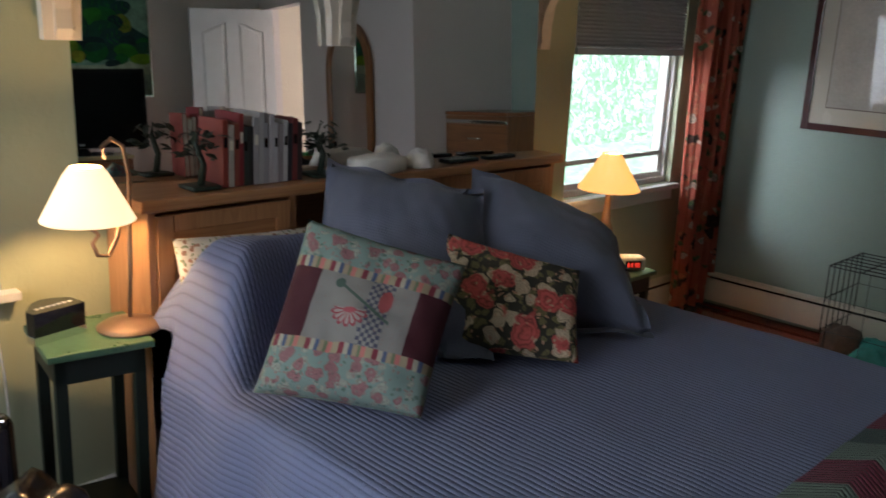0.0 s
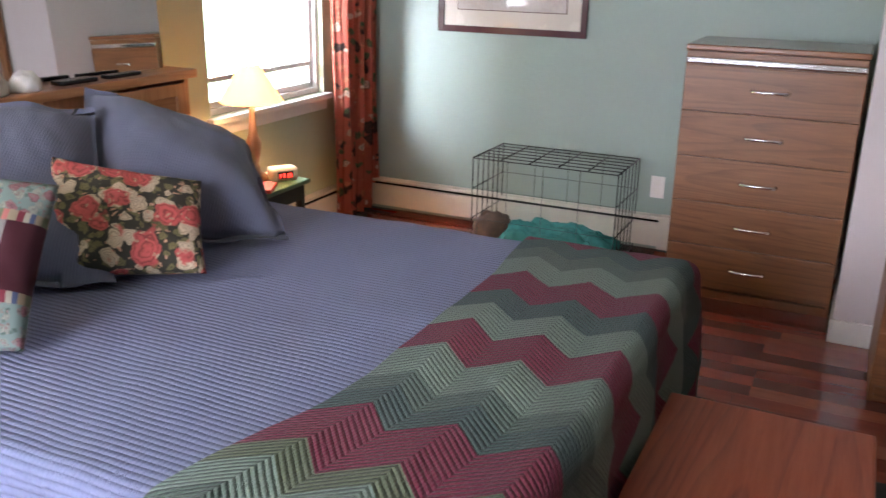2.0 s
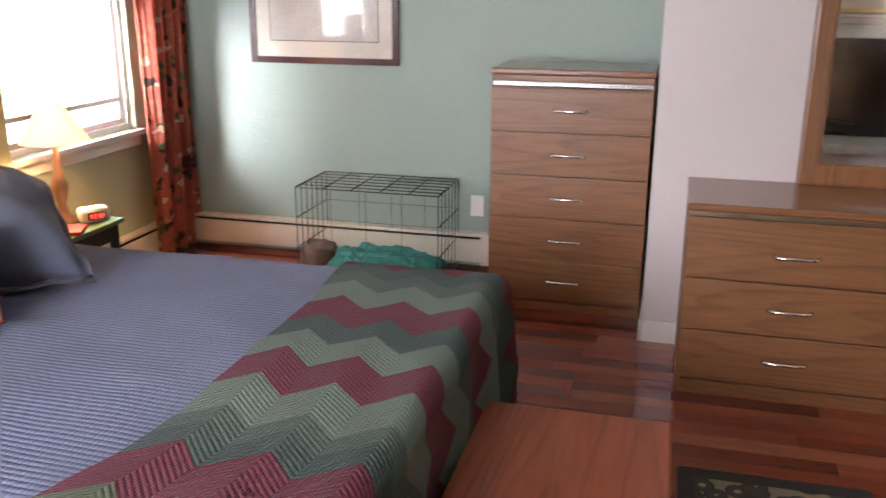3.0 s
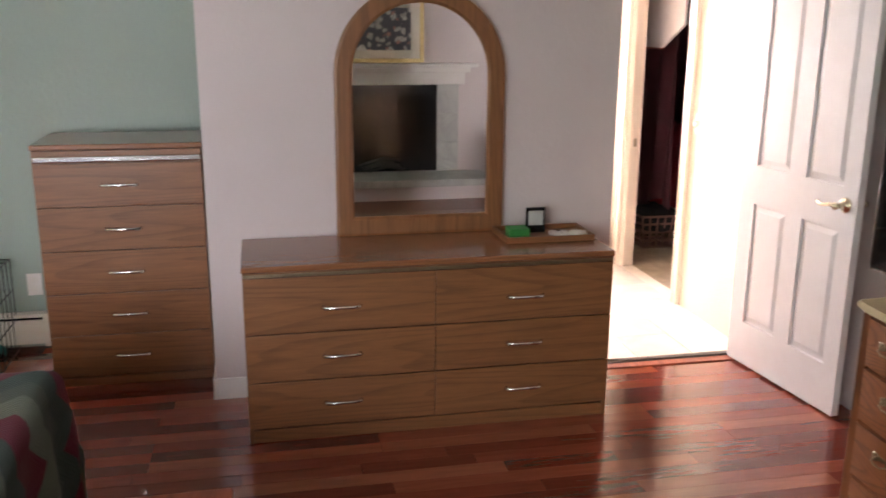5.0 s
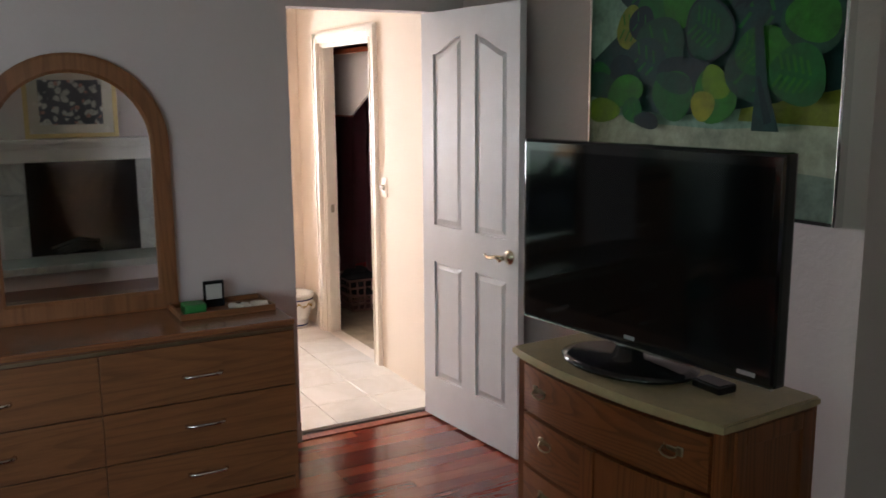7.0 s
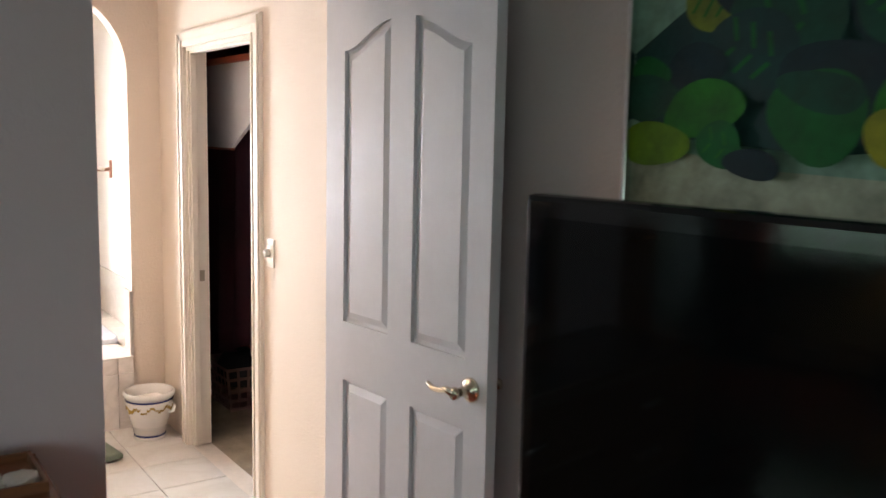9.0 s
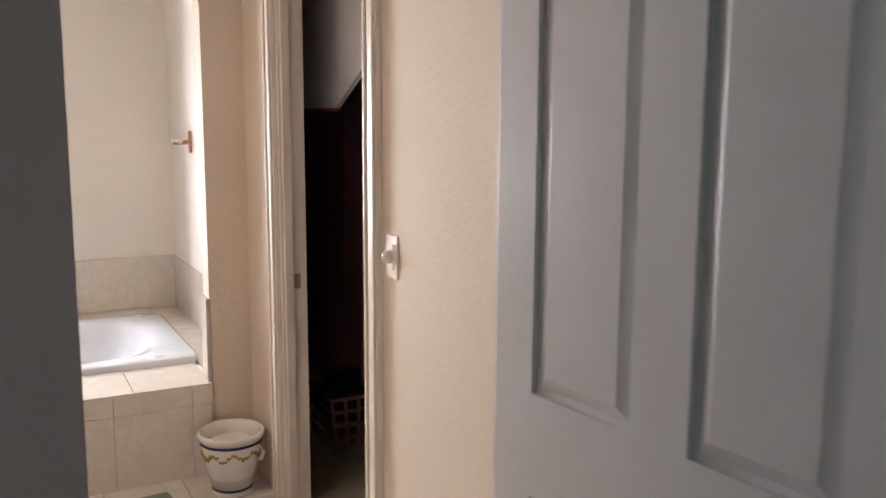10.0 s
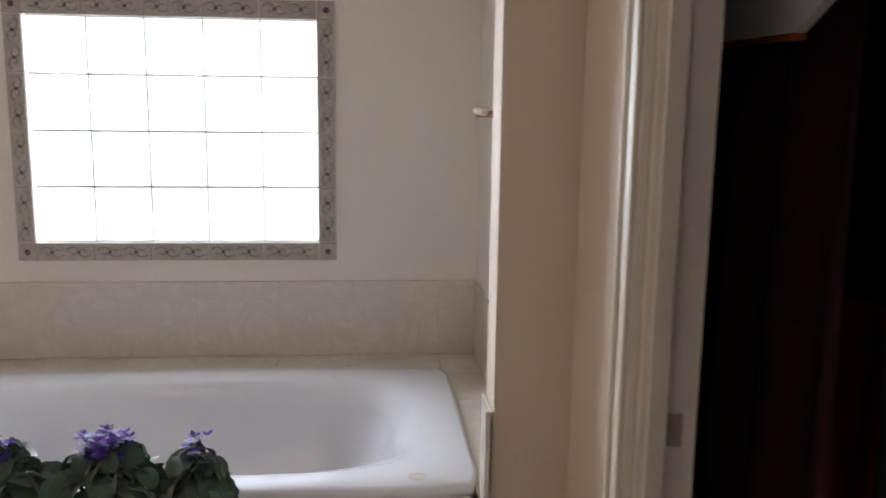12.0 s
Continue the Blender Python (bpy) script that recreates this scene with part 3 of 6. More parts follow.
def arched_mirror():
    y0, y1, z0, z1 = -1.141, -0.391, 0.742, 1.822
    t = thing("arched_mirror", "arch-topped mirror in a wide oak frame standing on the dresser", "mirror", (3.80, (y0 + y1) / 2, z0))
    half, hh = (y1 - y0) / 2, z1 - z0

    def outline(inset, base):
        r = half - inset
        pts = [(-r, base)] + [(-r * math.cos(math.pi * i / 24), hh - half + r * math.sin(math.pi * i / 24)) for i in range(25)] + [(r, base)]
        return pts
    bm = bmesh.new()
    out, inn = outline(0, 0.0), outline(0.078, 0.085)
    for xa, xb in ((-0.014, 0.014),):
        rows = []
        for x, line in ((xb, out), (xa, out), (xa - 0.004, outline(0.012, 0.012)), (xa - 0.004, outline(0.066, 0.073)), (xa + 0.006, inn), (xb, inn)):
            rows.append([bm.verts.new((x, y, z)) for y, z in line])
        rows.append(rows[0])
        for a, b in zip(rows, rows[1:]):
            k = len(a)
            for i in range(k):
                bm.faces.new((a[i], a[(i + 1) % k], b[(i + 1) % k], b[i]))
    part("frame", bm, "oak_z", t)
    bm = bmesh.new()
    va = [bm.verts.new((-0.004, y, z)) for y, z in outline(0.072, 0.08)]
    vb = [bm.verts.new((0.008, y, z)) for y, z in outline(0.072, 0.08)]
    bm.faces.new(va)
    bm.faces.new(vb[::-1])
    for i in range(len(va)):
        bm.faces.new((va[i], va[(i + 1) % len(va)], vb[(i + 1) % len(va)], vb[i]))
    part("mirror_glass", bm, "mirror", t)


arched_mirror()


def panel_door():
    """A moulded four-panel door, hinged at its edge, swung into the bedroom."""
    w, h, d = 0.765, 2.02, 0.035
    t = thing("bedroom_door", "white moulded four-panel door standing open into the bedroom", "door", (3.872, -2.421, 0.012))
    t.rotation_euler = (0, 0, radians(185.2))
    bm = bmesh.new()
    a1, b1, a2, b2, lo1, hi1, lo2 = 0.100, 0.333, 0.444, 0.677, 0.215, 0.815, 1.0
    cols = [(a1, b1), (a2, b2)]
    panels = []
    for a, b in cols:
        panels += [(a, b, lo1, hi1, False), (a, b, lo2, 1.86, True)]
    box_in(bm, 0, w, -d + 0.012, -0.012, 0, h)
    for face, y in ((0, -0.012), (1, -d + 0.012)):
        s = 1 if face == 0 else -1
        ys = (y, y + 0.012 * s)
        ylo, yhi = min(ys), max(ys)
        for bx in ((0, a1, 0, h), (b2, w, 0, h), (b1, a2, 0, h), (a1, b1, 0, lo1), (a2, b2, 0, lo1), (a1, b1, hi1, lo2), (a2, b2, hi1, lo2)):
            box_in(bm, bx[0], bx[1], ylo, yhi, bx[2], bx[3])
        for a, b, lo, hi, arched in panels:
            if arched:
                left = a < 0.3

                def edge(x):
                    q = (x - a) / (b - a)
                    q = q if left else 1 - q
                    return 1.818 + 0.075 * (0.5 - 0.5 * math.cos(math.pi * q)) + 0.006
                n = 10
                xs = [a + (b - a) * i / n for i in range(n + 1)]
                for p, q in zip(xs, xs[1:]):
                    v = [bm.verts.new((x, yy, z)) for yy in (ylo, yhi) for x, z in ((p, edge(p)), (q, edge(q)), (q, h), (p, h))]
                    bm.faces.new(v[4:])
                    bm.faces.new(v[:4][::-1])
                    bm.faces.new((v[0], v[1], v[5], v[4]))
                top = edge
            else:
                def top(x, hi=hi):
                    return hi
            # raised field with sloped edges
            n = 10
            yb, yf = y, y + 0.009 * s
            m0, m1 = 0.012, 0.034
            o = [(a + m0, lo + m0)] + [(b - m0, lo + m0)] + [(b - m0 - (b - a - 2 * m0) * i / n, top(b - m0 - (b - a - 2 * m0) * i / n) - m0) for i in range(n + 1)]
            i_ = [(a + m1, lo + m1)] + [(b - m1, lo + m1)] + [(b - m1 - (b - a - 2 * m1) * i / n, top(b - m1 - (b - a - 2 * m1) * i / n) - m1) for i in range(n + 1)]
            vo = [bm.verts.new((x, yb, z)) for x, z in o]
            vi = [bm.verts.new((x, yf, z)) for x, z in i_]
            k = len(vo)
            for j in range(k):
                bm.faces.new((vo[j], vo[(j + 1) % k], vi[(j + 1) % k], vi[j]))
            bm.faces.new(vi)
    part("leaf", bm, "door_white", t)
    for s, y in ((1, 0.0), (-1, -d)):
        turn = Matrix.Rotation(radians(-90 * s), 4, "X")
        bm = lathe([(0, 0), (0.033, 0), (0.033, 0.006), (0.026, 0.012), (0.013, 0.016), (0.012, 0.05), (0.016, 0.052), (0.016, 0.064), (0, 0.066)], 28, None, (w - 0.06, y, 0.925), turn)
        pts = [(w - 0.06 - q, y + o * s, 0.925 + e) for q, o, e in ((0, 0.058, 0), (0.03, 0.060, 0.004), (0.06, 0.060, -0.004), (0.09, 0.058, -0.006), (0.112, 0.056, 0.004))]
        tube(bm, pts, [0.011, 0.009, 0.008, 0.008, 0.006], 10)
        part("lever_handle", bm, "brass", t, "polished brass lever handle", True)
    for z in (0.22, 1.0, 1.8):
        bm = bmesh.new()
        box_in(bm, -0.004, 0.0, -0.03, -0.004, z, z + 0.09, 0.001)
        tube(bm, [(-0.004, 0.004, z), (-0.004, 0.004, z + 0.09)], 0.006, 8)
        part("hinge", bm, "brass", t)


panel_door()


def casing(name, mat, x0, x1, z1, y, out, depth):
    w = 0.075
    bm = bmesh.new()
    for a, b, lo, hi in ((x0 - w, x0, 0, z1 + w), (x1, x1 + w, 0, z1 + w), (x0, x1, z1, z1 + w)):
        box_in(bm, a, b, y, y + out, lo, hi, 0.003)
        if lo == 0:
            box_in(bm, a + 0.01, b - 0.03, y + out, y + out + 0.006, lo, hi - 0.01, 0.002)
        else:
            box_in(bm, a - 0.05, b + 0.05, y + out, y + out + 0.006, lo + 0.03, hi - 0.01, 0.002)
    for a, b, lo, hi in ((x0, x0 + 0.018, 0, z1), (x1 - 0.018, x1, 0, z1), (x0 + 0.018, x1 - 0.018, z1 - 0.018, z1)):
        box_in(bm, a, b, y - depth, y, lo, hi, 0.001)
    for a, b, lo, hi in ((x0 + 0.018, x0 + 0.030, 0, z1 - 0.018), (x1 - 0.030, x1 - 0.018, 0, z1 - 0.018), (x0 + 0.030, x1 - 0.030, z1 - 0.030, z1 - 0.018)):
        box_in(bm, a, b, y - 0.042, y - 0.010, lo, hi, 0.002)
    for a, lo, hi in ((x0 - 0.016, 0, z1), (x1 + 0.004, 0, z1), (x0 - w + 0.002, 0, z1 + w - 0.012), (x1 + w - 0.014, 0, z1 + w - 0.012)):
        box_in(bm, a, a + 0.012, y + out, y + out + 0.010, lo, hi, 0.004)
    return tagged(obj(name, bm, mat), kind="structure")


casing("door_frame_closet", "cream_trim", CL, CR, CT, BS, 0.018, 0.095)


def simple_box_thing(name, label, cat, mat, x0, x1, y0, y1, z0, z1, bevel=0.01):
    bm = bmesh.new()
    cx, cy = (x0 + x1) / 2, (y0 + y1) / 2
    box_in(bm, x0 - cx, x1 - cx, y0 - cy, y1 - cy, 0, z1 - z0, bevel)
    ob = obj(name, bm, mat)
    ob.location = (cx, cy, z0)
    return tagged(ob, label, cat)
def bed():
    x0, x1, y0, y1, h = 1.10, 2.62, 0.60, 2.62, 0.62
    t = thing("bed", "queen bed made up with a blue ribbed coverlet", "bed", (1.88, 1.6, 0))
    o = Vector(t.location)
    box("mattress", "linen", t, x0 + 0.02 - o.x, x1 - 0.02 - o.x, y0 + 0.02 - o.y, y1 - 0.02 - o.y, 0.30, h - 0.03, 0.04)
    box("box_spring", "linen", t, x0 + 0.03 - o.x, x1 - 0.03 - o.x, y0 + 0.03 - o.y, y1 - 0.03 - o.y, 0.12, 0.296, 0.02)
    for i in (0.1, 0.9):
        for j in (0.1, 0.9):
            bm = lathe([(0, 0), (0.03, 0), (0.03, 0.12), (0, 0.12)], 12, None, (x0 + (x1 - x0) * i - o.x, y0 + (y1 - y0) * j - o.y, 0))
            part("leg", bm, "black", t)
    return t


def hang(s, lo, hi, r=0.05, flare=0.10):
    """Arc length s measured from lo; over the edges the cloth bends with radius r and hangs."""
    L = hi - lo
    if 0 <= s <= L:
        return lo + s, 0.0
    q = -s if s < 0 else s - L
    sign = -1 if s < 0 else 1
    edge = lo if s < 0 else hi
    ang = min(q / r, math.pi / 2)
    out, drop = r * math.sin(ang), r * (1 - math.cos(ang))
    extra = max(0.0, q - r * math.pi / 2)
    return edge + sign * (out + flare * extra), drop + extra


def cloth_on_bed(name, label, cat, mat, sx, sy, nu, nv, h, fold, thick, lump=None, stop=0.012, skew=None):
    x0, x1, y0, y1 = (1.065, 2.615, 0.592, 2.62) if skew else (1.08, 2.60, 0.61, 2.62)

    def f(u, v):
        s, q = sx[0] + (sx[1] - sx[0]) * u, sy[0] + (sy[1] - sy[0]) * v
        x, dx = hang(s, x0, x1)
        if skew:
            q += skew(x) * v
        y, dy = hang(q, y0, y1, 0.05, 0.03)
        drop = max(dx, dy) + 0.35 * min(dx, dy)
        w = min(1.0, drop / 0.25)
        x += fold * w * math.sin(q * 17 + 1.5 * math.sin(q * 5)) * (1 if dx > 0 else 0.2) * (1 if s > 0.5 else -1)
        y += fold * w * math.sin(s * 19 + 1.2 * math.sin(s * 4)) * (1 if dy > 0 else 0.2)
        z = h - drop + 0.006 * noise.noise((x * 3, y * 3, 1.7)) + 0.004 * noise.noise((x * 9, y * 9, 4))
        if lump and drop < 0.6:
            z += lump(x, y) * max(0, 1 - drop / 0.7)
        if lump:
            x -= 0.05 * sm(2.10, 2.22, y) * (1 - sm(2.32, 2.46, y)) * (1 if s < 0 else 0) * min(1, max(0, drop - 0.12) / 0.25)
            if s < 0.5:
                x = max(x, 0.90 + 0.205 * sm(2.30, 2.48, y))
        return (x, y, max(z, stop))
    bm = grid(nu, nv, f, lambda u, v: (sx[0] + (sx[1] - sx[0]) * u, sy[0] + (sy[1] - sy[0]) * v))
    bmesh.ops.solidify(bm, geom=bm.faces[:], thickness=thick)
    ob = obj(name, bm, mat, None, True)
    return tagged(ob, label, cat)


def sm(a, b, x):
    t = max(0.0, min(1.0, (x - a) / (b - a)))
    return t * t * (3 - 2 * t)


bed()


def pillow_lump(x, y):
    """The sleeping pillows under the coverlet at the head of the bed."""
    front = 2.14 + 0.22 * sm(1.05, 1.6, x) + 0.015 * math.sin(11 * x)
    body = sm(front, front + 0.14, y) ** 0.6
    return 0.285 * body * sm(1.05, 1.27, x) ** 0.7 * (1 - sm(2.15, 2.45, x)) * (1 - 0.30 * sm(2.48, 2.62, y)) * (1 + 0.05 * math.sin(9 * x + 3))


def foot_skew(x):
    """How the blanket's inner edge strays towards the pillows at the near side of the bed."""
    return 0.11 * (1 - sm(0.95, 1.6, x)) + 0.03 * sm(2.2, 2.6, x)


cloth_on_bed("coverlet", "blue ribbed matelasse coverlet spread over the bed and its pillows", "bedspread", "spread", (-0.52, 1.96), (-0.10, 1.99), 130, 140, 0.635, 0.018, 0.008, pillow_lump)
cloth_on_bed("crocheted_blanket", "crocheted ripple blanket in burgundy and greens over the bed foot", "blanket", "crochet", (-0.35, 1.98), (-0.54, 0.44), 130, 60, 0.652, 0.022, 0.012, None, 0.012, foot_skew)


def headboard():
    x0, x1, y0, y1, h = 1.12, 2.90, 2.625, 2.885, 1.03
    t = thing("bookcase_headboard", "honey-coloured pine bookcase headboard with panelled doors", "headboard", ((x0 + x1) / 2, y1, 0))
    ox, oy = (x0 + x1) / 2, y1
    X0, X1, Y0, Y1 = x0 - ox, x1 - ox, y0 - oy, 0.0
    box("top", "pine", t, X0 - 0.03, X1 + 0.03, Y0 - 0.025, Y1, h - 0.035, h, 0.008)
    for a in (X0, X0 + 0.47, X1 - 0.49, X1 - 0.022):
        box("upright", "pine_z", t, a, a + 0.022, Y0, Y1, 0, h - 0.036, 0.002)
    box("back", "pine", t, X0 + 0.022, X1 - 0.022, Y1 - 0.012, Y1 - 0.002, 0.3, h - 0.036, 0.0)
    box("shelf", "pine", t, X0 + 0.494, X1 - 0.492, Y0 + 0.01, Y1 - 0.013, 0.66, 0.68, 0.002)
    for a, b in ((X0 + 0.024, X0 + 0.468), (X1 - 0.466, X1 - 0.024)):
        d = box("panel_door", "pine", t, a, b, Y0 + 0.004, Y0 + 0.016, 0.60, h - 0.05, 0.002)
        for p in ((a, a + 0.05, 0.60, h - 0.05), (b - 0.05, b, 0.60, h - 0.05), (a + 0.05, b - 0.05, 0.60, 0.65), (a + 0.05, b - 0.05, h - 0.10, h - 0.05)):
            box("rail", "pine_z", d, p[0], p[1], Y0 - 0.006, Y0 + 0.004, p[2], p[3], 0.003)
    box("lower_panel", "pine", t, X0 + 0.024, X1 - 0.024, Y0 + 0.03, Y0 + 0.045, 0.05, 0.598, 0.002)


headboard()


def cushion(name, label, mat, corners, d, flange=0.0, rest=0.655, slump=0.0):
    """A stuffed cushion between its four corners (foot, foot, head, head), with pinched edges and UVs in metres."""
    n = 34
    bl, br, tl, tr = (Vector(p) for p in corners)
    w, h = ((br - bl).length + (tr - tl).length) / 2, ((tl - bl).length + (tr - br).length) / 2
    out = ((br - bl) + (tr - tl)).cross((tl - bl) + (tr - br)).normalized()
    seed = w * 13 + h * 7 + bl.x * 3

    def side(s):
        def f(u, v):
            a, b = 2 * u - 1, 2 * v - 1
            inner = 1 - flange
            p, q = min(1, abs(a) / inner), min(1, abs(b) / inner)
            bulge = (max(0, 1 - p ** 2.6) * max(0, 1 - q ** 2.6)) ** 0.5
            uu = 0.5 + 0.5 * a * (1 - 0.035 * (1 - b * b))
            vv = 0.5 + 0.5 * b * (1 - 0.035 * (1 - a * a))
            pt = (bl * (1 - uu) + br * uu) * (1 - vv) + (tl * (1 - uu) + tr * uu) * vv
            soft = 0.016 * noise.noise((a * 1.7 + seed, b * 1.5, s * 0.6)) + 0.006 * noise.noise((a * 5 + seed, b * 5, s * 2.0))
            pt = pt + out * (s * (d / 2 * bulge * (1.0 - 0.25 * b) + 0.002) + soft * (0.4 + bulge))
            pt.z += 0.03 * bulge * slump
            if flange and max(abs(a), abs(b)) > inner:
                pt += out * 0.010 * math.sin(9 * (a + b) + seed)
            pt.z = max(pt.z, rest + 0.003 * s)
            return pt
        return f
    bm = grid(n, n, side(1), lambda u, v: (u * w, v * h))
    b2 = grid(n, n, side(-1), lambda u, v: (u * w, v * h))
    me = bpy.data.meshes.new("tmp")
    b2.to_mesh(me)
    b2.free()
    bm.from_mesh(me)
    bpy.data.meshes.remove(me)
    mid = (bl + br + tl + tr) / 4
    bmesh.ops.translate(bm, vec=-mid, verts=bm.verts[:])
    bmesh.ops.remove_doubles(bm, verts=bm.verts[:], dist=0.0045)
    ob = obj(name, bm, mat, None, True)
    ob.location = mid
    return tagged(ob, label, "pillow")


cushion("pillow_sham", "large blue-grey quilted sham leaning on the headboard", "sham", ((1.36, 2.24, 0.66), (1.71, 1.86, 0.655), (1.70, 2.585, 1.106), (2.08, 2.27, 1.015)), 0.20, 0.10, 0.652)
cushion("pillow_sham", "large blue-grey quilted sham slumped beside its twin", "sham", ((1.80, 2.13, 0.665), (2.24, 1.69, 0.655), (2.20, 2.43, 1.062), (2.56, 2.09, 0.862)), 0.25, 0.10, 0.652, 1.0)
cushion("rose_pillow", "square pillow printed with coral roses on a dark ground", "rose", ((1.585, 2.085, 0.668), (1.865, 1.695, 0.663), (1.785, 2.125, 0.945), (2.03, 1.835, 0.862)), 0.13)


MAT["ticking"] = floral("cream_sprigged", (0.62, 0.56, 0.46), [((0.34, 0.18, 0.12), 1.6, 0.28), ((0.22, 0.25, 0.14), 2.2, 0.24)], 26.0)
cushion("bed_pillow", "cream sprigged bed pillow tucked under the coverlet against the headboard", "ticking", ((1.15, 2.50, 0.66), (1.62, 2.50, 0.66), (1.165, 2.575, 0.925), (1.62, 2.575, 0.90)), 0.10)


def patchwork_cloth(w):
    """Bands of mint floral, striped ticking, velvet sides and a linen panel with an applique flower."""
    m = MAT["mint_floral"].copy()
    m.name = "patchwork"
    ns, ls = m.node_tree.nodes, m.node_tree.links
    b = ns["Principled BSDF"]
    floral_color = b.inputs["Base Color"].links[0].from_socket
    v = coords(ns, ls, "UV", (1 / w, 1 / w, 1))
    sep = ns.new("ShaderNodeSeparateXYZ")
    ls.new(v, sep.inputs[0])
    U, V = sep.outputs[0], sep.outputs[1]
    wob = math_node(ns, ls, "MULTIPLY_ADD", noise_tex(ns, ls, v, 3.0), 0.05, V)
    k0, k1 = (0, 0, 0), (1, 1, 1)
    middle = ramp(ns, ls, wob, [(0.0, k0), (0.27, k1), (0.80, k0)], True)
    strips = ramp(ns, ls, wob, [(0.0, k0), (0.27, k1), (0.335, k0), (0.735, k1), (0.80, k0)], True)
    sides = ramp(ns, ls, U, [(0.0, k1), (0.20, k0), (0.80, k1)], True)
    stripe = math_node(ns, ls, "FRACT", math_node(ns, ls, "MULTIPLY", U, 5.0))
    ticking = ramp(ns, ls, stripe, [(0.0, (0.26, 0.21, 0.13)), (0.2, (0.16, 0.02, 0.03)), (0.36, (0.30, 0.27, 0.20)), (0.5, (0.05, 0.07, 0.13)), (0.62, (0.25, 0.19, 0.12)), (0.76, (0.12, 0.13, 0.07)), (0.86, (0.4, 0.12, 0.1))], True)
    check = ns.new("ShaderNodeTexChecker")
    check.inputs["Scale"].default_value = 44
    check.inputs[1].default_value, check.inputs[2].default_value = (0.19, 0.175, 0.16, 1), (0.05, 0.05, 0.075, 1)
    ls.new(v, check.inputs[0])
    patch = mix(ns, ls, ramp(ns, ls, U, [(0.0, k0), (0.52, k1), (0.66, k0)], True), (0.175, 0.16, 0.145), check.outputs[0])
    spot = ns.new("ShaderNodeTexVoronoi")
    spot.inputs["Scale"].default_value = 40
    ls.new(v, spot.inputs["Vector"])
    patch = mix(ns, ls, ramp(ns, ls, spot.outputs["Distance"], [(0.0, (0.8,) * 3), (0.22, k0)]), patch, (0.22, 0.09, 0.08))
    def blob(cx, cy, rx, ry, color, base):
        du = math_node(ns, ls, "DIVIDE", math_node(ns, ls, "SUBTRACT", U, cx), rx)
        dv = math_node(ns, ls, "DIVIDE", math_node(ns, ls, "SUBTRACT", V, cy), ry)
        d = math_node(ns, ls, "ADD", math_node(ns, ls, "MULTIPLY", du, du), math_node(ns, ls, "MULTIPLY", dv, dv))
        d = math_node(ns, ls, "MULTIPLY_ADD", noise_tex(ns, ls, v, 30.0, 2), 0.6, d)
        return mix(ns, ls, ramp(ns, ls, d, [(0.0, k1), (0.95, k1), (1.0, k0)]), base, color)
    du = math_node(ns, ls, "SUBTRACT", U, 0.45)
    dv = math_node(ns, ls, "MULTIPLY", math_node(ns, ls, "SUBTRACT", V, 0.50), 1.15)
    rad = math_node(ns, ls, "SQRT", math_node(ns, ls, "ADD", math_node(ns, ls, "MULTIPLY", du, du), math_node(ns, ls, "MULTIPLY", dv, dv)))
    ang = math_node(ns, ls, "ARCTAN2", dv, du)
    wave = math_node(ns, ls, "ABSOLUTE", math_node(ns, ls, "SINE", math_node(ns, ls, "MULTIPLY", ang, 7.0)))
    edge = math_node(ns, ls, "MULTIPLY_ADD", wave, 0.028, 0.088)
    below = math_node(ns, ls, "LESS_THAN", dv, 0.012)
    fan = math_node(ns, ls, "MULTIPLY", math_node(ns, ls, "LESS_THAN", rad, edge), below)
    patch = mix(ns, ls, fan, patch, (0.22, 0.035, 0.045))
    ring = math_node(ns, ls, "MULTIPLY", math_node(ns, ls, "LESS_THAN", rad, math_node(ns, ls, "SUBTRACT", edge, 0.018)), below)
    rays = math_node(ns, ls, "GREATER_THAN", wave, 0.55)
    patch = mix(ns, ls, math_node(ns, ls, "MULTIPLY", ring, rays), patch, (0.26, 0.20, 0.18))
    patch = blob(0.45, 0.50, 0.05, 0.022, (0.28, 0.05, 0.06), patch)
    patch = blob(0.63, 0.60, 0.045, 0.085, (0.26, 0.05, 0.05), patch)
    patch = blob(0.34, 0.655, 0.035, 0.035, (0.05, 0.08, 0.06), patch)
    slope = math_node(ns, ls, "ADD", V, math_node(ns, ls, "MULTIPLY", U, 0.55))
    on = math_node(ns, ls, "LESS_THAN", math_node(ns, ls, "ABSOLUTE", math_node(ns, ls, "SUBTRACT", slope, 0.845)), 0.010)
    on = math_node(ns, ls, "MULTIPLY", on, ramp(ns, ls, U, [(0.0, k0), (0.34, k1), (0.68, k0)], True))
    patch = mix(ns, ls, on, patch, (0.05, 0.08, 0.06))
    col = mix(ns, ls, sides, patch, (0.045, 0.003, 0.008))
    col = mix(ns, ls, middle, floral_color, col)
    col = mix(ns, ls, strips, col, ticking)
    ls.new(col, b.inputs["Base Color"])
    return m


cushion("patchwork_pillow", "patchwork pillow with mint floral bands and burgundy velvet sides", patchwork_cloth(0.42), ((1.087, 2.064, 0.668), (1.303, 1.716, 0.663), (1.305, 2.147, 1.045), (1.535, 1.82, 0.962)), 0.14)


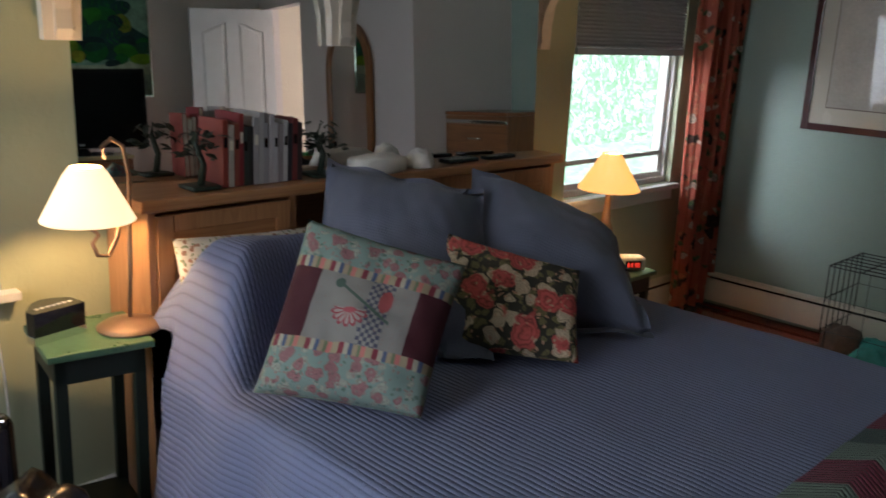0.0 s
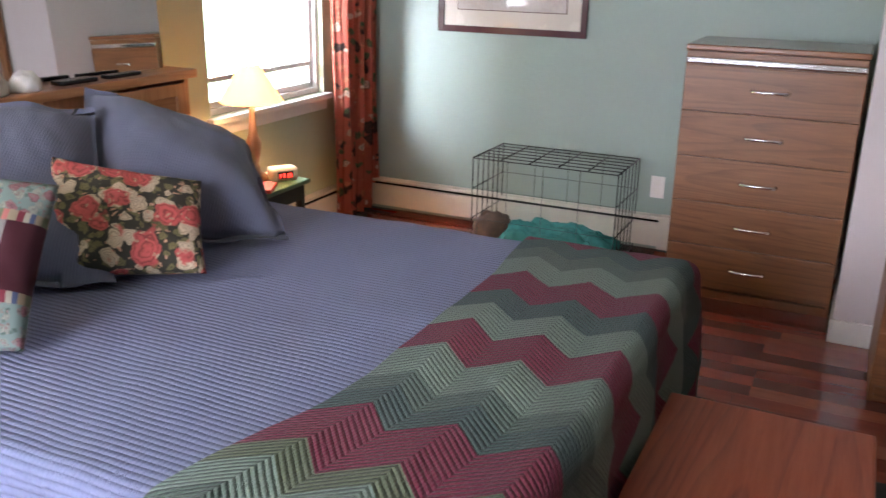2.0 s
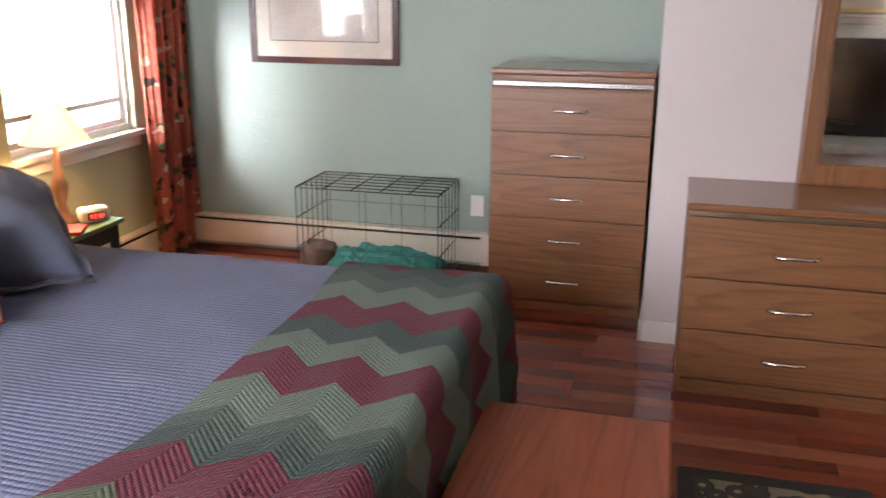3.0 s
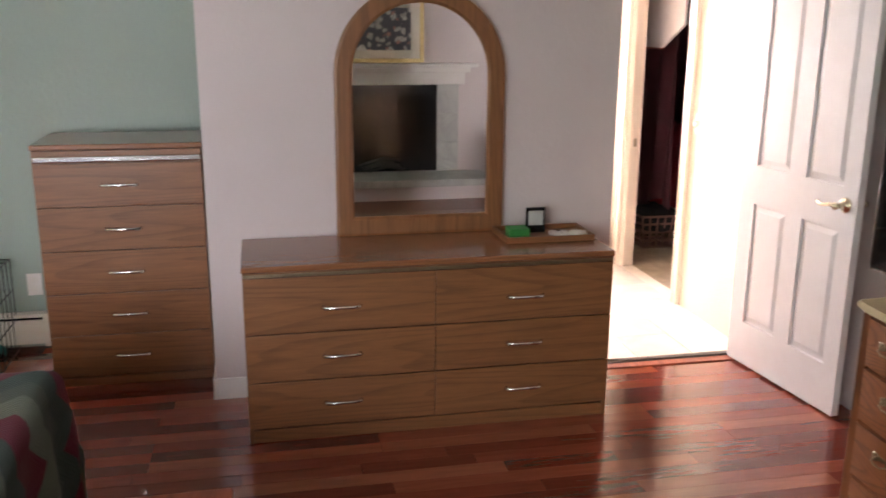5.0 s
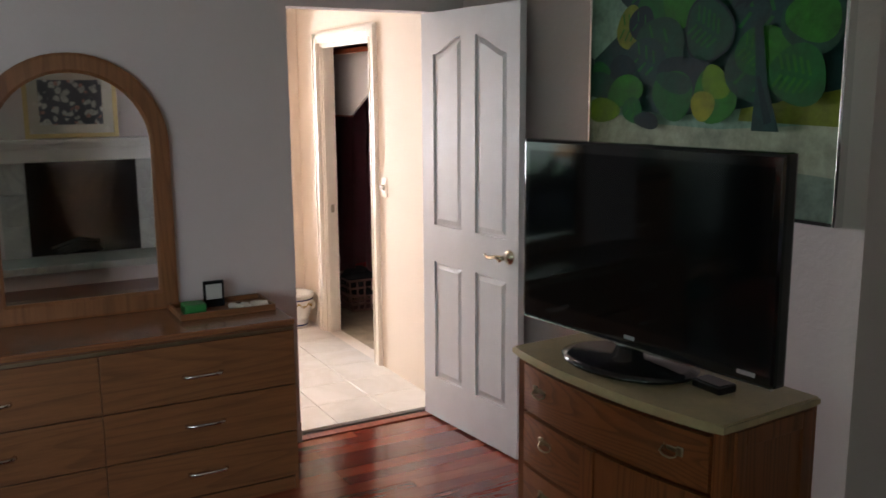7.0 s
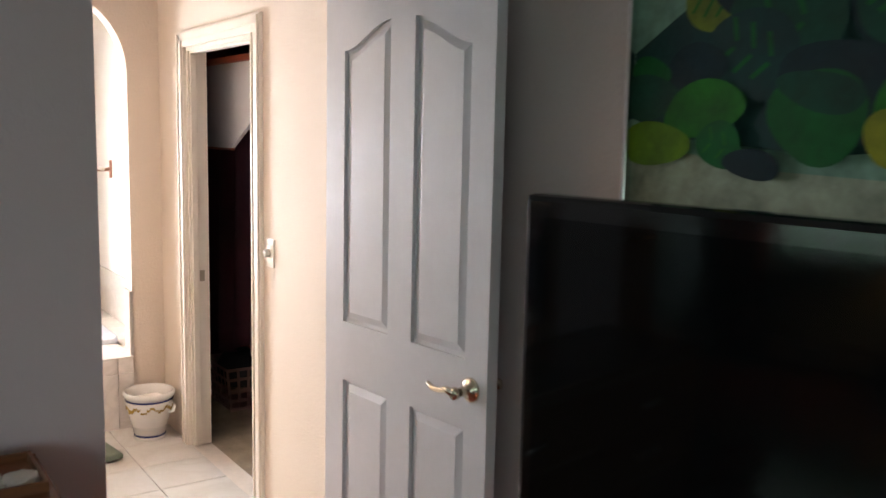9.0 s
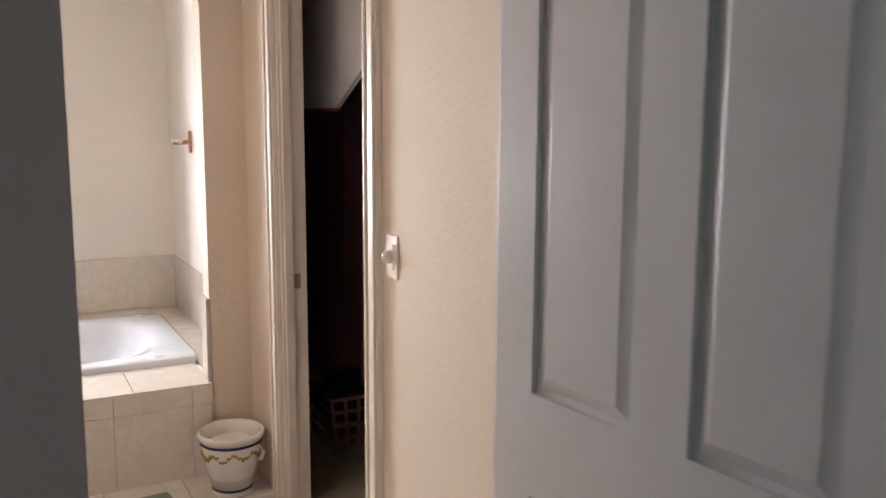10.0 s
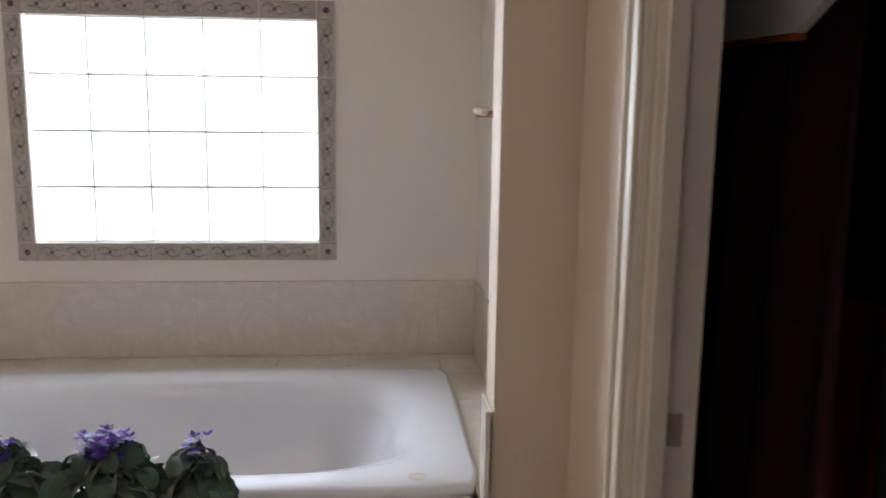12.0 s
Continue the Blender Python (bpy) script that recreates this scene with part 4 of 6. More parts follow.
def lamp_near():
    cx, cy = 0.955, 2.62
    t = thing("table_lamp", "lit bronze table lamp with a scrolled arm and cone shade", "lamp", (cx, cy, 0.682))
    bm = lathe([(0.040, 0.138), (0.056, 0.118), (0.118, 0.0), (0.116, -0.001), (0.054, 0.117), (0.038, 0.137)], 40, None, (0.0, 0, 0.315))
    part("shade", bm, "shade", t, "glowing cream cone shade", True)
    bm = lathe([(0, 0.03), (0.02, 0.028), (0.07, 0.016), (0.088, 0.004), (0.088, 0), (0, 0)], 36, None, (0.10, 0.0, 0))
    part("base", bm, "bronze", t, "", True)
    bm = bmesh.new()
    tube(bm, [(0.10, 0, 0.02), (0.108, 0, 0.20), (0.115, 0, 0.42), (0.10, 0, 0.50), (0.07, 0, 0.52), (0.045, 0, 0.50), (0.05, 0, 0.47)], 0.006, 8)
    tube(bm, [(0.11, 0, 0.33), (0.085, 0, 0.31), (0.075, 0, 0.26), (0.05, 0, 0.21), (0.02, 0, 0.215), (0.008, 0, 0.25), (0.025, 0, 0.27), (0.012, 0, 0.285), (0, 0, 0.30), (0, 0, 0.35)], 0.006, 8)
    part("stem", bm, "bronze", t, "", True)


lamp_near()


def lamp_far():
    t = thing("table_lamp", "lit amber-shaded table lamp standing before the window", "lamp", (3.2, 2.55, 0.527))
    bm = lathe([(0.04, 0.155), (0.135, 0.0), (0.133, -0.001), (0.038, 0.154)], 40, None, (0, 0, 0.34))
    part("shade", bm, "shade_far", t, "glowing amber cone shade", True)
    bm = lathe([(0, 0), (0.07, 0), (0.07, 0.015), (0.03, 0.03), (0.018, 0.07), (0.03, 0.12), (0.035, 0.16), (0.02, 0.2), (0.012, 0.29), (0.01, 0.42), (0, 0.42)], 24)
    part("base", bm, "bronze", t, "", True)


lamp_far()


def nightstand(label, mat, x0, x1, y0, y1, h, legs=0.03, turn=0.0):
    t = thing("nightstand", label, "nightstand", ((x0 + x1) / 2, (y0 + y1) / 2, 0))
    t.rotation_euler = (0, 0, radians(turn))
    a, b = (x1 - x0) / 2, (y1 - y0) / 2
    box("top", "green_top", t, -a, a, -b, b, h - 0.02, h, 0.005, "worn mid-green painted top")
    box("apron", mat, t, -a + 0.02, a - 0.02, -b + 0.02, b - 0.02, h - 0.09, h - 0.021, 0.003)
    for i in (-1, 1):
        for j in (-1, 1):
            x, y = i * (a - 0.035), j * (b - 0.035)
            box("leg", mat, t, x - legs / 2, x + legs / 2, y - legs / 2, y + legs / 2, 0, h - 0.02, 0.003)
    box("shelf", mat, t, -a + 0.03, a - 0.03, -b + 0.03, b - 0.03, 0.16, 0.175, 0.003)


nightstand("small dark green painted nightstand with a worn top beside the bed", "dark_green", 0.815, 1.085, 2.51, 2.79, 0.68, 0.03, -9)
nightstand("small dark nightstand with a green top under the window", "dark_green", 2.96, 3.335, 2.35, 2.78, 0.525)


def window():
    t = thing("window", "white double-hung window with its lower sash showing trees", "window", ((WL + WR) / 2, YN, WB))
    w = (WR - WL) / 2
    h = WT - WB
    bm = bmesh.new()
    for a, b, lo, hi in ((-w, -w + 0.028, 0, h), (w - 0.028, w, 0, h), (-w + 0.028, w - 0.028, 0, 0.03), (-w + 0.028, w - 0.028, h - 0.04, h)):
        box_in(bm, a, b, 0.03, 0.12, lo, hi, 0.003)
    part("frame", bm, "trim", t)
    bm = bmesh.new()
    for a, b, lo, hi in ((-w + 0.028, -w + 0.060, 0.03, 0.72), (w - 0.060, w - 0.028, 0.03, 0.72), (-w + 0.060, w - 0.060, 0.03, 0.058), (-w + 0.060, w - 0.060, 0.148, 0.172), (-w + 0.060, w - 0.060, 0.68, 0.72)):
        box_in(bm, a, b, 0.05, 0.08, lo, hi, 0.003)
    part("sash", bm, "trim", t)
    bm = bmesh.new()
    box_in(bm, -w + 0.058, w - 0.058, 0.062, 0.066, 0.056, 0.69)
    g = part("pane", bm, "glass", t)
    g.visible_shadow = False
    box("sill", "trim", t, -w - 0.03, w + 0.03, -0.045, 0.03, -0.03, -0.002, 0.004)
    box("apron", "trim", t, -w - 0.01, w + 0.01, -0.014, -0.001, -0.09, -0.031, 0.003)


window()


def cell_shade():
    bm = bmesh.new()
    w = (WR - WL) / 2 - 0.015
    n, lo, hi = 36, 1.448, 2.10
    st = (hi - lo) / n
    front = [(-0.004 if i % 2 == 0 else -0.018, lo + st * i / 2) for i in range(2 * n + 1)]
    back = [(0.002 if i % 2 == 0 else 0.014, z) for i, (y, z) in enumerate(front)]
    rim = front + back[::-1]
    ends = [[bm.verts.new((s * w, y, zz)) for y, zz in rim] for s in (-1, 1)]
    k = len(rim)
    for i in range(k):
        bm.faces.new((ends[0][i], ends[0][(i + 1) % k], ends[1][(i + 1) % k], ends[1][i]))
    for e in ends:
        for i in range(2 * n):
            bm.faces.new((e[i], e[i + 1], e[k - 2 - i], e[k - 1 - i]))
    ob = obj("cellular_shade", bm, "blind")
    box("bottom_rail", "blind", ob, -w, w, -0.02, 0.016, lo - 0.032, lo - 0.001, 0.003)
    ob.location = ((WL + WR) / 2, YN + 0.012, 0)
    tagged(ob, "grey cellular window shade drawn half-way down", "window shade")


cell_shade()


def curtain():
    x0, x1, z0, z1 = 4.255, 4.66, 0.03, 2.35

    def f(u, v):
        x = x0 + (x1 - x0) * u
        k = 0.5 + 0.5 * v
        y = YN - 0.12 + 0.045 * math.sin(u * 31 + 0.8 * math.sin(v * 4)) * k + 0.012 * math.sin(u * 75)
        return (x + 0.02 * math.sin(v * 5 + u * 9) * (1 - v), y, z0 + (z1 - z0) * v)
    bm = grid(120, 40, f)
    bmesh.ops.solidify(bm, geom=bm.faces[:], thickness=0.004)
    tagged(obj("curtain", bm, "curtain", None, True), "gathered red floral curtain hanging to the floor beside the window", "curtain")
    bm = bmesh.new()
    tube(bm, [(3.1, YN - 0.11, 2.37), (4.66, YN - 0.11, 2.37)], 0.014, 12)
    tagged(obj("curtain_rod", bm, "bronze", None, True), "slim dark metal curtain rod over the window", "curtain rod")


curtain()


def picture(name, label, m, w, h, fw, frame_mat, inner, depth=0.025, glass=True):
    """Local x to the right, z up, -y out of the wall; origin at the picture's foot."""
    t = thing(name, label, "picture")
    t.matrix_world = m
    bm = bmesh.new()
    for a, b, lo, hi in ((-w / 2, -w / 2 + fw, 0, h), (w / 2 - fw, w / 2, 0, h), (-w / 2 + fw, w / 2 - fw, 0, fw), (-w / 2 + fw, w / 2 - fw, h - fw, h)):
        box_in(bm, a, b, -depth, -0.002, lo, hi, 0.004)
    part("frame", bm, frame_mat, t)
    for i, (mat, a, b, lo, hi) in enumerate(inner):
        box("print" if i else "mat_board", mat, t, a, b, -0.010 - 0.002 * i, -0.004, lo, hi, 0)
    return t


MAT["mat_board"] = plain("mat_board", (0.55, 0.50, 0.42), 0.25, 0, 0.04, relief=0, Coat_Weight=1.0, Coat_Roughness=0.03)
MAT["etching"] = plain("etching_paper", (0.48, 0.43, 0.38), 0.25, 0, 0.25, 3.0, Coat_Weight=1.0, Coat_Roughness=0.03)
MAT["plum_frame"] = plain("plum_lacquer", (0.06, 0.018, 0.022), 0.2, 0, 0.15)
picture("framed_print", "glazed print with wide cream mat in a dark plum frame", pose(XE, 1.955, 1.075, 0, 0, -90), 0.85, 0.78, 0.035, "plum_frame",
        [("mat_board", -0.39, 0.39, 0.035, 0.745), ("plum_frame", -0.312, 0.312, 0.118, 0.662), ("etching", -0.308, 0.308, 0.122, 0.658)])


def tv():
    t = thing("television", "black flat-screen television on a swivel foot, switched off", "television", (2.069, -2.225, 0.792))
    t.rotation_euler = (0, 0, radians(5.9))
    w, h = 1.065, 0.647
    z0 = 0.054
    box("bezel", "black", t, -w / 2, w / 2, -0.02, 0.035, z0, z0 + h, 0.012)
    box("screen", "screen", t, -w / 2 + 0.035, w / 2 - 0.035, 0.034, 0.037, z0 + 0.07, z0 + h - 0.04, 0)
    box("trim_strip", "chrome", t, -w / 2 + 0.01, w / 2 - 0.01, 0.02, 0.037, z0 - 0.004, z0 + 0.002, 0.001)
    MAT["silver_print"] = plain("silver_print", (0.45, 0.45, 0.47), 0.4)
    box("logo", "silver_print", t, -0.022, 0.022, 0.035, 0.0365, z0 + 0.024, z0 + 0.036, 0, "small silver emblem")
    box("sticker", "silver_print", t, -w / 2 + 0.06, -w / 2 + 0.12, 0.035, 0.0365, z0 + 0.022, z0 + 0.034, 0, "small pale sticker")
    box("neck", "chrome", t, -0.018, 0.018, 0.050, 0.056, 0.022, 0.05, 0.002, "small chrome block on the foot")
    bm = lathe([(0, 0), (0.16, 0), (0.165, 0.010), (0.14, 0.020), (0.04, 0.026), (0.03, 0.054), (0, 0.054)], 40)
    bmesh.ops.scale(bm, vec=(1.5, 1.1, 1), verts=bm.verts[:])
    bmesh.ops.translate(bm, vec=(0, 0.035, 0), verts=bm.verts[:])
    part("foot", bm, "black", t, "", True)


tv()


def tv_cabinet():
    x0, x1, y0, y1, h = 1.540, 2.430, -2.425, -2.021, 0.79
    t = thing("antique_washstand", "antique oak washstand with bowed front, brass pulls and tan top", "cabinet", ((x0 + x1) / 2, (y0 + y1) / 2, 0))
    t.rotation_euler = (0, 0, radians(4.2))
    a, b = (x1 - x0) / 2, (y1 - y0) / 2

    def bow(x):
        return b - 0.01 + 0.05 * (1 - (x / a) ** 2)
    n = 16
    bm = bmesh.new()
    xs = [-a + 2 * a * i / n for i in range(n + 1)]
    for z0, z1, g in ((h - 0.028, h, 0.02),):
        lo = [bm.verts.new((x * 1.02, bow(x) + g, z0)) for x in xs] + [bm.verts.new((a * 1.02, -b, z0)), bm.verts.new((-a * 1.02, -b, z0))]
        hi = [bm.verts.new((v.co.x, v.co.y, z1)) for v in lo]
        bm.faces.new(lo[::-1])
        bm.faces.new(hi)
        k = len(lo)
        for i in range(k):
            bm.faces.new((lo[i], lo[(i + 1) % k], hi[(i + 1) % k], hi[i]))
    bmesh.ops.bevel(bm, geom=[e for e in bm.edges if abs(e.verts[0].co.z - e.verts[1].co.z) < 1e-4], offset=0.006, segments=2, affect="EDGES")
    part("top", bm, "top_tan", t, "worn tan painted top")

    def curved(name, xa, xb, z0, z1, mat, parent, out=0.0, th=0.02, bev=0.004):
        bm = bmesh.new()
        k = 8
        q = [xa + (xb - xa) * i / k for i in range(k + 1)]
        rows = [[bm.verts.new((x, bow(x) + o, z)) for x in q] for o, z in ((out, z0), (out, z1), (out - th, z1), (out - th, z0))]
        for i in range(4):
            r, s = rows[i], rows[(i + 1) % 4]
            for j in range(k):
                bm.faces.new((r[j], r[j + 1], s[j + 1], s[j]))
        bm.faces.new([r[0] for r in rows])
        bm.faces.new([r[-1] for r in rows][::-1])
        return part(name, bm, mat, parent)
    for i in (-1, 1):
        side = box("side_panel", "antique", t, min(i * a, i * (a - 0.012)), max(i * a, i * (a - 0.012)), -b, b - 0.02, 0.12, h - 0.03, 0.002)
        for p in ((-b + 0.03, -b + 0.075, 0.121, h - 0.031), (b - 0.085, b - 0.045, 0.121, h - 0.031), (-b + 0.076, b - 0.086, 0.121, 0.17), (-b + 0.076, b - 0.086, h - 0.08, h - 0.031)):
            box("rail", "antique", side, min(i * a, i * (a + 0.010)) + 0.0, max(i * a, i * (a + 0.010)), p[0], p[1], p[2], p[3], 0.003)
    box("carcass", "antique", t, -a + 0.013, a - 0.013, -b + 0.002, b - 0.03, 0.14, h - 0.03, 0)
    for i in (-1, 1):
        for s in (-1, 1):
            box("leg", "antique", t, i * (a - 0.022) - 0.02, i * (a - 0.022) + 0.02, s * (b - 0.03) - 0.02, s * (b - 0.03) + 0.02, 0, h - 0.031, 0.004)
    # from the room's side: drawers to the east, a door to the west
    curved("top_drawer", -a + 0.045, a - 0.045, h - 0.21, h - 0.05, "antique_x", t)
    curved("drawer", 0.07, a - 0.045, h - 0.40, h - 0.225, "antique_x", t)
    curved("drawer", 0.07, a - 0.045, h - 0.60, h - 0.415, "antique_x", t)
    curved("door", -a + 0.045, -0.0, h - 0.60, h - 0.225, "antique", t)
    curved("stile", 0.004, 0.066, h - 0.60, h - 0.225, "antique", t, 0.004)
    part("knob", lathe([(0, 0), (0.007, 0), (0.006, 0.01), (0.012, 0.018), (0.010, 0.026), (0, 0.028)], 16, None, (0.018, bow(0) + 0.004, h - 0.45), Matrix.Rotation(radians(-90), 4, "X")), "old_brass", t, "small brass door knob", True)
    curved("bottom_rail", -a + 0.045, a - 0.045, 0.10, h - 0.615, "antique_x", t, -0.004)
    for x, z in ((a - 0.16, h - 0.12), (-a + 0.16, h - 0.12), (a - 0.20, h - 0.29), (a - 0.20, h - 0.48)):
        y = bow(x)
        bm = bmesh.new()
        box_in(bm, x - 0.042, x - 0.020, y - 0.004, y + 0.003, z - 0.010, z + 0.018, 0.004)
        box_in(bm, x + 0.020, x + 0.042, y - 0.004, y + 0.003, z - 0.010, z + 0.018, 0.004)
        box_in(bm, x - 0.021, x + 0.021, y - 0.004, y + 0.002, z - 0.003, z + 0.012, 0.003)
        tube(bm, [(x - 0.026, y + 0.006, z + 0.006), (x - 0.03, y + 0.014, z - 0.008), (x - 0.012, y + 0.018, z - 0.016), (x + 0.012, y + 0.018, z - 0.016), (x + 0.03, y + 0.014, z - 0.008), (x + 0.026, y + 0.006, z + 0.006)], 0.003, 6)
        part("pull", bm, "old_brass", t, "dull brass bail pull", True)


tv_cabinet()


def cage():
    x0, x1, y0, y1, h = 4.22, 4.64, 1.19, 1.95, 0.49
    t = thing("wire_dog_crate", "black folding wire dog crate standing along the heater", "dog crate", ((x0 + x1) / 2, (y0 + y1) / 2, 0))
    a, b = (x1 - x0) / 2, (y1 - y0) / 2
    rods = {"top_panel": [], "front_panel": [], "back_panel": [], "end_panel": [], "end_panel_far": []}
    for i in range(5):
        y = -b + 2 * b * i / 4
        rods["front_panel"].append(((-a, y, 0.01), (-a, y, h)))
        rods["back_panel"].append(((a, y, 0.01), (a, y, h)))
    for i in range(7):
        x = -a + 2 * a * i / 6
        rods["top_panel"].append(((x, -b, h), (x, b, h)))
        rods["end_panel"].append(((x, -b, 0.01), (x, -b, h)))
        rods["end_panel_far"].append(((x, b, 0.01), (x, b, h)))
    for z in (0.01, 0.17, 0.33, h):
        rods["front_panel"].append(((-a, -b, z), (-a, b, z)))
        rods["back_panel"].append(((a, -b, z), (a, b, z)))
        rods["end_panel"].append(((-a, -b, z), (a, -b, z)))
        rods["end_panel_far"].append(((-a, b, z), (a, b, z)))
    for i in range(6):
        y = -b + 2 * b * i / 5
        rods["top_panel"].append(((-a, y, h + 0.003), (a, y, h + 0.003)))
    for k, v in rods.items():
        bm = bmesh.new()
        for p, q in v:
            edge = (abs(p[1]) == b and abs(q[1]) == b and p[1] == q[1]) or (p[2] == h and q[2] == h and k != "top_panel")
            tube(bm, [p, q], 0.0028 if edge or k == "top_panel" else 0.0013, 6)
        part("end_panel" if k.startswith("end") else k, bm, "wire", t, "", True)

    def f(u, v):
        return ((u - 0.5) * 2 * (a - 0.03), (v - 0.5) * 2 * (b - 0.05), 0.02 + 0.10 * (max(0, math.sin(math.pi * u)) * max(0, math.sin(math.pi * v))) ** 0.3 + 0.045 * noise.noise((u * 5, v * 7, 0)) + 0.02 * noise.noise((u * 13, v * 19, 3)))
    ob = obj("folded_blanket", grid(40, 60, f), "teal", None, True)
    ob.location = ((x0 + x1) / 2, (y0 + y1) / 2, 0)
    tagged(ob, "rumpled teal cloth bedding lying inside the wire crate", "blanket")


cage()
MAT["brown_fleece"] = plain("brown_fleece", (0.10, 0.06, 0.04), 0.95, 0, 0.4, 20, 0.9)


def heaters():
    t = thing("baseboard_heater", "cream enamelled baseboard heater with a dark slot along the sage wall", "heater", (XE, 1.9, 0))
    y0, y1 = 1.06 - 1.9, 2.82 - 1.9
    box("front_cover", "heater", t, -0.062, -0.055, y0, y1, 0.035, 0.165, 0.002)
    box("top_cover", "heater", t, -0.064, -0.001, y0, y1, 0.178, 0.195, 0.004)
    box("end_cap", "heater", t, -0.066, -0.001, y0 - 0.10, y0, 0.02, 0.198, 0.004)
    box("fin_block", "black", t, -0.05, -0.004, y0 + 0.01, y1 - 0.01, 0.04, 0.177, 0)
    t = thing("baseboard_heater", "cream enamelled baseboard heater under the window", "heater", (3.9, YN, 0))
    box("front_cover", "heater", t, -0.8, 0.7, -0.062, -0.055, 0.035, 0.165, 0.002)
    box("top_cover", "heater", t, -0.8, 0.7, -0.060, -0.001, 0.180, 0.195, 0.003)
    box("fin_block", "black", t, -0.79, 0.69, -0.05, -0.004, 0.04, 0.179, 0)


heaters()


def cedar_chest():
    x0, x1, y0, y1, h = 1.10, 2.23, 0.04, 0.52, 0.43
    t = thing("cedar_chest", "red cedar blanket chest standing at the bed foot", "chest", ((x0 + x1) / 2, (y0 + y1) / 2, 0))
    a, b = (x1 - x0) / 2, (y1 - y0) / 2
    box("lid", "cedar", t, -a, a, -b, b, h - 0.03, h, 0.008)
    box("body", "cedar", t, -a + 0.02, a - 0.02, -b + 0.02, b - 0.02, 0.05, h - 0.031, 0.004)
    for i in (-1, 1):
        for j in (-1, 1):
            box("foot", "cedar", t, i * (a - 0.05) - 0.03, i * (a - 0.05) + 0.03, j * (b - 0.05) - 0.03, j * (b - 0.05) + 0.03, 0, 0.05, 0.004)


cedar_chest()


# ---- things: bathroom ----
def tub():
    x0, x1, y0, y1, z = 6.42, 7.43, -2.40, -0.62, 0.43
    t = thing("bathtub", "white acrylic drop-in bathtub set in a tiled deck", "bathtub", ((x0 + x1) / 2, (y0 + y1) / 2, 0.382))
    a, b = (x1 - x0) / 2, (y1 - y0) / 2
    n = 64
    bm = bmesh.new()

    def loop(kx, ky, power, zz):
        vs = []
        for i in range(n):
            th = 2 * math.pi * i / n
            c, s = math.cos(th), math.sin(th)
            r = (abs(c) ** power + abs(s) ** power) ** (-1 / power)
            vs.append(bm.verts.new((r * c * kx, r * s * ky, zz)))
        return vs
    loops = [loop(a, b, 30, -0.005), loop(a, b, 30, 0.030), loop(a - 0.012, b - 0.012, 26, 0.036), loop(a - 0.10, b - 0.12, 6, 0.034), loop(a - 0.125, b - 0.16, 4.5, 0.022),
             loop(a - 0.15, b - 0.21, 4.0, -0.05), loop(a - 0.20, b - 0.32, 3.5, -0.28), loop(a - 0.27, b - 0.42, 3.0, -0.33)]
    for p, q in zip(loops, loops[1:]):
        for i in range(n):
            bm.faces.new((p[i], p[(i + 1) % n], q[(i + 1) % n], q[i]))
    bm.faces.new(loops[-1])
    part("basin", bm, "tub", t, "", True)
    for x, y in ((-a + 0.06, -b + 0.16), (a - 0.06, -b + 0.12)):
        bm = lathe([(0, 0.003), (0.02, 0.002), (0.024, 0)], 20, None, (x, y, 0.036))
        part("cap", bm, "ceramic", t, "small oval plastic cap", True)


tub()
structure("deck_core", "grout", [(6.085, 6.40, -2.372, -0.46, 0.0, 0.382), (6.21, 6.40, BS, -2.372, 0, 0.382), (7.435, BX, BS, 0.05, 0, 0.382), (6.40, 7.435, BS, -2.41, 0, 0.382), (6.40, 7.435, -0.60, 0.05, 0, 0.382)])


def bin_():
    t = thing("painted_waste_bin", "white ceramic bin with twin handles and a painted garland", "waste bin", (5.885, -2.395, 0))
    t.scale = (0.9, 0.9, 0.86)
    bm = lathe([(0, 0), (0.085, 0), (0.09, 0.012), (0.082, 0.035), (0.10, 0.09), (0.125, 0.18), (0.132, 0.235), (0.128, 0.255), (0.142, 0.265), (0.146, 0.285), (0.138, 0.295), (0.125, 0.29), (0.12, 0.2), (0.09, 0.04), (0, 0.03)], 48)
    part("body", bm, "ceramic", t, "", True)
    for s in (-1, 1):
        bm = bmesh.new()
        tube(bm, [(s * 0.125, 0, 0.17), (s * 0.155, 0, 0.18), (s * 0.165, 0, 0.215), (s * 0.15, 0, 0.24), (s * 0.12, 0, 0.235)], 0.008, 8)
        h = part("handle", bm, "ceramic", t, "", True)
        h.rotation_euler = (0, 0, radians(40))


bin_()


def glass_blocks():
    t = thing("glass_block_window", "bright window of square glass blocks with thin mortar joints", "window", (BX, (GY0 + GY1) / 2, GZ0))
    w, h = GY1 - GY0, GZ1 - GZ0
    bw, bh = w / 5, h / 4
    bm = bmesh.new()
    for i in range(6):
        y = -w / 2 + bw * i
        box_in(bm, 0.03, 0.10, y - 0.003, y + 0.003, 0, h)
    for j in range(5):
        for i in range(5):
            box_in(bm, 0.03, 0.10, -w / 2 + bw * i + 0.003, -w / 2 + bw * (i + 1) - 0.003, bh * j - 0.003, bh * j + 0.003)
    part("mortar", bm, "grout", t)
    bm = bmesh.new()
    box_in(bm, 0.022, 0.108, -bw / 2 + 0.004, bw / 2 - 0.004, -bh / 2 + 0.004, bh / 2 - 0.004, 0.008)
    first = part("glass_block", bm, "block", t)
    first.visible_shadow = False
    me = first.data
    k = 0
    for i in range(5):
        for j in range(4):
            ob = first if k == 0 else new("glass_block", me)
            ob.parent, ob.location = t, (0, -w / 2 + bw * (i + 0.5), bh * (j + 0.5))
            ob.visible_shadow = False
            k += 1


glass_blocks()


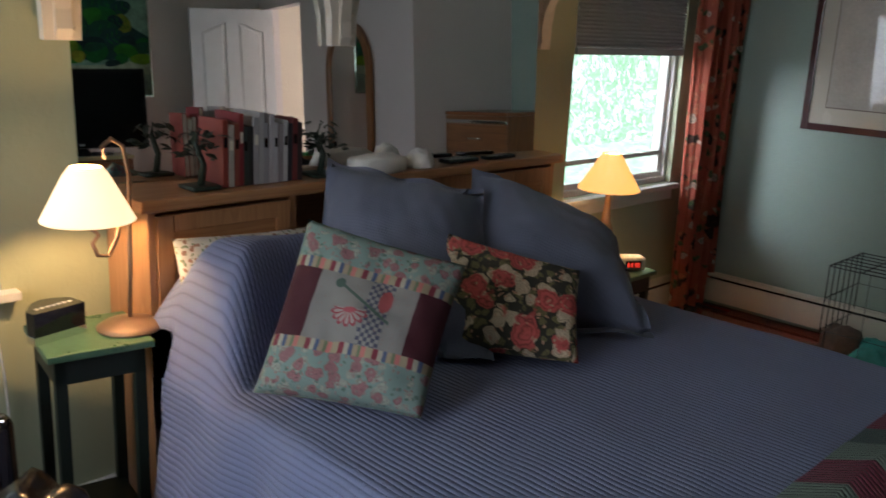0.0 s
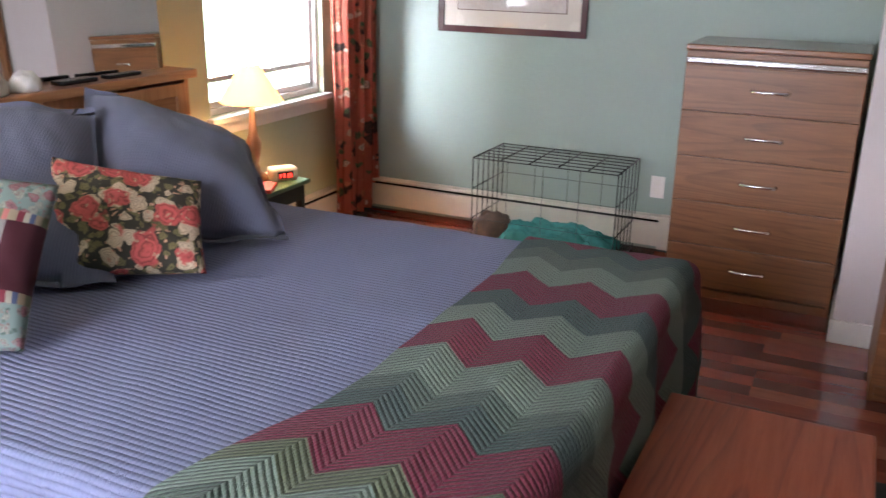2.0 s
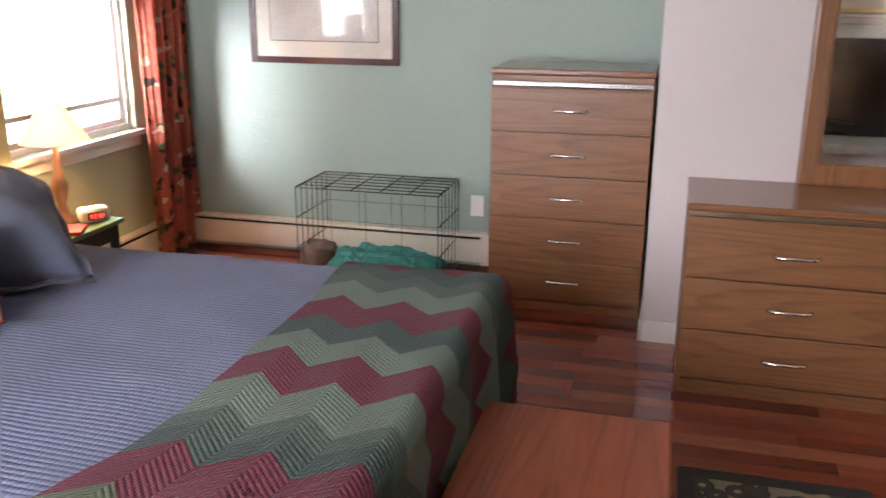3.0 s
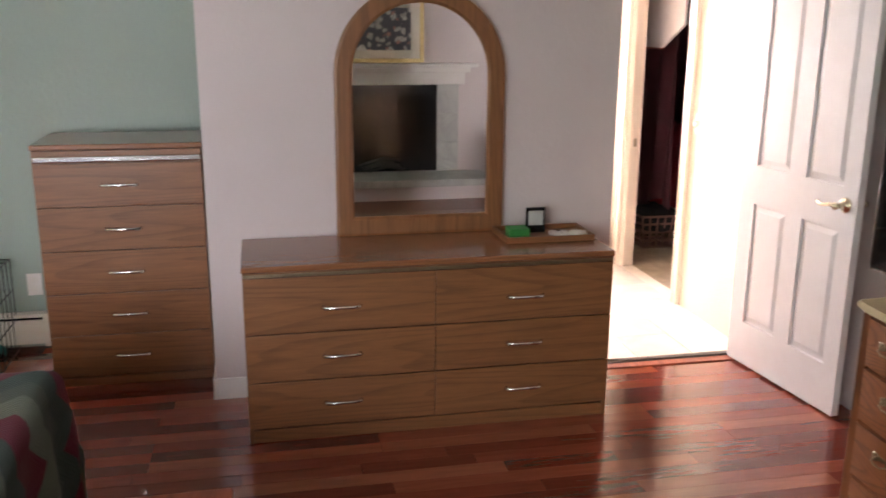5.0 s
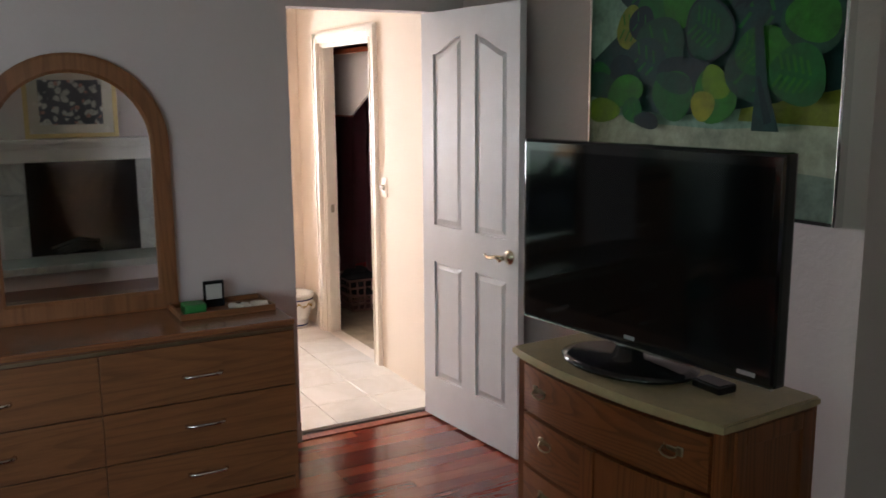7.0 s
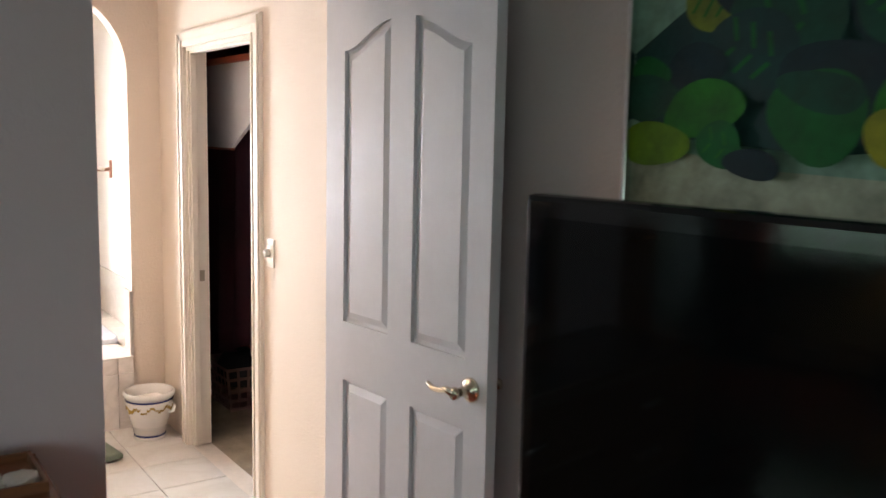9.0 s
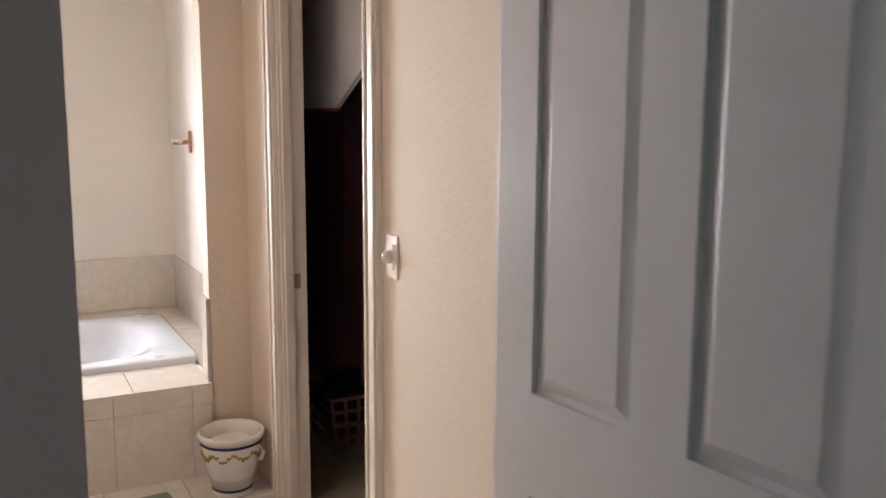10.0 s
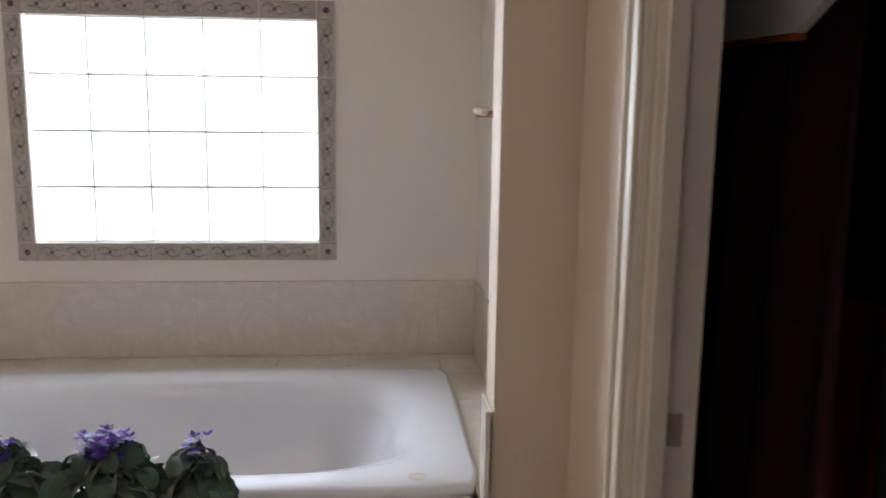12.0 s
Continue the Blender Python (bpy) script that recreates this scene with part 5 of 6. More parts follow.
def switch():
    t = thing("dimmer_switch", "cream switch plate with a round dimmer knob", "light switch", (4.655, BS, 1.11))
    box("plate", "cream_trim", t, -0.036, 0.036, 0, 0.006, -0.058, 0.058, 0.003)
    box("rocker", "cream_trim", t, -0.017, 0.017, 0.006, 0.009, -0.034, 0.034, 0.002)
    bm = lathe([(0, 0), (0.017, 0), (0.016, 0.018), (0.012, 0.021), (0, 0.021)], 28, None, (0, 0.009, 0.0), Matrix.Rotation(radians(-90), 4, "X"))
    part("knob", bm, "ceramic", t, "", True)


switch()


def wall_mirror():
    """Large frameless mirror above the headboard, leaning a little from the wall; turn and lean are tuned to place its
    reflections.
    """
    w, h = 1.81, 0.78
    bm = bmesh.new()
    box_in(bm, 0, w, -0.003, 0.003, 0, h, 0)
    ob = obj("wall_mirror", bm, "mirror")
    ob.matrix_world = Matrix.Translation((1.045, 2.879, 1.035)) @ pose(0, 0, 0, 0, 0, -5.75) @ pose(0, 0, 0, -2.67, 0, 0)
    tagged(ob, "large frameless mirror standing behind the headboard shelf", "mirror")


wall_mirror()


def bracket(x):
    t = thing("scrolled_bracket", "cream scrolled wooden bracket hanging under a high shelf", "bracket", (x, YN, 1.44), "brackets")
    prof = [(0, 0.0), (0.035, 0.0), (0.045, 0.03), (0.04, 0.08), (0.05, 0.15), (0.085, 0.22), (0.15, 0.29), (0.24, 0.34), (0.24, 0.38), (0, 0.38)]
    bm = bmesh.new()
    for s0, s1 in ((-0.022, 0.022),):
        a = [bm.verts.new((s0, -d, z)) for d, z in prof]
        b = [bm.verts.new((s1, -d, z)) for d, z in prof]
        bm.faces.new(a)
        bm.faces.new(b[::-1])
        for i in range(len(a)):
            bm.faces.new((a[i], a[(i + 1) % len(a)], b[(i + 1) % len(a)], b[i]))
    part("scroll", bm, "cream_trim", t)
    bm = bmesh.new()
    pro = [(-0.05, 0.0), (0.05, 0.0), (0.053, 0.10), (0.07, 0.18), (0.12, 0.26), (0.20, 0.33), (0.20, 0.38), (-0.20, 0.38), (-0.20, 0.33), (-0.12, 0.26), (-0.07, 0.18), (-0.053, 0.10)]
    f = bm.faces.new([bm.verts.new((p, -0.002, z)) for p, z in pro])
    r = bmesh.ops.extrude_face_region(bm, geom=[f])
    bmesh.ops.translate(bm, vec=(0, -0.03, 0), verts=[g for g in r["geom"] if isinstance(g, bmesh.types.BMVert)])
    part("back_plate", bm, "cream_trim", t)
    for z in (0.03, 0.10):
        bm = lathe([(0, 0), (0.007, 0), (0.006, 0.003), (0, 0.004)], 12, None, (0.035, -0.032, z), Matrix.Rotation(radians(90), 4, "X"))
        part("screw", bm, "cream_trim", t)
    return t


b0 = bracket(1.003)
b0.location.y = 2.86
for x, y in ((1.905, 2.802), (2.985, 2.83)):
    copy_thing(b0, pose(x, y, 1.44))
box("high_shelf", "cream_trim", None, 0.85, 3.25, YN - 0.45, YN - 0.001, 1.822, 1.85, 0.005)
tagged(bpy.data.objects["high_shelf"], "cream painted shelf carried by scrolled brackets above the mirror", "shelf")


# ---- small things in the bedroom ----
def books():
    rnd = random.Random(11)
    cols = [(0.20, 0.03, 0.02), (0.36, 0.33, 0.28), (0.20, 0.05, 0.03), (0.17, 0.012, 0.015), (0.02, 0.03, 0.025), (0.02, 0.02, 0.02), (0.30, 0.28, 0.28), (0.36, 0.34, 0.33), (0.30, 0.28, 0.29), (0.42, 0.38, 0.38), (0.44, 0.42, 0.42), (0.26, 0.22, 0.22), (0.46, 0.44, 0.42), (0.02, 0.02, 0.025), (0.16, 0.03, 0.03), (0.03, 0.02, 0.02)]
    mats = [plain("book_cover", c, 0.5, 0, 0.08, relief=0.05) for c in cols]
    paper = plain("book_pages", (0.62, 0.57, 0.46), 0.9, 0, 0.1, 80)
    x = 1.375
    for i, m in enumerate(mats):
        w = rnd.uniform(0.014, 0.021)
        h = rnd.uniform(0.175, 0.215)
        d = rnd.uniform(0.11, 0.135)
        t = thing("book", "upright hardback book in the row on the headboard shelf", "book", (x + w / 2, 2.655, 1.032), "books on the headboard")
        t.rotation_euler = (0, radians(rnd.uniform(-1.0, 1.0)), radians(rnd.uniform(-2, 2)))
        bm = bmesh.new()
        box_in(bm, -w / 2, w / 2, 0, 0.004, 0, h, 0.001)
        box_in(bm, -w / 2, -w / 2 + 0.002, 0.004, d, 0, h, 0)
        box_in(bm, w / 2 - 0.002, w / 2, 0.004, d, 0, h, 0)
        part("cover", bm, m, t)
        box("pages", paper, t, -w / 2 + 0.0022, w / 2 - 0.0022, 0.0042, d - 0.004, 0.003, h - 0.004, 0)
        box("spine_label", paper if i in (1, 3, 6) else m if i % 2 else MAT["black"], t, -w / 2 + 0.003, w / 2 - 0.003, -0.001, 0.001, h * 0.6, h * 0.75, 0)
        x += w + 0.0015


books()


def leaf_cluster(bm, at, n, spread, size, rnd, droop=0.0, up=0.4):
    for _ in range(n):
        a, b = rnd.uniform(0, 2 * math.pi), rnd.uniform(-0.3, 1.2)
        r = spread * rnd.uniform(0.25, 1.0)
        c = Vector(at) + Vector((r * math.cos(a) * math.cos(b), r * math.sin(a) * math.cos(b), r * math.sin(b) * up))
        s = size * rnd.uniform(0.6, 1.2)
        m = Matrix.Translation(c) @ Euler((rnd.uniform(-0.8, 0.8), rnd.uniform(-0.8, 0.8) + droop, a)).to_matrix().to_4x4()
        pts = [(-0.9, 0, 0), (-0.4, 0.42, 0.08), (0.25, 0.45, 0.1), (0.9, 0.1, -0.1), (0.95, -0.05, -0.12), (0.25, -0.45, 0.1), (-0.4, -0.42, 0.08)]
        mid = [bm.verts.new(m @ (Vector(p) * s)) for p in ((-0.9, 0, -0.02), (0.0, 0, -0.02), (0.95, 0, -0.16))]
        vs = [bm.verts.new(m @ (Vector(p) * s)) for p in pts]
        for f in ((vs[1], vs[2], mid[1], mid[0]), (vs[2], vs[3], mid[2], mid[1]), (vs[6], mid[0], mid[1], vs[5]), (vs[5], mid[1], mid[2], vs[4])):
            bm.faces.new(f)


MAT["ivy"] = plain("dark_ivy_metal", (0.02, 0.03, 0.02), 0.5, 0.2, 0.3)
for x, nm in ((1.315, 0), (1.745, 1)):
    rnd = random.Random(5 + nm)
    t = thing("leafy_bookend", "dark cast bookend with ivy leaves beside the books", "bookend", (x, 2.68, 1.032))
    bm = bmesh.new()
    box_in(bm, -0.045, 0.045, -0.04, 0.05, 0, 0.012, 0.003)
    tube(bm, [(0, 0, 0.01), (0.01, 0, 0.07), (-0.01, 0.01, 0.13), (0.0, 0, 0.17)], [0.012, 0.010, 0.008, 0.004], 8)
    part("stem", bm, "ivy", t, "", True)
    bm = bmesh.new()
    leaf_cluster(bm, (0, 0, 0.10), 46, 0.095, 0.02, rnd, 0, 0.9)
    part("foliage", bm, "ivy", t)


def lump(name, label, cat, mat, at, size, seed, power=0.5):
    def f(u, v):
        th, ph = 2 * math.pi * u, math.pi * v
        d = Vector((math.cos(th) * math.sin(ph), math.sin(th) * math.sin(ph), math.cos(ph)))
        k = 1 + 0.18 * noise.noise(d * 2.2 + Vector((seed, 0, 0)))
        return (d.x * size[0] * k, d.y * size[1] * k, max(-0.3, math.copysign(abs(d.z) ** power, d.z) * k) * size[2] + 0.3 * size[2])
    bm = grid(28, 18, f)
    bmesh.ops.remove_doubles(bm, verts=bm.verts[:], dist=1e-5)
    ob = obj(name, bm, mat, None, True)
    ob.location = at
    return tagged(ob, label, cat)


lump("crumpled_fleece", "crumpled dark brown fleece at the end of the wire crate", "blanket", "brown_fleece", (4.40, 1.90, 0.02), (0.13, 0.10, 0.11), 12, 0.8)
lump("cloth_cap", "folded cream cloth cap lying on the headboard shelf", "cap", "linen", (1.98, 2.67, 1.031), (0.12, 0.07, 0.045), 3)
lump("crocheted_flower", "crumpled white crocheted flower on the headboard shelf", "ornament", "linen", (2.17, 2.66, 1.031), (0.05, 0.045, 0.05), 9, 0.8)
simple_box_thing("eyeglass_case", "slim black eyeglass case on the headboard shelf", "case", "black", 2.29, 2.45, 2.63, 2.69, 1.032, 1.048, 0.006)
simple_box_thing("remote_control", "slim black remote control on the headboard shelf", "remote control", "black", 2.50, 2.66, 2.63, 2.675, 1.032, 1.046, 0.005)


def clock_near():
    t = thing("clock_radio", "dark half-round clock radio with a silver base", "clock radio", (0.865, 2.68, 0.682))
    t.rotation_euler = (0, 0, radians(12))
    def wedge(k, z0, z1):
        bm = bmesh.new()
        pts = [(-0.075 * k, -0.03 * k)] + [(-0.075 * k + 0.15 * k * i / 10, -0.03 * k + 0.05 * k * math.sin(math.pi * i / 10) + 0.03 * k * i / 10) for i in range(1, 10)] + [(0.075 * k, 0.0)]
        pts = [(0.075 * k, -0.045 * k), (-0.075 * k, -0.045 * k)] + [(x, y + 0.02) for x, y in pts]
        a = [bm.verts.new((x, y, z0)) for x, y in pts]
        b = [bm.verts.new((x, y, z1)) for x, y in pts]
        bm.faces.new(a[::-1])
        bm.faces.new(b)
        for i in range(len(a)):
            bm.faces.new((a[i], a[(i + 1) % len(a)], b[(i + 1) % len(a)], b[i]))
        return bm
    part("base", wedge(1.0, 0, 0.022), "chrome", t)
    part("body", wedge(0.98, 0.022, 0.085), "black", t)
    for i in range(7):
        box("button", "ceramic", t, -0.05 + 0.016 * i, -0.04 + 0.016 * i, -0.015, -0.008, 0.085, 0.087, 0)


clock_near()


def clock_far():
    t = thing("alarm_clock", "small cream alarm clock with a red digital face", "alarm clock", (3.24, 2.43, 0.526))
    t.rotation_euler = (0, 0, radians(-35))
    lump_b = bmesh.new()
    box_in(lump_b, -0.06, 0.06, -0.035, 0.045, 0.0, 0.062, 0.018)
    part("body", lump_b, "linen", t, "", True)
    box("display", "black", t, -0.035, 0.035, -0.038, -0.034, 0.014, 0.046, 0.001)
    MAT["led"] = plain("red_digits", (0.4, 0.02, 0.02), 0.5, Emission_Color=(1, 0.05, 0.03, 1), Emission_Strength=2.0)
    for i, x in enumerate((-0.022, -0.006, 0.012, 0.024)):
        box("digit", "led", t, x - 0.004, x + 0.002, -0.0395, -0.038, 0.02, 0.04, 0)
    bm = bmesh.new()
    box_in(bm, -0.07, 0.07, -0.045, 0.045, 0, 0.016, 0.002)
    MAT["red"] = plain("red_cover", (0.5, 0.03, 0.02), 0.4)
    ob = obj("book", bm, "red")
    ob.location, ob.rotation_euler = (3.07, 2.41, 0.526), (0, 0, radians(25))
    tagged(ob, "red paperback lying flat on the nightstand", "book")


clock_far()


def outlet(x, y, z):
    t = thing("wall_outlet", "white duplex outlet on the sage wall above the heater", "outlet", (x, y, z))
    box("plate", "trim", t, -0.006, -0.001, -0.036, 0.036, -0.058, 0.058, 0.002)
    for dz in (-0.024, 0.024):
        box("socket", "ceramic", t, -0.008, -0.006, -0.016, 0.016, dz - 0.014, dz + 0.014, 0.001)


outlet(XE, 1.095, 0.34)


def fan_cord():
    t = thing("desk_fan", "slim black tower fan with a slotted round top", "fan", (0.66, 2.62, 0))
    bm = lathe([(0, 0), (0.10, 0), (0.105, 0.02), (0.075, 0.06), (0.07, 0.50), (0.062, 0.515), (0, 0.515)], 32)
    part("housing", bm, "black", t, "", True)
    for i in range(10):
        a = 2 * math.pi * i / 10
        bm = bmesh.new()
        tube(bm, [(0.025 * math.cos(a), 0.025 * math.sin(a), 0.517), (0.052 * math.cos(a), 0.052 * math.sin(a), 0.517)], 0.004, 6)
        part("slot", bm, "chrome", t)


fan_cord()
bm = bmesh.new()
tube(bm, [(0.775 + 0.012 * math.sin(5 * q) + 0.05 * q, 2.86 + 0.02 * math.sin(3 * q), 0.74 - 0.70 * q) for q in [i / 14 for i in range(15)]], 0.0035, 8)
tagged(obj("power_cord", bm, "ceramic", None, True), "thin white power cord hanging down from the window sill", "cord")
MAT["black_leather"] = plain("black_leather", (0.012, 0.011, 0.012), 0.25, 0, 0.2, relief=0.3)
lump("hassock", "round black leather hassock beside the nightstand", "hassock", "black_leather", (0.66, 2.33, 0.11), (0.16, 0.16, 0.27), 6, 0.6)
bm = bmesh.new()
box_in(bm, -0.55, 0.86, YN - 0.045, YN + 0.02, 0.735, 0.76, 0.004)
tagged(obj("window_sill", bm, "trim"), kind="structure")


# ---- the painting over the television ----
def painting():
    x0, x1, z0, z1 = 1.622, 2.782, 1.258, 2.17
    t = thing("painting", "large painting of green tropical leaves in a thin silver frame", "painting", ((x0 + x1) / 2, YS, z0))
    w, h = (x1 - x0), (z1 - z0)
    bm = bmesh.new()
    for a, b, lo, hi in ((-w / 2, -w / 2 + 0.012, 0, h), (w / 2 - 0.012, w / 2, 0, h), (-w / 2 + 0.012, w / 2 - 0.012, 0, 0.012), (-w / 2 + 0.012, w / 2 - 0.012, h - 0.012, h)):
        box_in(bm, a, b, 0.001, 0.035, lo, hi, 0.002)
    part("frame", bm, "chrome", t, "thin silver frame")
    rnd = random.Random(21)
    pal = [(0.15, 0.26, 0.20), (0.15, 0.21, 0.165), (0.12, 0.15, 0.018), (0.007, 0.045, 0.026), (0.005, 0.080, 0.018), (0.014, 0.115, 0.012), (0.006, 0.018, 0.022), (0.08, 0.155, 0.010), (0.26, 0.30, 0.22), (0.009, 0.034, 0.032), (0.18, 0.19, 0.015)]
    mats = [plain("oil_paint", c, 0.85, 0, 0.45, 11, 0.6, 50, Specular_IOR_Level=0.15) for c in pal]
    bm = bmesh.new()
    box_in(bm, -w / 2 + 0.012, w / 2 - 0.012, 0.004, 0.018, 0.012, h - 0.012, 0, None, 0)
    lay = [0.0185]

    def shape(pts, k):
        lay[0] += 0.00012
        lim = w / 2 - 0.013
        vs = [bm.verts.new((max(-lim, min(lim, x)), lay[0], max(0.013, min(h - 0.013, z)))) for x, z in pts]
        try:
            f = bm.faces.new(vs)
            f.material_index = k
        except ValueError:
            pass

    def blob(cx, cz, rx, rz, turn, k, tip=0.0, veins=0):
        c, s = math.cos(turn), math.sin(turn)
        pts = []
        for i in range(28):
            a = 2 * math.pi * i / 28
            r = 1 + 0.06 * math.sin(3 * a + cx * 9) + tip * max(0, math.cos(a)) ** 6
            px, pz = rx * r * math.cos(a), rz * r * math.sin(a)
            pts.append((cx + c * px - s * pz, cz + s * px + c * pz))
        shape(pts, k)
        for v in range(veins):
            q = -0.6 + 1.2 * (v + 0.5) / veins
            dark = k in (3, 6, 9)
            a, b = (q * rx, 0.1 * rz), ((q + 0.22) * rx, 0.62 * rz * math.sqrt(max(0.05, 1 - q * q)))
            for sgn in (1, -1):
                p = [(a[0], a[1] * sgn), (b[0], b[1] * sgn), (b[0] + 0.1 * rx, b[1] * sgn * 0.96), (a[0] + 0.09 * rx, a[1] * sgn * 0.6)]
                shape([(cx + c * X - s * Z, cz + s * X + c * Z) for X, Z in p][::1 if sgn > 0 else -1], 4 if dark else 5)
    shape([(-w / 2, 0), (w / 2, 0), (w / 2, 0.22), (0.1, 0.24), (-w / 2, 0.16)], 1)
    shape([(-w / 2, 0.14), (w / 2, 0.20), (w / 2, 0.33), (0.2, 0.28), (-0.1, 0.27), (-w / 2, 0.30)], 8)
    shape([(-w / 2, 0.29), (-0.18, 0.30), (-0.22, 0.46), (-w / 2, 0.46)], 2)
    shape([(-w / 2, 0.40), (-0.2, 0.34), (0.1, 0.31), (0.45, 0.34), (w / 2, 0.38), (w / 2, 0.52), (0.40, 0.62), (0.32, 0.80), (0.10, 0.84), (-0.3, 0.78), (-w / 2, 0.72)], 9)
    blob(0.028, 0.660, 0.136, 0.148, 0.1, 9, 0.0, 0)
    blob(0.165, 0.780, 0.148, 0.108, 0.3, 3, 0.0, 3)
    blob(-0.131, 0.773, 0.136, 0.092, -0.4, 3, 0.0, 3)
    blob(-0.358, 0.723, 0.136, 0.094, 0.4, 3, 0.0, 4)
    blob(0.335, 0.751, 0.102, 0.066, 0.5, 9, 0.0, 2)
    blob(-0.267, 0.636, 0.148, 0.104, 0.2, 9, 0.0, 2)
    blob(0.222, 0.694, 0.091, 0.069, 0.0, 4, 0.0, 0)
    blob(0.102, 0.684, 0.085, 0.071, 0.5, 5, 0.0, 0)
    blob(0.353, 0.625, 0.074, 0.081, 0.2, 2, 0.0, 3)
    blob(0.290, 0.635, 0.068, 0.065, 0.4, 6, 0.0, 2)
    blob(0.188, 0.564, 0.125, 0.091, 0.2, 3, 0.0, 2)
    blob(0.256, 0.503, 0.108, 0.083, 0.4, 9, 0.0, 3)
    blob(-0.040, 0.595, 0.114, 0.107, 0.5, 6, 0.0, 0)
    blob(-0.040, 0.595, 0.105, 0.098, 0.5, 3, 0.0, 5)
    blob(0.392, 0.484, 0.077, 0.046, -0.1, 6, 0.0, 0)
    blob(0.512, 0.478, 0.055, 0.031, 0.2, 4, 0.0, 0)
    blob(0.517, 0.424, 0.080, 0.049, 0.0, 3, 0.0, 0)
    blob(0.370, 0.398, 0.102, 0.057, -0.2, 5, 0.0, 4)
    blob(0.495, 0.326, 0.097, 0.047, 0.0, 7, 0.0, 0)
    blob(0.324, 0.327, 0.057, 0.047, 0.3, 4, 0.0, 2)
    blob(0.245, 0.291, 0.066, 0.030, 0.1, 6, 0.0, 0)
    blob(0.028, 0.425, 0.171, 0.087, 0.2, 6, 0.0, 0)
    blob(0.114, 0.382, 0.100, 0.087, 0.1, 4, 0.0, 0)
    blob(0.108, 0.426, 0.091, 0.036, 0.2, 3, 0.0, 0)
    blob(-0.080, 0.377, 0.097, 0.091, 0.5, 5, 0.0, 0)
    blob(-0.085, 0.423, 0.068, 0.051, 0.6, 7, 0.0, 0)
    blob(-0.031, 0.347, 0.055, 0.051, 0.0, 10, 0.0, 0)
    blob(-0.256, 0.444, 0.136, 0.089, 0.3, 3, 0.0, 2)
    blob(-0.245, 0.513, 0.080, 0.073, 0.5, 4, 0.0, 4)
    blob(-0.313, 0.522, 0.068, 0.071, -0.4, 5, 0.0, 3)
    blob(-0.461, 0.598, 0.114, 0.099, 0.1, 3, 0.0, 0)
    blob(-0.461, 0.606, 0.100, 0.072, 0.2, 5, 0.0, 4)
    blob(-0.415, 0.440, 0.108, 0.092, 0.2, 4, 0.0, 5)
    shape([(-0.245, 0.60), (-0.275, 0.60), (-0.31, 0.40), (-0.36, 0.27), (-0.25, 0.27), (-0.26, 0.42)], 9)
    shape([(-0.26, 0.44), (-0.275, 0.44), (-0.33, 0.30), (-0.30, 0.29)], 6)
    for i in range(15):
        a = math.pi * (-0.25 + 1.5 * i / 14)
        bx, bz = -0.25, 0.70
        r = 0.12 + 0.07 * math.sin(a) + 0.02 * math.sin(i * 2.3)
        dx, dz = math.cos(a), math.sin(a)
        shape([(bx - 0.014 * dz, bz + 0.014 * dx), (bx + 0.6 * r * dx - 0.012 * dz, bz + 0.6 * r * dz + 0.03), (bx + r * dx, bz + r * dz), (bx + 0.5 * r * dx + 0.012 * dz, bz + 0.5 * r * dz - 0.004)], 6)
    part("canvas", bm, mats, t, "canvas of overlapping green leaves")


painting()


# ---- the fireplace across the room ----
MAT["charred"] = plain("charred_wood", (0.06, 0.05, 0.045), 0.9, 0, 0.4, 20, 0.8)
MAT["firebox"] = plain("firebox_glass", (0.008, 0.008, 0.009), 0.12, 0, 0.1)
MAT["marble_grey"] = marble("grey_stone", (0.50, 0.50, 0.47), (0.36, 0.36, 0.34), 0.3, 2.0)


def fireplace():
    t = thing("fireplace", "pale tiled fireplace with white mantel and raised grey hearth", "fireplace", (XO, -1.35, 0))
    box("chimney_breast", "white_wall", t, 0.001, 0.10, -0.95, 0.95, 0, 2.5, 0.002)
    for lo, hi, a, b in [(0.203 + 0.287 * k, 0.487 + 0.287 * k, a, a + 0.218) for a in (-0.70, 0.482) for k in range(3)]:
        box("surround", "marble_grey", t, 0.10, 0.13, a, b, lo, hi, 0.004)
    box("frieze", "trim", t, 0.10, 0.16, -0.76, 0.76, 1.064, 1.18, 0.006)
    box("lower_moulding", "trim", t, 0.10, 0.22, -0.80, 0.80, 1.182, 1.235, 0.008)
    box("mantel", "trim", t, 0.10, 0.30, -0.86, 0.86, 1.238, 1.27, 0.006)
    box("firebox", "firebox", t, 0.101, 0.12, -0.48, 0.48, 0.203, 1.062, 0.002)
    m = plain("fire_doors", (0.055, 0.048, 0.042), 0.10, 1.0, 0.8, 14.0, 1.0, 16.0)
    for a, b in ((-0.34, -0.006), (0.006, 0.34)):
        box("glass_door", m, t, 0.121, 0.128, a, b, 0.34, 0.96, 0.003, "dark reflecting glass door")
    rnd = random.Random(5)
    for i in range(5):
        bm = bmesh.new()
        y, z = rnd.uniform(-0.15, 0.15), 0.225 + 0.022 * i
        tube(bm, [(0.135, y - 0.18, z), (0.14, y, z + 0.03), (0.135, y + 0.18, z - 0.02)], [0.012, 0.016, 0.011], 8)
        part("log", bm, "charred", t, "charred log", True)
    box("hearth", "marble_grey", t, 0.131, 0.66, -0.95, 0.95, 0.13, 0.20, 0.008)
    box("hearth_base", "white_wall", t, 0.101, 0.62, -0.92, 0.92, 0.0, 0.128, 0.004)

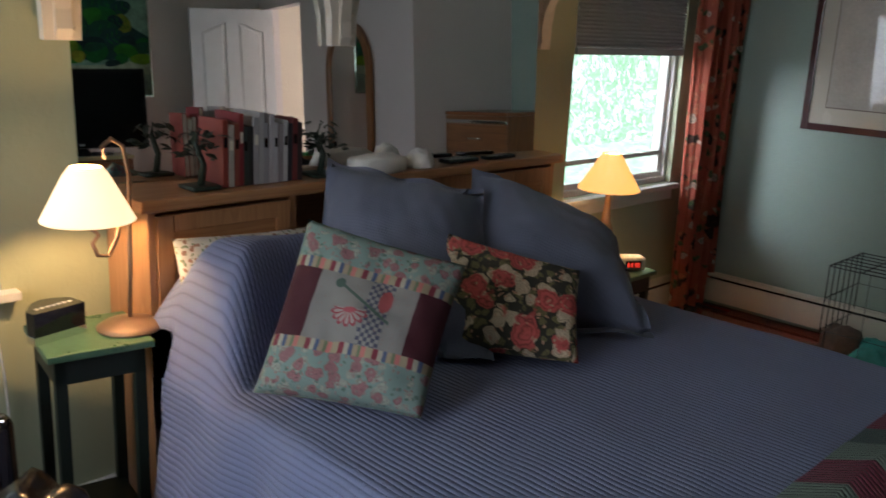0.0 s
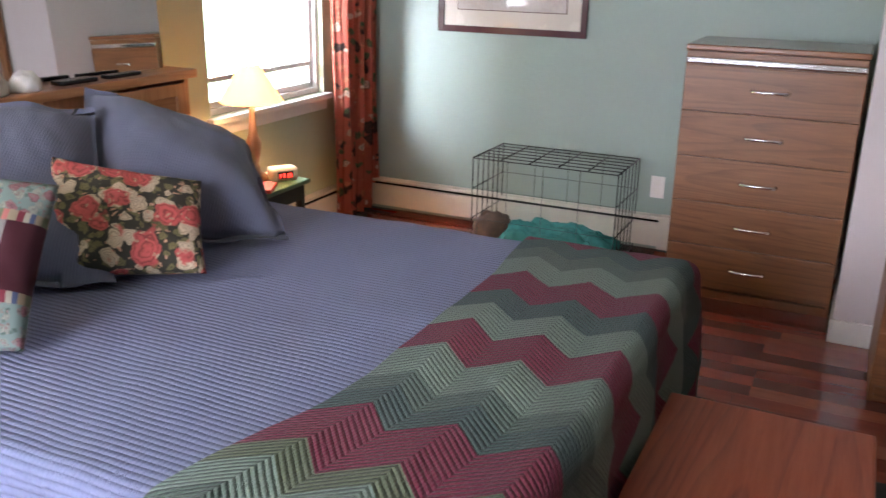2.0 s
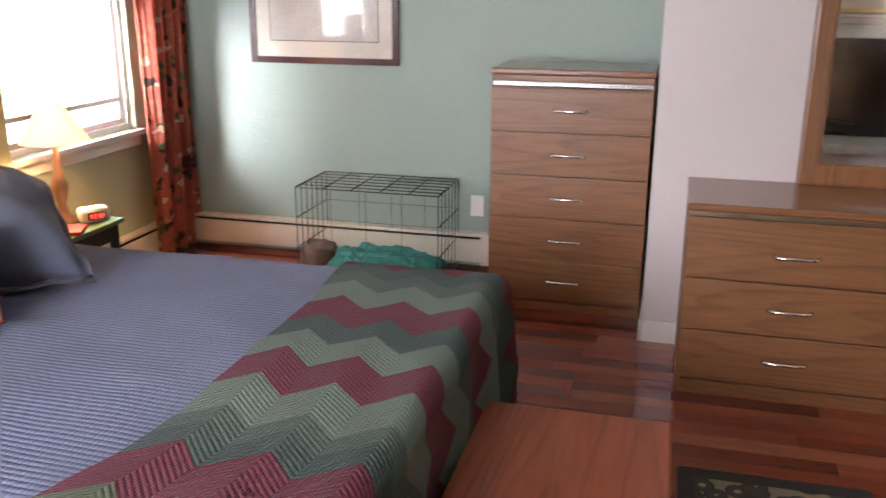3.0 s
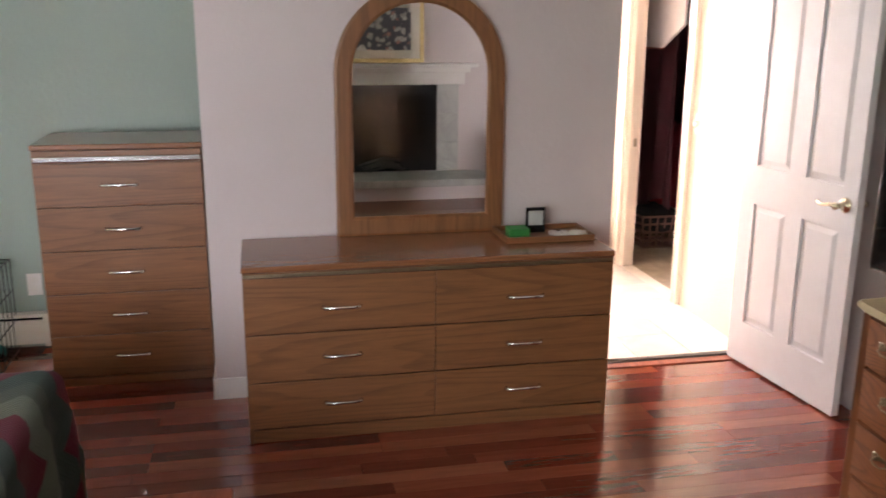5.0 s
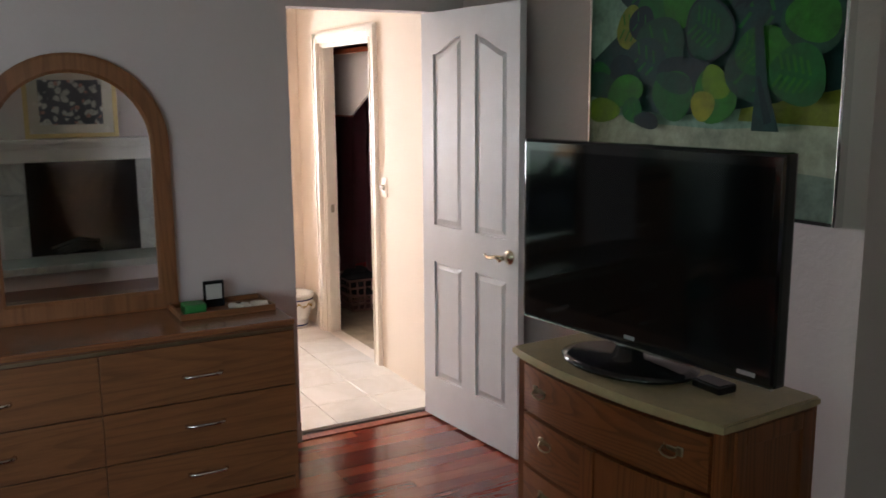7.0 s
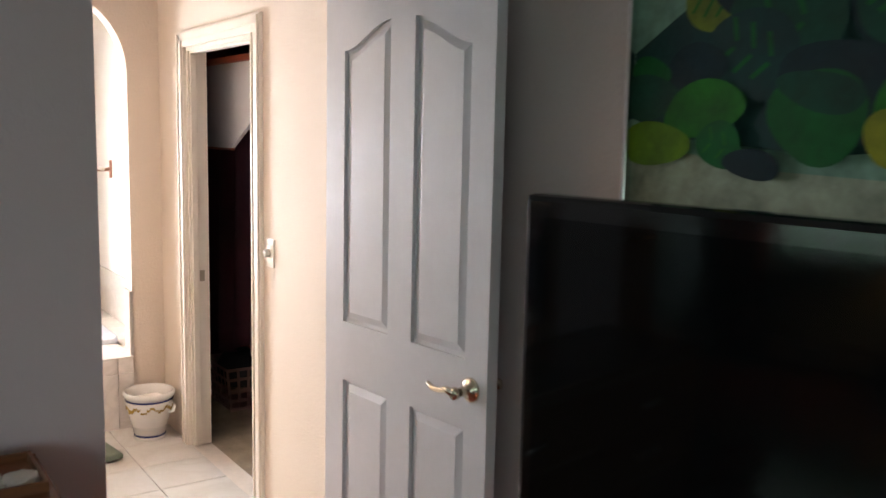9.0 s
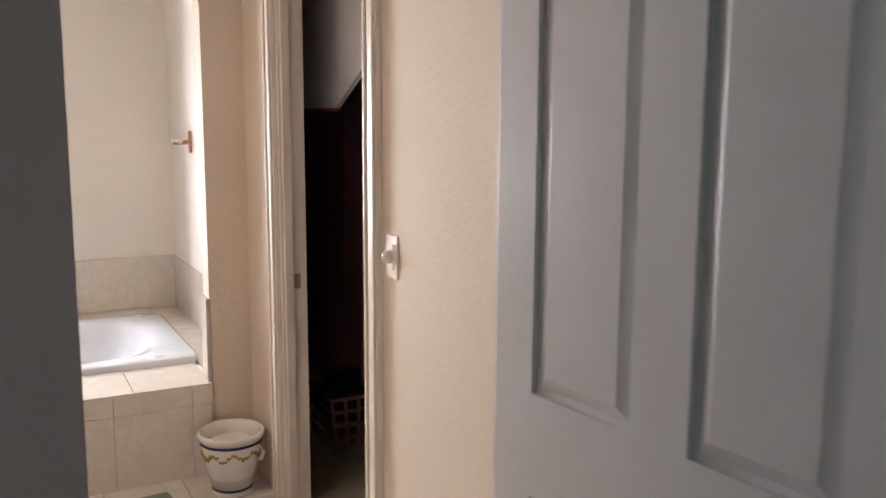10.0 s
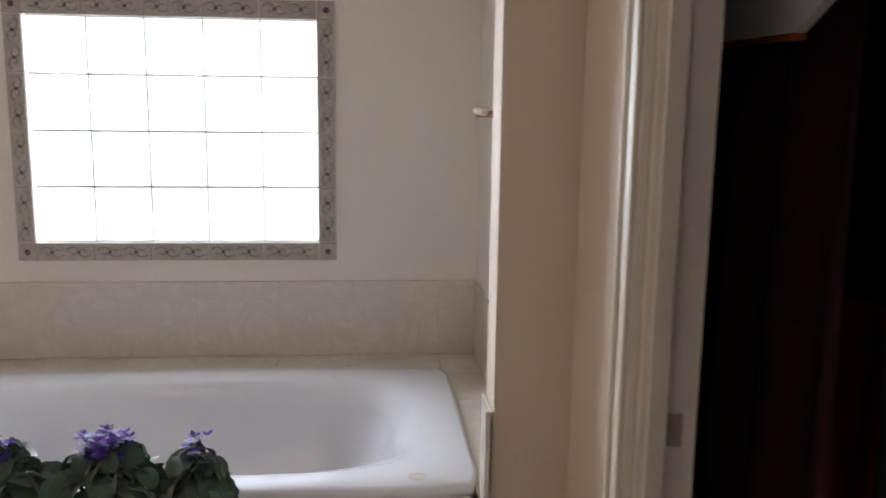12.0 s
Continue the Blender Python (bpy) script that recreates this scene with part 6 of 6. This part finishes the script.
fireplace()
MAT["flower_print"] = floral("flower_print", (0.12, 0.12, 0.14), [((0.5, 0.48, 0.45), 1.2, 0.4), ((0.45, 0.25, 0.22), 1.0, 0.25)], 12.0)
MAT["gilt"] = plain("gilt_frame", (0.55, 0.42, 0.20), 0.35, 0.7, 0.1)
picture("framed_print", "gilt-framed flower print above the mantel", pose(XO + 0.10, -1.30, 1.275, 0, 0, 90), 0.80, 0.62, 0.04, "gilt",
        [("mat_board", -0.36, 0.36, 0.04, 0.58), ("flower_print", -0.27, 0.27, 0.12, 0.52)])


# ---- on the dresser ----
def tray():
    t = thing("wooden_tray", "shallow oak tray of small boxes and jewellery on the dresser", "tray", (3.64, -1.29, 0.741))
    box("base", "oak_y", t, -0.12, 0.12, -0.20, 0.20, 0, 0.008, 0.002)
    for a, b, c, d in ((-0.12, -0.11, -0.20, 0.20), (0.11, 0.12, -0.20, 0.20), (-0.11, 0.11, -0.20, -0.19), (-0.11, 0.11, 0.19, 0.20)):
        box("side", "oak_y", t, a, b, c, d, 0.008, 0.03, 0.002)
    MAT["grass_green"] = plain("bright_green", (0.02, 0.22, 0.05), 0.5)
    simple_box_thing("jewel_box", "small bright green box in the tray", "box", "grass_green", 3.57, 3.66, -1.21, -1.12, 0.750, 0.795, 0.008)
    t2 = thing("photo_frame", "small standing black photo frame with a grey picture", "picture frame", (3.69, -1.27, 0.750))
    box("frame", "black", t2, -0.006, 0.008, -0.045, 0.045, 0, 0.115, 0.003)
    box("print", "marble_grey", t2, -0.0075, -0.006, -0.034, 0.034, 0.035, 0.10, 0)
    box("foot", "black", t2, 0.008, 0.05, -0.02, 0.02, 0, 0.006, 0.001)
    rnd = random.Random(3)
    for i in range(9):
        a, b = rnd.uniform(3.56, 3.70), rnd.uniform(-1.46, -1.33)
        s = rnd.uniform(0.015, 0.03)
        ob = lump("trinket", "small trinket lying in the tray", "trinket", rnd.choice(["black", "ceramic", "wire", "linen"]), (a, b, 0.7495 + 0.0), (s * 1.3, s, s * 0.6), i)
        tagged(ob, group="trinkets in the tray")


tray()
simple_box_thing("set_top_box", "small black media box on the washstand below the television", "media box", "black", 1.69, 1.80, -2.275, -2.205, 0.791, 0.818, 0.006)


def rug():
    m, ns, ls, b = nodes("oriental_rug")
    v = coords(ns, ls)
    vo = ns.new("ShaderNodeTexVoronoi")
    vo.inputs["Scale"].default_value = 16
    ls.new(v, vo.inputs["Vector"])
    col = ramp(ns, ls, vo.outputs["Distance"], [(0.0, (0.30, 0.26, 0.18)), (0.25, (0.05, 0.045, 0.04)), (0.5, (0.03, 0.03, 0.03)), (0.62, (0.22, 0.19, 0.13))], True)
    ls.new(col, b.inputs["Base Color"])
    b.inputs["Roughness"].default_value = 0.95
    t = thing("rug", "dark patterned rug with a cream scrolled border on the cherry floor", "rug", (2.05, -0.29, 0.001))
    box("field", m, t, -0.66, 0.66, -0.23, 0.23, 0, 0.008, 0.002)
    MAT["rug_edge"] = plain("rug_edge", (0.035, 0.03, 0.03), 0.95, 0, 0.3)
    for a, b_, c, d in ((-0.72, 0.72, 0.232, 0.29), (-0.72, 0.72, -0.29, -0.232), (0.662, 0.72, -0.23, 0.23), (-0.72, -0.662, -0.23, 0.23)):
        box("border", "rug_edge", t, a, b_, c, d, 0, 0.007, 0.002)


rug()


# ---- small things in the bathroom ----
def towel_peg():
    t = thing("towel_peg", "small turned wooden towel holder on the wall above the tub", "towel holder", (7.10, BS, 1.34))
    MAT["peg"] = plain("reddish_wood", (0.34, 0.15, 0.08), 0.4)
    box("back_plate", "peg", t, -0.014, 0.014, 0.001, 0.014, -0.055, 0.055, 0.004)
    bm = bmesh.new()
    tube(bm, [(0, 0.014, 0), (0, 0.05, -0.004), (0, 0.085, 0.0)], [0.012, 0.010, 0.014], 12)
    part("arm", bm, "peg", t, "", True)
    bm = bmesh.new()
    tube(bm, [(-0.10, 0.075, 0.004), (0.09, 0.075, 0.004)], 0.011, 12)
    part("dowel", bm, "cream_trim", t, "pale dowel", True)


towel_peg()


def bath_scale():
    t = thing("bathroom_scale", "green rubber-topped bathroom scale lying on the tiled floor", "scale", (5.74, -2.02, 0.003))
    t.rotation_euler = (0, 0, radians(8))
    MAT["scale_green"] = plain("scale_green", (0.16, 0.20, 0.14), 0.5)
    box("platform", "scale_green", t, -0.15, 0.15, -0.15, 0.15, 0.006, 0.035, 0.01)
    box("dial", "black", t, -0.05, 0.05, 0.08, 0.11, 0.035, 0.037, 0.001)


bath_scale()


def bin_paint():
    t = bpy.data.objects["painted_waste_bin"]
    MAT["blue_glaze"] = plain("blue_glaze", (0.03, 0.04, 0.14), 0.2)
    MAT["ochre_glaze"] = plain("ochre_glaze", (0.36, 0.24, 0.05), 0.25)
    for z, r0 in ((0.246, 0.1315), (0.028, 0.0865)):
        bm = lathe([(r0, z - 0.006), (r0 + 0.0025, z - 0.004), (r0 + 0.0025, z + 0.004), (r0, z + 0.006)], 48)
        part("blue_band", bm, "blue_glaze", t, "", True)
    rnd = random.Random(2)
    bm = bmesh.new()
    for i in range(90):
        a = 2 * math.pi * i / 90
        z = 0.20 + 0.012 * math.sin(a * 9) + rnd.uniform(-0.008, 0.008)
        r = 0.127 + 0.001
        s = rnd.uniform(0.004, 0.008)
        box_in(bm, -s, s, -0.002, 0.002, -s, s, 0, Matrix.Translation((r * math.cos(a), r * math.sin(a), z)) @ pose(0, 0, 0, 0, rnd.uniform(0, 90), math.degrees(a) + 90))
    part("garland", bm, "ochre_glaze", t, "painted ochre garland")
    ob = lump("bin_liner", "crumpled white liner in the bin", "liner", "linen", (5.885, -2.395, 0.19), (0.09, 0.09, 0.02), 5)


bin_paint()


def closet_things():
    MAT["pale_panel"] = wall_paint("pale_grey_panel", (0.62, 0.60, 0.60), 0.15)
    bm = bmesh.new()
    pts = [(6.30, 1.505), (5.727, 1.505), (5.42, 1.66), (5.42, 1.93), (6.30, 1.93)]
    a = [bm.verts.new((x, -2.79, z)) for x, z in pts]
    b = [bm.verts.new((x, -2.81, z)) for x, z in pts]
    bm.faces.new(a)
    bm.faces.new(b[::-1])
    for i in range(5):
        bm.faces.new((a[i], a[(i + 1) % 5], b[(i + 1) % 5], b[i]))
    tagged(obj("hanging_board", bm, "pale_panel"), "pale board with a slanting lower corner inside the closet", "board")
    simple_box_thing("board_edging", "thin brown wooden edging under the pale closet board", "trim", "cedar", 5.727, 6.30, -2.812, -2.786, 1.493, 1.5045, 0.002)
    simple_box_thing("closet_shelf", "orange-stained wooden closet shelf", "shelf", "cedar", 4.3, 7.3, -3.15, -2.76, 1.93, 1.96, 0.003)
    MAT["maroon"] = plain("maroon_cloth", (0.10, 0.028, 0.04), 0.9, 0, 0.3)
    MAT["red_cloth"] = plain("red_cloth", (0.30, 0.02, 0.03), 0.9, 0, 0.3)
    MAT["black_cloth"] = plain("black_cloth", (0.012, 0.012, 0.014), 0.9, 0, 0.3)
    for nm, lab, mat, x0, x1, y, z0, z1 in (("maroon_robe", "dull maroon robe hanging in the dark closet", "maroon", 5.75, 6.9, -2.95, 0.36, 1.90), ("black_coat", "black coat hanging in the dark closet", "black_cloth", 4.95, 5.72, -2.98, 0.3, 1.90),
                                            ("red_coat", "dark red coat hanging low behind the laundry", "red_cloth", 6.0, 7.2, -3.35, 0.12, 0.9)):
        def f(u, v, x0=x0, x1=x1, y=y, z0=z0, z1=z1):
            return (x0 + (x1 - x0) * u, y + 0.03 * math.sin(u * 30 + v * 2), z0 + (z1 - z0) * v + (1 - v) * 0.05 * math.sin(u * 11))
        bm = grid(50, 16, f)
        bmesh.ops.solidify(bm, geom=bm.faces[:], thickness=0.02)
        tagged(obj(nm, bm, mat, None, True), lab, "clothes")
    t = thing("laundry_basket", "pinkish plastic laundry basket with square holes", "basket", (6.22, -3.06, 0))
    MAT["pink_plastic"] = plain("pink_plastic", (0.36, 0.20, 0.17), 0.5)
    h, r0, r1 = 0.26, 0.15, 0.19
    bm = bmesh.new()
    for s in range(4):
        m = Matrix.Rotation(math.pi / 2 * s, 4, "Z")
        for i in range(7):
            q = -1 + 2 * i / 6
            a, b = Vector((q * r0, r0, 0)), Vector((q * r1, r1, h))
            vs = [m @ p for p in (a + Vector((-0.008, 0, 0)), a + Vector((0.008, 0, 0)), b + Vector((0.008, 0, 0)), b + Vector((-0.008, 0, 0)))]
            f = bm.faces.new([bm.verts.new(p) for p in vs])
        for k in (0.0, 0.2, 0.45, 0.7, 0.93):
            r = r0 + (r1 - r0) * k
            vs = [m @ Vector(p) for p in ((-r, r + 0.001, h * k), (r, r + 0.001, h * k), (r, r + 0.003, h * (k + 0.07)), (-r, r + 0.003, h * (k + 0.07)))]
            bm.faces.new([bm.verts.new(p) for p in vs])
    bmesh.ops.solidify(bm, geom=bm.faces[:], thickness=0.004)
    part("lattice", bm, "pink_plastic", t)
    box("bottom", "pink_plastic", t, -r0, r0, -r0, r0, 0, 0.006, 0.002)
    lump("laundry", "heap of dark laundry in the basket", "laundry", "black_cloth", (6.22, -3.06, 0.13), (0.17, 0.17, 0.14), 8)


closet_things()
box("strike_plate", "strike", None, CR - 0.0205, CR - 0.018, BS - 0.07, BS - 0.045, 0.845, 0.90, 0)
tagged(bpy.data.objects["strike_plate"], "small brass strike plate in the closet door jamb", "strike plate")


def violet(x, y, pot, label, r, h, spread, seed, flowers):
    t = thing("african_violet", label, "potted plant", (x, y, 0.393))
    bm = lathe([(0, 0), (r * 0.68, 0), (r * 0.72, 0.005), (r * 0.92, h * 0.75), (r * 1.02, h * 0.76), (r * 1.05, h), (r * 0.95, h), (r * 0.9, h * 0.8), (0, h * 0.8)], 32)
    part("pot", bm, pot, t, "", True)
    rnd = random.Random(seed)
    bm = bmesh.new()
    n = 120
    for i in range(n):
        a = i * 2.4
        ring = (i / n) ** 0.6
        rad = spread * ring * rnd.uniform(0.85, 1.1)
        zz = h + 0.115 - 0.10 * ring ** 2.0 + rnd.uniform(-0.025, 0.025)
        s = 0.023 * rnd.uniform(0.75, 1.25) * (0.7 + 0.5 * ring)
        m = Matrix.Translation((rad * math.cos(a), rad * math.sin(a), zz)) @ Euler((rnd.uniform(-0.95, 0.95), rnd.uniform(-0.6, 0.6) + 0.7 * ring, a + rnd.uniform(-0.7, 0.7)), "XYZ").to_matrix().to_4x4()
        k = 10
        rim = []
        for j in range(k):
            th = 2 * math.pi * j / k
            px, py = 1.35 * math.cos(th), 1.0 * math.sin(th)
            rim.append(bm.verts.new(m @ Vector((px * s, py * s, -0.25 * s * (px * px) + 0.18 * s * abs(py) + rnd.uniform(-0.08, 0.08) * s))))
        c = bm.verts.new(m @ Vector((0, 0, 0)))
        for j in range(k):
            f = bm.faces.new((c, rim[j], rim[(j + 1) % k]))
            f.smooth = True
        tube(bm, [m @ Vector((-1.2 * s, 0, -0.3 * s)), (0.01 * math.cos(a), 0.01 * math.sin(a), h * 0.85)], 0.0022, 5)
    part("foliage", bm, "violet_leaf", t, "downy grey-green leaves")
    bm = bmesh.new()
    for i in range(flowers):
        a, rr = rnd.uniform(0, 6.28), rnd.uniform(0.0, spread * 0.5)
        c = Vector((rr * math.cos(a), rr * math.sin(a), h + 0.125 + rnd.uniform(-0.03, 0.03)))
        for j in range(5):
            th = 2 * math.pi * j / 5 + a
            d = Vector((math.cos(th), math.sin(th), rnd.uniform(-0.2, 0.6))) * 0.015
            e = Vector((-math.sin(th), math.cos(th), 0)) * 0.007
            bm.faces.new([bm.verts.new(p) for p in (c, c + d * 0.7 + e, c + d * 1.3, c + d * 0.7 - e)])
    part("blossom", bm, "violet_bloom", t, "purple blossoms")


MAT["violet_leaf"] = plain("violet_leaf", (0.045, 0.085, 0.055), 0.7, 0, 0.35, 40, 0.4, Sheen_Weight=0.4)
MAT["violet_bloom"] = plain("violet_bloom", (0.06, 0.012, 0.28), 0.7, 0, 0.25)
MAT["teal_pot"] = floral("glazed_teal_pot", (0.16, 0.26, 0.22), [((0.36, 0.16, 0.08), 1.0, 0.35)], 24.0, 0.2)
MAT["red_pot"] = plain("oxblood_pot", (0.20, 0.04, 0.025), 0.2, 0, 0.3)
violet(6.24, -1.53, "red_pot", "african violet with purple flowers in an oxblood glazed pot", 0.068, 0.10, 0.115, 4, 60)
violet(6.24, -1.725, "teal_pot", "small african violet in a glazed teal pot on the tub deck", 0.062, 0.085, 0.072, 9, 14)
violet(6.26, -1.31, "red_pot", "african violet with broad green leaves in a dark pot", 0.06, 0.09, 0.10, 14, 12)


# ---- many small pieces of the setting ----
def boards():
    """Bedroom floor boards, running along y."""
    rnd = random.Random(4)
    parent = bpy.data.objects["floor"]
    w = 0.082
    meshes = []
    for L in (0.45, 0.65, 0.9, 1.2):
        bm = bmesh.new()
        box_in(bm, 0, w - 0.0012, 0, L - 0.0012, -0.012, 0.0, 0)
        bmesh.ops.recalc_face_normals(bm, faces=bm.faces[:])
        me = bpy.data.meshes.new("board")
        bm.to_mesh(me)
        bm.free()
        me.materials.append(MAT["board"])
        meshes.append((L, me))
    far = bmesh.new()
    count = 0
    x = -1.25
    while x < XE:
        lo = -2.6 if x < XW - 0.01 else YE + 0.002
        y = lo
        while y < 2.9:
            L, me = rnd.choice(meshes)
            if y + L > 2.9:
                L, me = min(meshes, key=lambda q: abs(q[0] - (2.9 - y)))
                if y + L > 3.05:
                    break
            near = x > 2.3 and y < 1.2 or (x > 2.6)
            if near and count < 300:
                ob = new("board", me)
                ob.location, ob.parent = (x, y, 0), parent
                count += 1
            else:
                box_in(far, x, x + w - 0.0012, y, y + L - 0.0012, -0.012, -0.0)
            y += L
        x += w
    me = bpy.data.meshes.new("boards_far")
    far.to_mesh(me)
    far.free()
    me.materials.append(MAT["board_far"])
    ob = new("boards", me)
    ob.parent = parent
    tagged(ob, kind="stuff")


MAT["board_far"] = wood("boards_rest", (0.10, 0.03, 0.016), (0.24, 0.075, 0.04), 1, 0.22)
boards()


def tiles(parent, name, origin, ax, ay, nx, ny, sx, sy, th, mat, gap=0.0012, normal=(0, 0, 1)):
    """Rows of tiles from origin along the unit ways ax and ay."""
    ax, ay, nn = Vector(ax), Vector(ay), Vector(normal)
    rot = Matrix((ax, ay, nn)).transposed().to_4x4()
    meshes = {}
    for i in range(int(math.ceil(nx - 1e-6))):
        for j in range(int(math.ceil(ny - 1e-6))):
            w, h = min(1, nx - i) * sx - gap, min(1, ny - j) * sy - gap
            key = (round(w, 3), round(h, 3))
            if key not in meshes:
                bm = bmesh.new()
                box_in(bm, 0, w, 0, h, 0, th, 0)
                bmesh.ops.bevel(bm, geom=[e for e in bm.edges if e.verts[0].co.z > th / 2 and e.verts[1].co.z > th / 2], offset=0.0015 if gap > 0.001 else 0.0004, segments=1, affect="EDGES")
                bmesh.ops.recalc_face_normals(bm, faces=bm.faces[:])
                me = bpy.data.meshes.new(name)
                bm.to_mesh(me)
                bm.free()
                me.materials.append(MAT[mat])
                meshes[key] = me
            ob = new(name, meshes[key])
            ob.matrix_world = Matrix.Translation(Vector(origin) + ax * (i * sx + gap / 2) + ay * (j * sy + gap / 2)) @ rot
            ob.parent = parent


core = bpy.data.objects["deck_core"]
tiles(core, "tile", (6.085, -0.46, 0.0), (0, -1, 0), (0, 0, 1), 1.912 / 0.305, 0.383 / 0.305, 0.305, 0.305, 0.009, "tile", normal=(-1, 0, 0))
tiles(core, "tile", (6.076, -2.372, 0.382), (1, 0, 0), (0, 1, 0), 0.335 / 0.305, 1.91 / 0.305, 0.305, 0.305, 0.01, "tile")
tiles(core, "tile", (6.21, BS, 0.382), (1, 0, 0), (0, 1, 0), (BX - 6.21) / 0.305, 0.150 / 0.305, 0.305, 0.305, 0.01, "tile")
tiles(core, "tile", (7.43, -2.39, 0.382), (1, 0, 0), (0, 1, 0), 0.23 / 0.305, 2.44 / 0.305, 0.305, 0.305, 0.01, "tile")
wt = bpy.data.objects["wall_window_bath"]
tiles(wt, "wall_tile", (BX, 0.05, 0.394), (0, -1, 0), (0, 0, 1), 2.59 / 0.305, 1, 0.305, 0.227, 0.008, "wall_tile", 0.0003, normal=(-1, 0, 0))
tiles(wt, "wall_tile", (BX, 0.05, 0.621), (0, -1, 0), (0, 0, 1), 2.59 / 0.305, 1, 0.305, 0.065, 0.009, "wall_tile", 0.0003, normal=(-1, 0, 0))
we = bpy.data.objects["wall_niche_end"]
tiles(we, "wall_tile", (BX - 0.01, BS, 0.394), (-1, 0, 0), (0, 0, 1), 1.44 / 0.305, 1, 0.305, 0.227, 0.008, "wall_tile", 0.0003, normal=(0, 1, 0))
tiles(we, "wall_tile", (BX - 0.01, BS, 0.621), (-1, 0, 0), (0, 0, 1), 1.44 / 0.305, 1, 0.305, 0.065, 0.009, "wall_tile", 0.0003, normal=(0, 1, 0))
fb = bpy.data.objects["floor_bath"]
tiles(fb, "floor_tile", (3.95, BS, -0.006), (1, 0, 0), (0, 1, 0), 2.14 / 0.305, 2.6 / 0.305, 0.305, 0.305, 0.008, "floor_tile", 0.004)


def tile_frame():
    """Ornamented border tiles round the glass blocks, each with raised scrolls."""
    t = bpy.data.objects["glass_block_window"]
    s, L = 0.066, 0.2065
    bm = bmesh.new()
    box_in(bm, -0.009, 0.0, 0.0015, L - 0.0015, 0.0015, s - 0.0015, 0)
    flat = bpy.data.meshes.new("border_tile")
    bmesh.ops.recalc_face_normals(bm, faces=bm.faces[:])
    bm.to_mesh(flat)
    bm.free()
    flat.materials.append(MAT["border"])
    bm = bmesh.new()
    for c in (0.055, 0.15):
        for k, sg in ((0, 1), (1, -1)):
            pts = []
            for i in range(14):
                a = sg * (0.4 + i * 0.42)
                r = 0.026 * (1 - i / 18)
                pts.append((-0.0095, c + sg * 0.018 + r * math.cos(a + (math.pi if sg < 0 else 0)), 0.033 + r * 0.85 * math.sin(a)))
            tube(bm, pts, 0.0032, 5)
    scroll = bpy.data.meshes.new("scroll")
    bm.to_mesh(scroll)
    bm.free()
    scroll.materials.append(MAT["scroll_grey"])
    bm = bmesh.new()
    for c in (0.055, 0.15):
        m = Matrix.Translation((-0.0095, c, 0.033))
        v = bmesh.ops.create_uvsphere(bm, u_segments=10, v_segments=6, radius=0.007, matrix=m)["verts"]
    dot = bpy.data.meshes.new("berry")
    bm.to_mesh(dot)
    bm.free()
    dot.materials.append(MAT["berry"])
    w, h = GY1 - GY0, GZ1 - GZ0
    spots = []
    for i in range(5):
        spots.append(Matrix.Translation((-0.001, -w / 2 + L * i, h + 0.001)))
        spots.append(Matrix.Translation((-0.001, -w / 2 + L * i, -s - 0.001)))
    turn = Matrix.Rotation(math.pi / 2, 4, "X")
    for i in range(4):
        for y in (-w / 2 - 0.001, w / 2 + s + 0.001):
            spots.append(Matrix.Translation((-0.001, y, 0.2045 * i)) @ turn)
    for m in spots:
        tile = new("border_tile", flat)
        tile.parent, tile.matrix_basis = t, m
        for nm, me in (("scroll", scroll), ("berry", dot)):
            o = new(nm, me)
            o.parent = tile
    for y in (-w / 2 - s - 0.001, w / 2 + 0.001):
        for z in (-s - 0.001, h + 0.001):
            bm = bmesh.new()
            box_in(bm, -0.010, -0.001, y + 0.001, y + s - 0.001, z + 0.001, z + s - 0.001, 0.001)
            part("corner_tile", bm, "border", t)
            bm = bmesh.new()
            bmesh.ops.create_uvsphere(bm, u_segments=10, v_segments=6, radius=0.012, matrix=Matrix.Translation((-0.008, y + s / 2, z + s / 2)))
            part("berry", bm, "berry", t)


MAT["scroll_grey"] = plain("scroll_grey", (0.22, 0.21, 0.20), 0.35)
MAT["berry"] = plain("berry_glaze", (0.10, 0.05, 0.06), 0.3)
tile_frame()
bm = bmesh.new()
box_in(bm, 6.083, 6.09, -2.377, -2.357, 0.394, 0.74, 0.002)
box_in(bm, 6.083, 6.21, -2.375, -2.366, 0.394, 0.74, 0.002)
ob = obj("edge_tile", bm, "tile", bpy.data.objects["wall_arch"])
